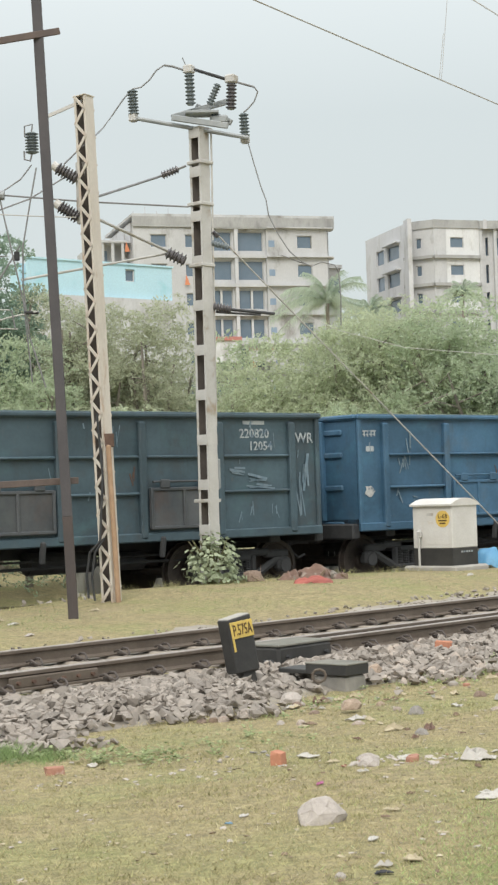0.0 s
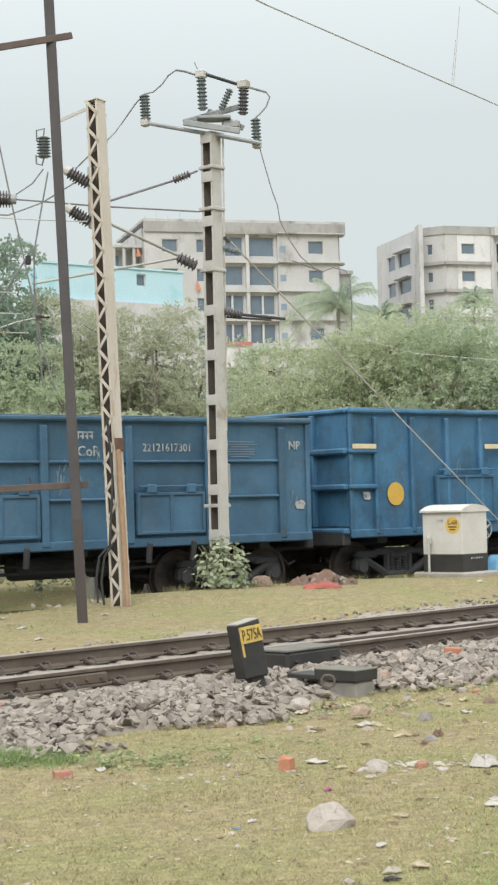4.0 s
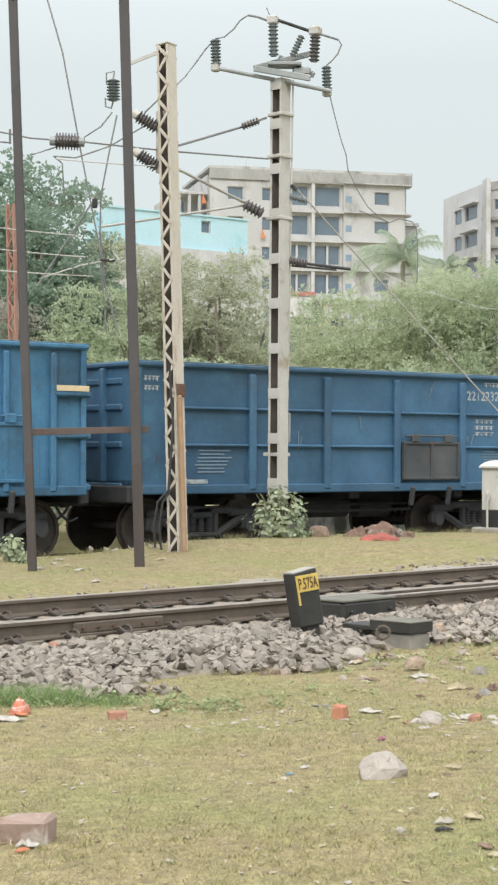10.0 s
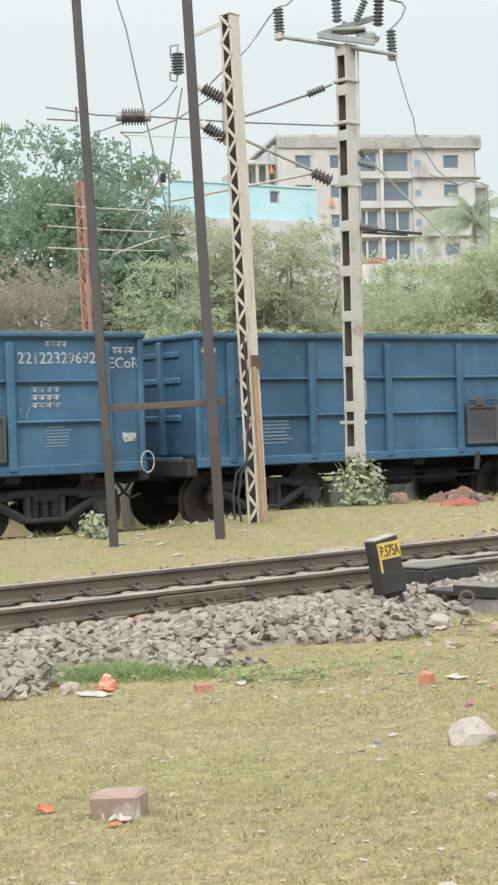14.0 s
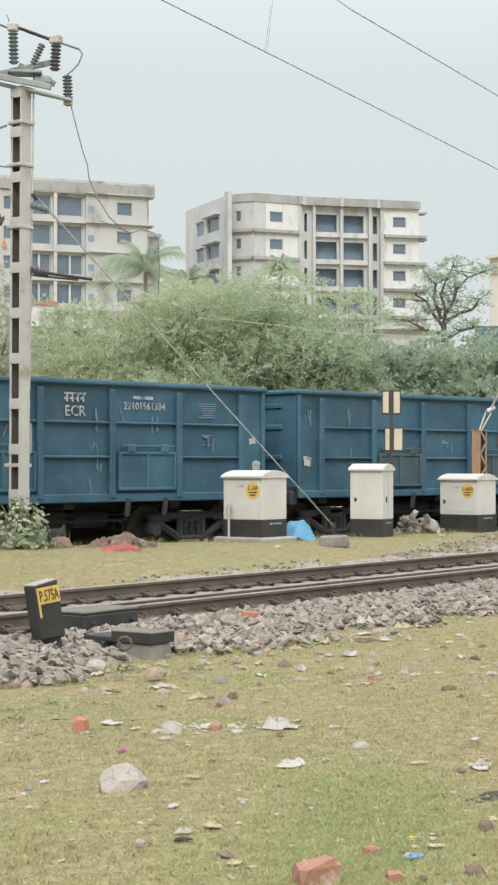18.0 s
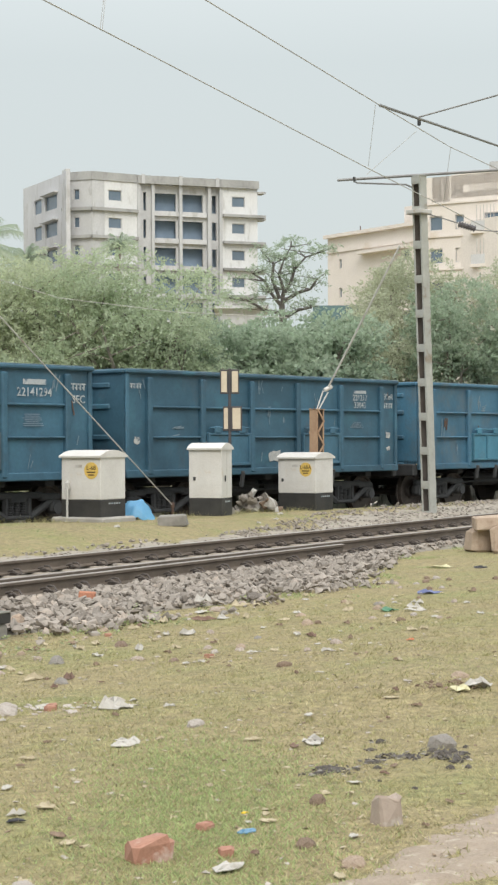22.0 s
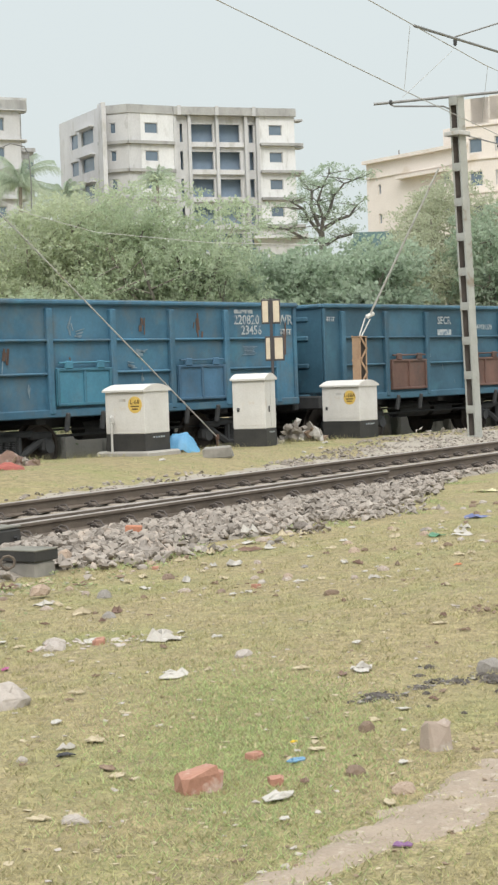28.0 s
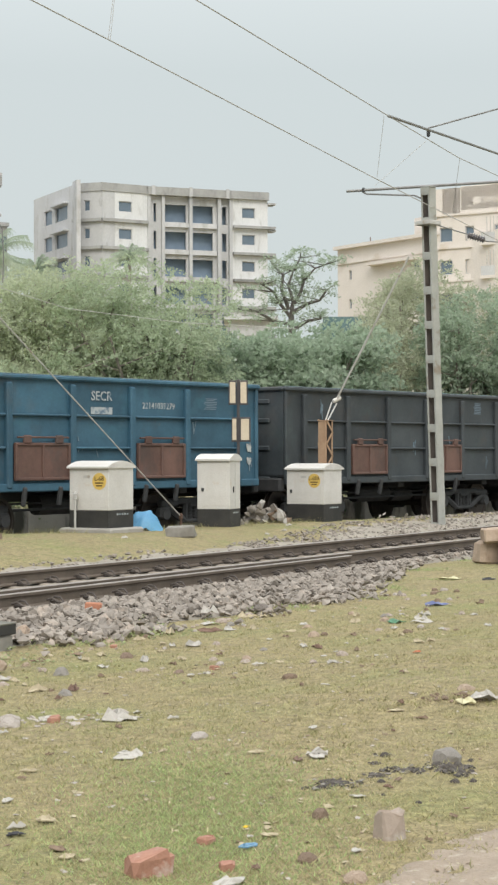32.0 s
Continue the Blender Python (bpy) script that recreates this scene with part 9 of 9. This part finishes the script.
def tree_line():
    green, dark = "green feathery tree behind the railway", "dense dark green tree behind the railway"
    olive, dry = "sparse grey-olive tree behind the railway", "dry brown thorny tree behind the railway"
    west_rows = [
        ((26.208, 43.024, 9.976), 2.6, "deep", dark, 11000, 0.17, 0.0), ((26.1, 40.3, 8.75), 1.7, "deep", dark, 9000, 0.16, 0.0), ((26.0, 38.9, 7.9), 1.5, "deep", dark, 7500, 0.15, 0.0), ((24.978, 46.497, 9.747), 2.2, "deep", dark, 8000, 0.17, 0.0), ((25.749, 39.566, 7.262), 1.5, "deep", dark, 6000, 0.16, 0.0),
        ((21.434, 36.566, 5.840), 1.6, "dry", dry, 9000, 0.08, 0.0), ((20.435, 37.336, 5.767), 1.3, "dry", dry, 8000, 0.08, 0.0), ((30.476, 42.240, 7.800), 1.2, "olive", olive, 4500, 0.13, 0.1),
    ]
    middle_rows = [
        ((28.455, 37.473, 7.0), 1.2, "olive", olive, 5000, 0.12, 0.1), ((27.0, 37.4, 7.3), 1.0, "olive", olive, 4500, 0.12, 0.05), ((28.4, 36.6, 7.15), 1.1, "olive", olive, 5000, 0.12, 0.05), ((29.2, 35.7, 7.1), 1.1, "olive", olive, 5000, 0.12, 0.05), ((30.271, 37.339, 6.910), 1.9, "olive", olive, 7000, 0.12, 0.15), ((25.345, 36.074, 5.671), 1.3, "green", green, 6000, 0.13, 0.0),
        ((31.2, 35.1, 6.5), 0.85, "green", green, 5000, 0.13, 0.0), ((29.817, 31.049, 5.290), 1.5, "light", green, 7500, 0.12, 0.0), ((30.910, 30.130, 5.520), 1.6, "light", green, 8000, 0.12, 0.0), ((32.575, 30.029, 6.213), 1.9, "light", green, 9500, 0.12, 0.0),
    ]
    east_rows = [
        ((31.907, 29.156, 5.962), 1.7, "light", green, 9000, 0.12, 0.0), ((32.070, 27.233, 5.927), 2.0, "green", green, 10500, 0.13, 0.0), ((33.466, 27.016, 5.745), 1.5, "green", green, 8000, 0.13, 0.0), ((34.853, 26.820, 4.892), 1.2, "dark", dark, 6000, 0.13, 0.0),
        ((36.980, 27.299, 4.587), 0.9, "dark", dark, 3500, 0.14, 0.1), ((38.106, 25.751, 4.769), 2.1, "dark", "broad-leaved dark green tree behind the railway", 7000, 0.19, 0.25), ((36.689, 26.004, 4.249), 1.4, "dark", "broad-leaved dark green tree behind the railway", 4500, 0.19, 0.25),
        ((42.542, 26.441, 6.020), 1.3, "olive", green, 6000, 0.13, 0.1), ((44.953, 26.516, 7.066), 1.7, "olive", green, 8000, 0.13, 0.1), ((44.205, 24.151, 6.517), 1.7, "dark", green, 7000, 0.15, 0.2), ((48.692, 24.776, 7.278), 1.8, "olive", green, 6000, 0.14, 0.1),
    ]
    for i, (p, r, kind, label, n, leaf, sparse) in enumerate(west_rows + middle_rows + east_rows):
        tree(p, p[2] * 1.04, r * 1.18, kind, 100 + i, int(n * (2.9 if kind in ("dark", "deep") else 3.0)), leaf * (0.66 if kind in ("dark", "deep") else 0.7), sparse, 0.1, label)
    rng = np.random.default_rng(9)
    for i in range(26):
        a = radians(27 + 39 * i / 25)
        d = (27.6 + rng.uniform(0, 3.0)) / math.cos(a) * 1.0
        p = (math.sin(a) * d, math.cos(a) * d)
        k = ("green", "dark", "olive", "light")[i % 4] if i > 3 else "dry"
        tree(p, rng.uniform(1.9, 3.3) * (1 + 0.012 * (d - 32)), rng.uniform(1.3, 2.0), k, 200 + i, 6300, 0.085, 0.0, 0.05, "tangled undergrowth shrub beyond the railway", "shrub")


tree_line()


def flat_topped_tree():
    """A thin-crowned tree: dark sinuous limbs over the other trees, foliage in flat layers."""
    rng = np.random.default_rng(61)
    x, y = 47.55, 33.05
    z0 = land(x, y)
    r, f = view_right(Vector((x, y, 0)))
    t = thing("tree", pose(x, y, z0), "flat-topped tree with dark sinuous limbs and thin foliage", "tree")
    P = lambda a, b, z: r * a + f * b + Vector((0, 0, z - z0))
    part("trunk", Shape().tube((0, 0, -0.2), P(0.05, 0, 4.0), 0.2, 0.15, 9).tube(P(0.05, 0, 4.0), P(-0.02, 0, 6.2), 0.15, 0.10, 8), M_LIMB, t)
    tips = []
    for pts in (((-0.02, 6.2), (0.05, 6.7), (-0.12, 7.2), (0.05, 7.7), (0.3, 8.15)), ((0.0, 6.5), (0.28, 6.9), (0.42, 7.4), (0.8, 7.8), (1.15, 7.9)), ((0.0, 6.1), (-0.4, 6.6), (-0.6, 7.0), (-1.0, 7.25)), ((-0.1, 6.4), (-0.35, 7.1), (-0.3, 7.6), (-0.65, 7.95)), ((0.02, 6.3), (0.55, 6.6), (0.95, 6.7), (1.2, 7.05)), ((0.0, 5.9), (-0.6, 6.0), (-1.2, 6.35), (-1.7, 6.4)), ((0.0, 5.7), (0.5, 6.0), (1.0, 6.1))):
        b = rng.normal(0, 0.35)
        path = [P(a, b * i / len(pts), z) for i, (a, z) in enumerate(pts)]
        s = Shape()
        for i in range(len(path) - 1):
            s.tube(path[i], path[i + 1], 0.075 * (1 - i * 0.2), 0.075 * (0.8 - i * 0.2), 6)
        for i in range(1, len(path)):
            for k in range(4):
                d = r * rng.normal(0, 0.45) + f * rng.normal(0, 0.45) + Vector((0, 0, rng.uniform(0.0, 0.25)))
                s.tube(path[i], path[i] + d, 0.02, 0.008, 4)
                tips.append(path[i] + d)
        part("limb", s, M_LIMB, t)
    cs = np.array([tuple(q) for q in tips])
    me = sprays(rng, cs, rng.uniform(0.14, 0.30, len(cs)), 8000, 0.07, 9, 3.6, 0.26, 0.3, 5.4 - z0, 8.5 - z0)
    me.materials.append(LEAVES["dark"])
    part("crown", me, None, t)


M_LIMB = mat("grey_brown_limb", (0.11, 0.10, 0.09), (0.155, 0.14, 0.128), 5, 0.95, 0, 0.5)
flat_topped_tree()


def palm(p, h_top, seed, size=1.0):
    """A palm whose fronds rise, arch over and hang."""
    rng = np.random.default_rng(seed)
    z0 = land(p[0], p[1])
    t = thing("palm_tree", pose(p[0], p[1], z0), "coconut palm with drooping fronds among the trees", "palm tree")
    h = h_top - z0 - 1.2
    part("trunk", Shape().tube((0, 0, -0.2), (0.2, 0.1, h * 0.6), 0.17, 0.13, 9).tube((0.2, 0.1, h * 0.6), (0.35, 0.1, h), 0.13, 0.11, 9), M_BARK, t)
    for k in range(30):
        a, up = 2.4 * k + rng.normal(0, 0.2), rng.uniform(0.1, 1.45)
        pts = []
        for j in range(11):
            q = j / 10
            out = 2.6 * size * (q * math.cos(up) + 0.35 * q * q)
            pts.append(Vector((0.35 + math.cos(a) * out, 0.1 + math.sin(a) * out, h + size * (3.1 * math.sin(up) * q - (1.1 + 1.5 * math.cos(up)) * q * q))))
        s = Shape().path(pts, 0.018, 4)
        for j in range(1, 10):
            d = (pts[j + 1] - pts[j - 1]).normalized()
            sd = d.cross(Vector((0, 0, 1))).normalized()
            for q in range(9):
                c = pts[j].lerp(pts[j + 1], q / 9)
                for g in (-1, 1):
                    e = c + (sd * g * rng.uniform(0.2, 0.4) + d * 0.25 - Vector((0, 0, rng.uniform(0.25, 0.6)))) * size
                    i = len(s.v)
                    s.v += [tuple(c), tuple(c + d * 0.035), tuple(e)]
                    s.f.append((i, i + 1, i + 2))
        part("frond", s, LEAVES["palm"], t)


palm((74.300, 74.180, 13.789), 14.6, 3, 1.2)
palm((80.218, 76.107, 13.673), 14.4048, 4, 0.7)
palm((114.534, 97.314, 19.611), 20.0106, 5, 0.75)


# ---- what moves ----
DRIFT = [(0, 0.25), (5, 0.05), (10, -0.12), (16, -0.15), (23, -0.12), (27, 0.06), (32, 0.24)]


def train_shift(t):
    """How far the first wagon's right end has come along the line, at t seconds."""
    for (a, p), (b, q) in zip(DRIFT, DRIFT[1:]):
        if t <= b:
            break
    return LEAD - SPEED * t + p + (q - p) * (t - a) / (b - a)


def motions():
    c, s = 1 / math.hypot(1, 0.05), -0.05 / math.hypot(1, 0.05)
    turn = math.degrees(math.atan2(s, c))
    for w, i in WAGONS:
        rows = []
        for t in (0, 2.5, 5, 7.5, 10, 13, 16, 19.5, 23, 25, 27, 29.5, 32):
            k = train_shift(t) + PITCH * i - HALF - 24
            rows.append((t, pose(24 + k * c - s * -1.55 * -1, 22.1 + k * s + 1.55 * c, -0.29, 0, 0, turn)))
        walk(w, rows)
    for ob in WHEELS:
        at = ob.matrix_basis.translation
        walk(ob, [(t * 0.25, pose(at.x, at.y, at.z, 0, -79.0 * t, 0)) for t in range(129)])


motions()
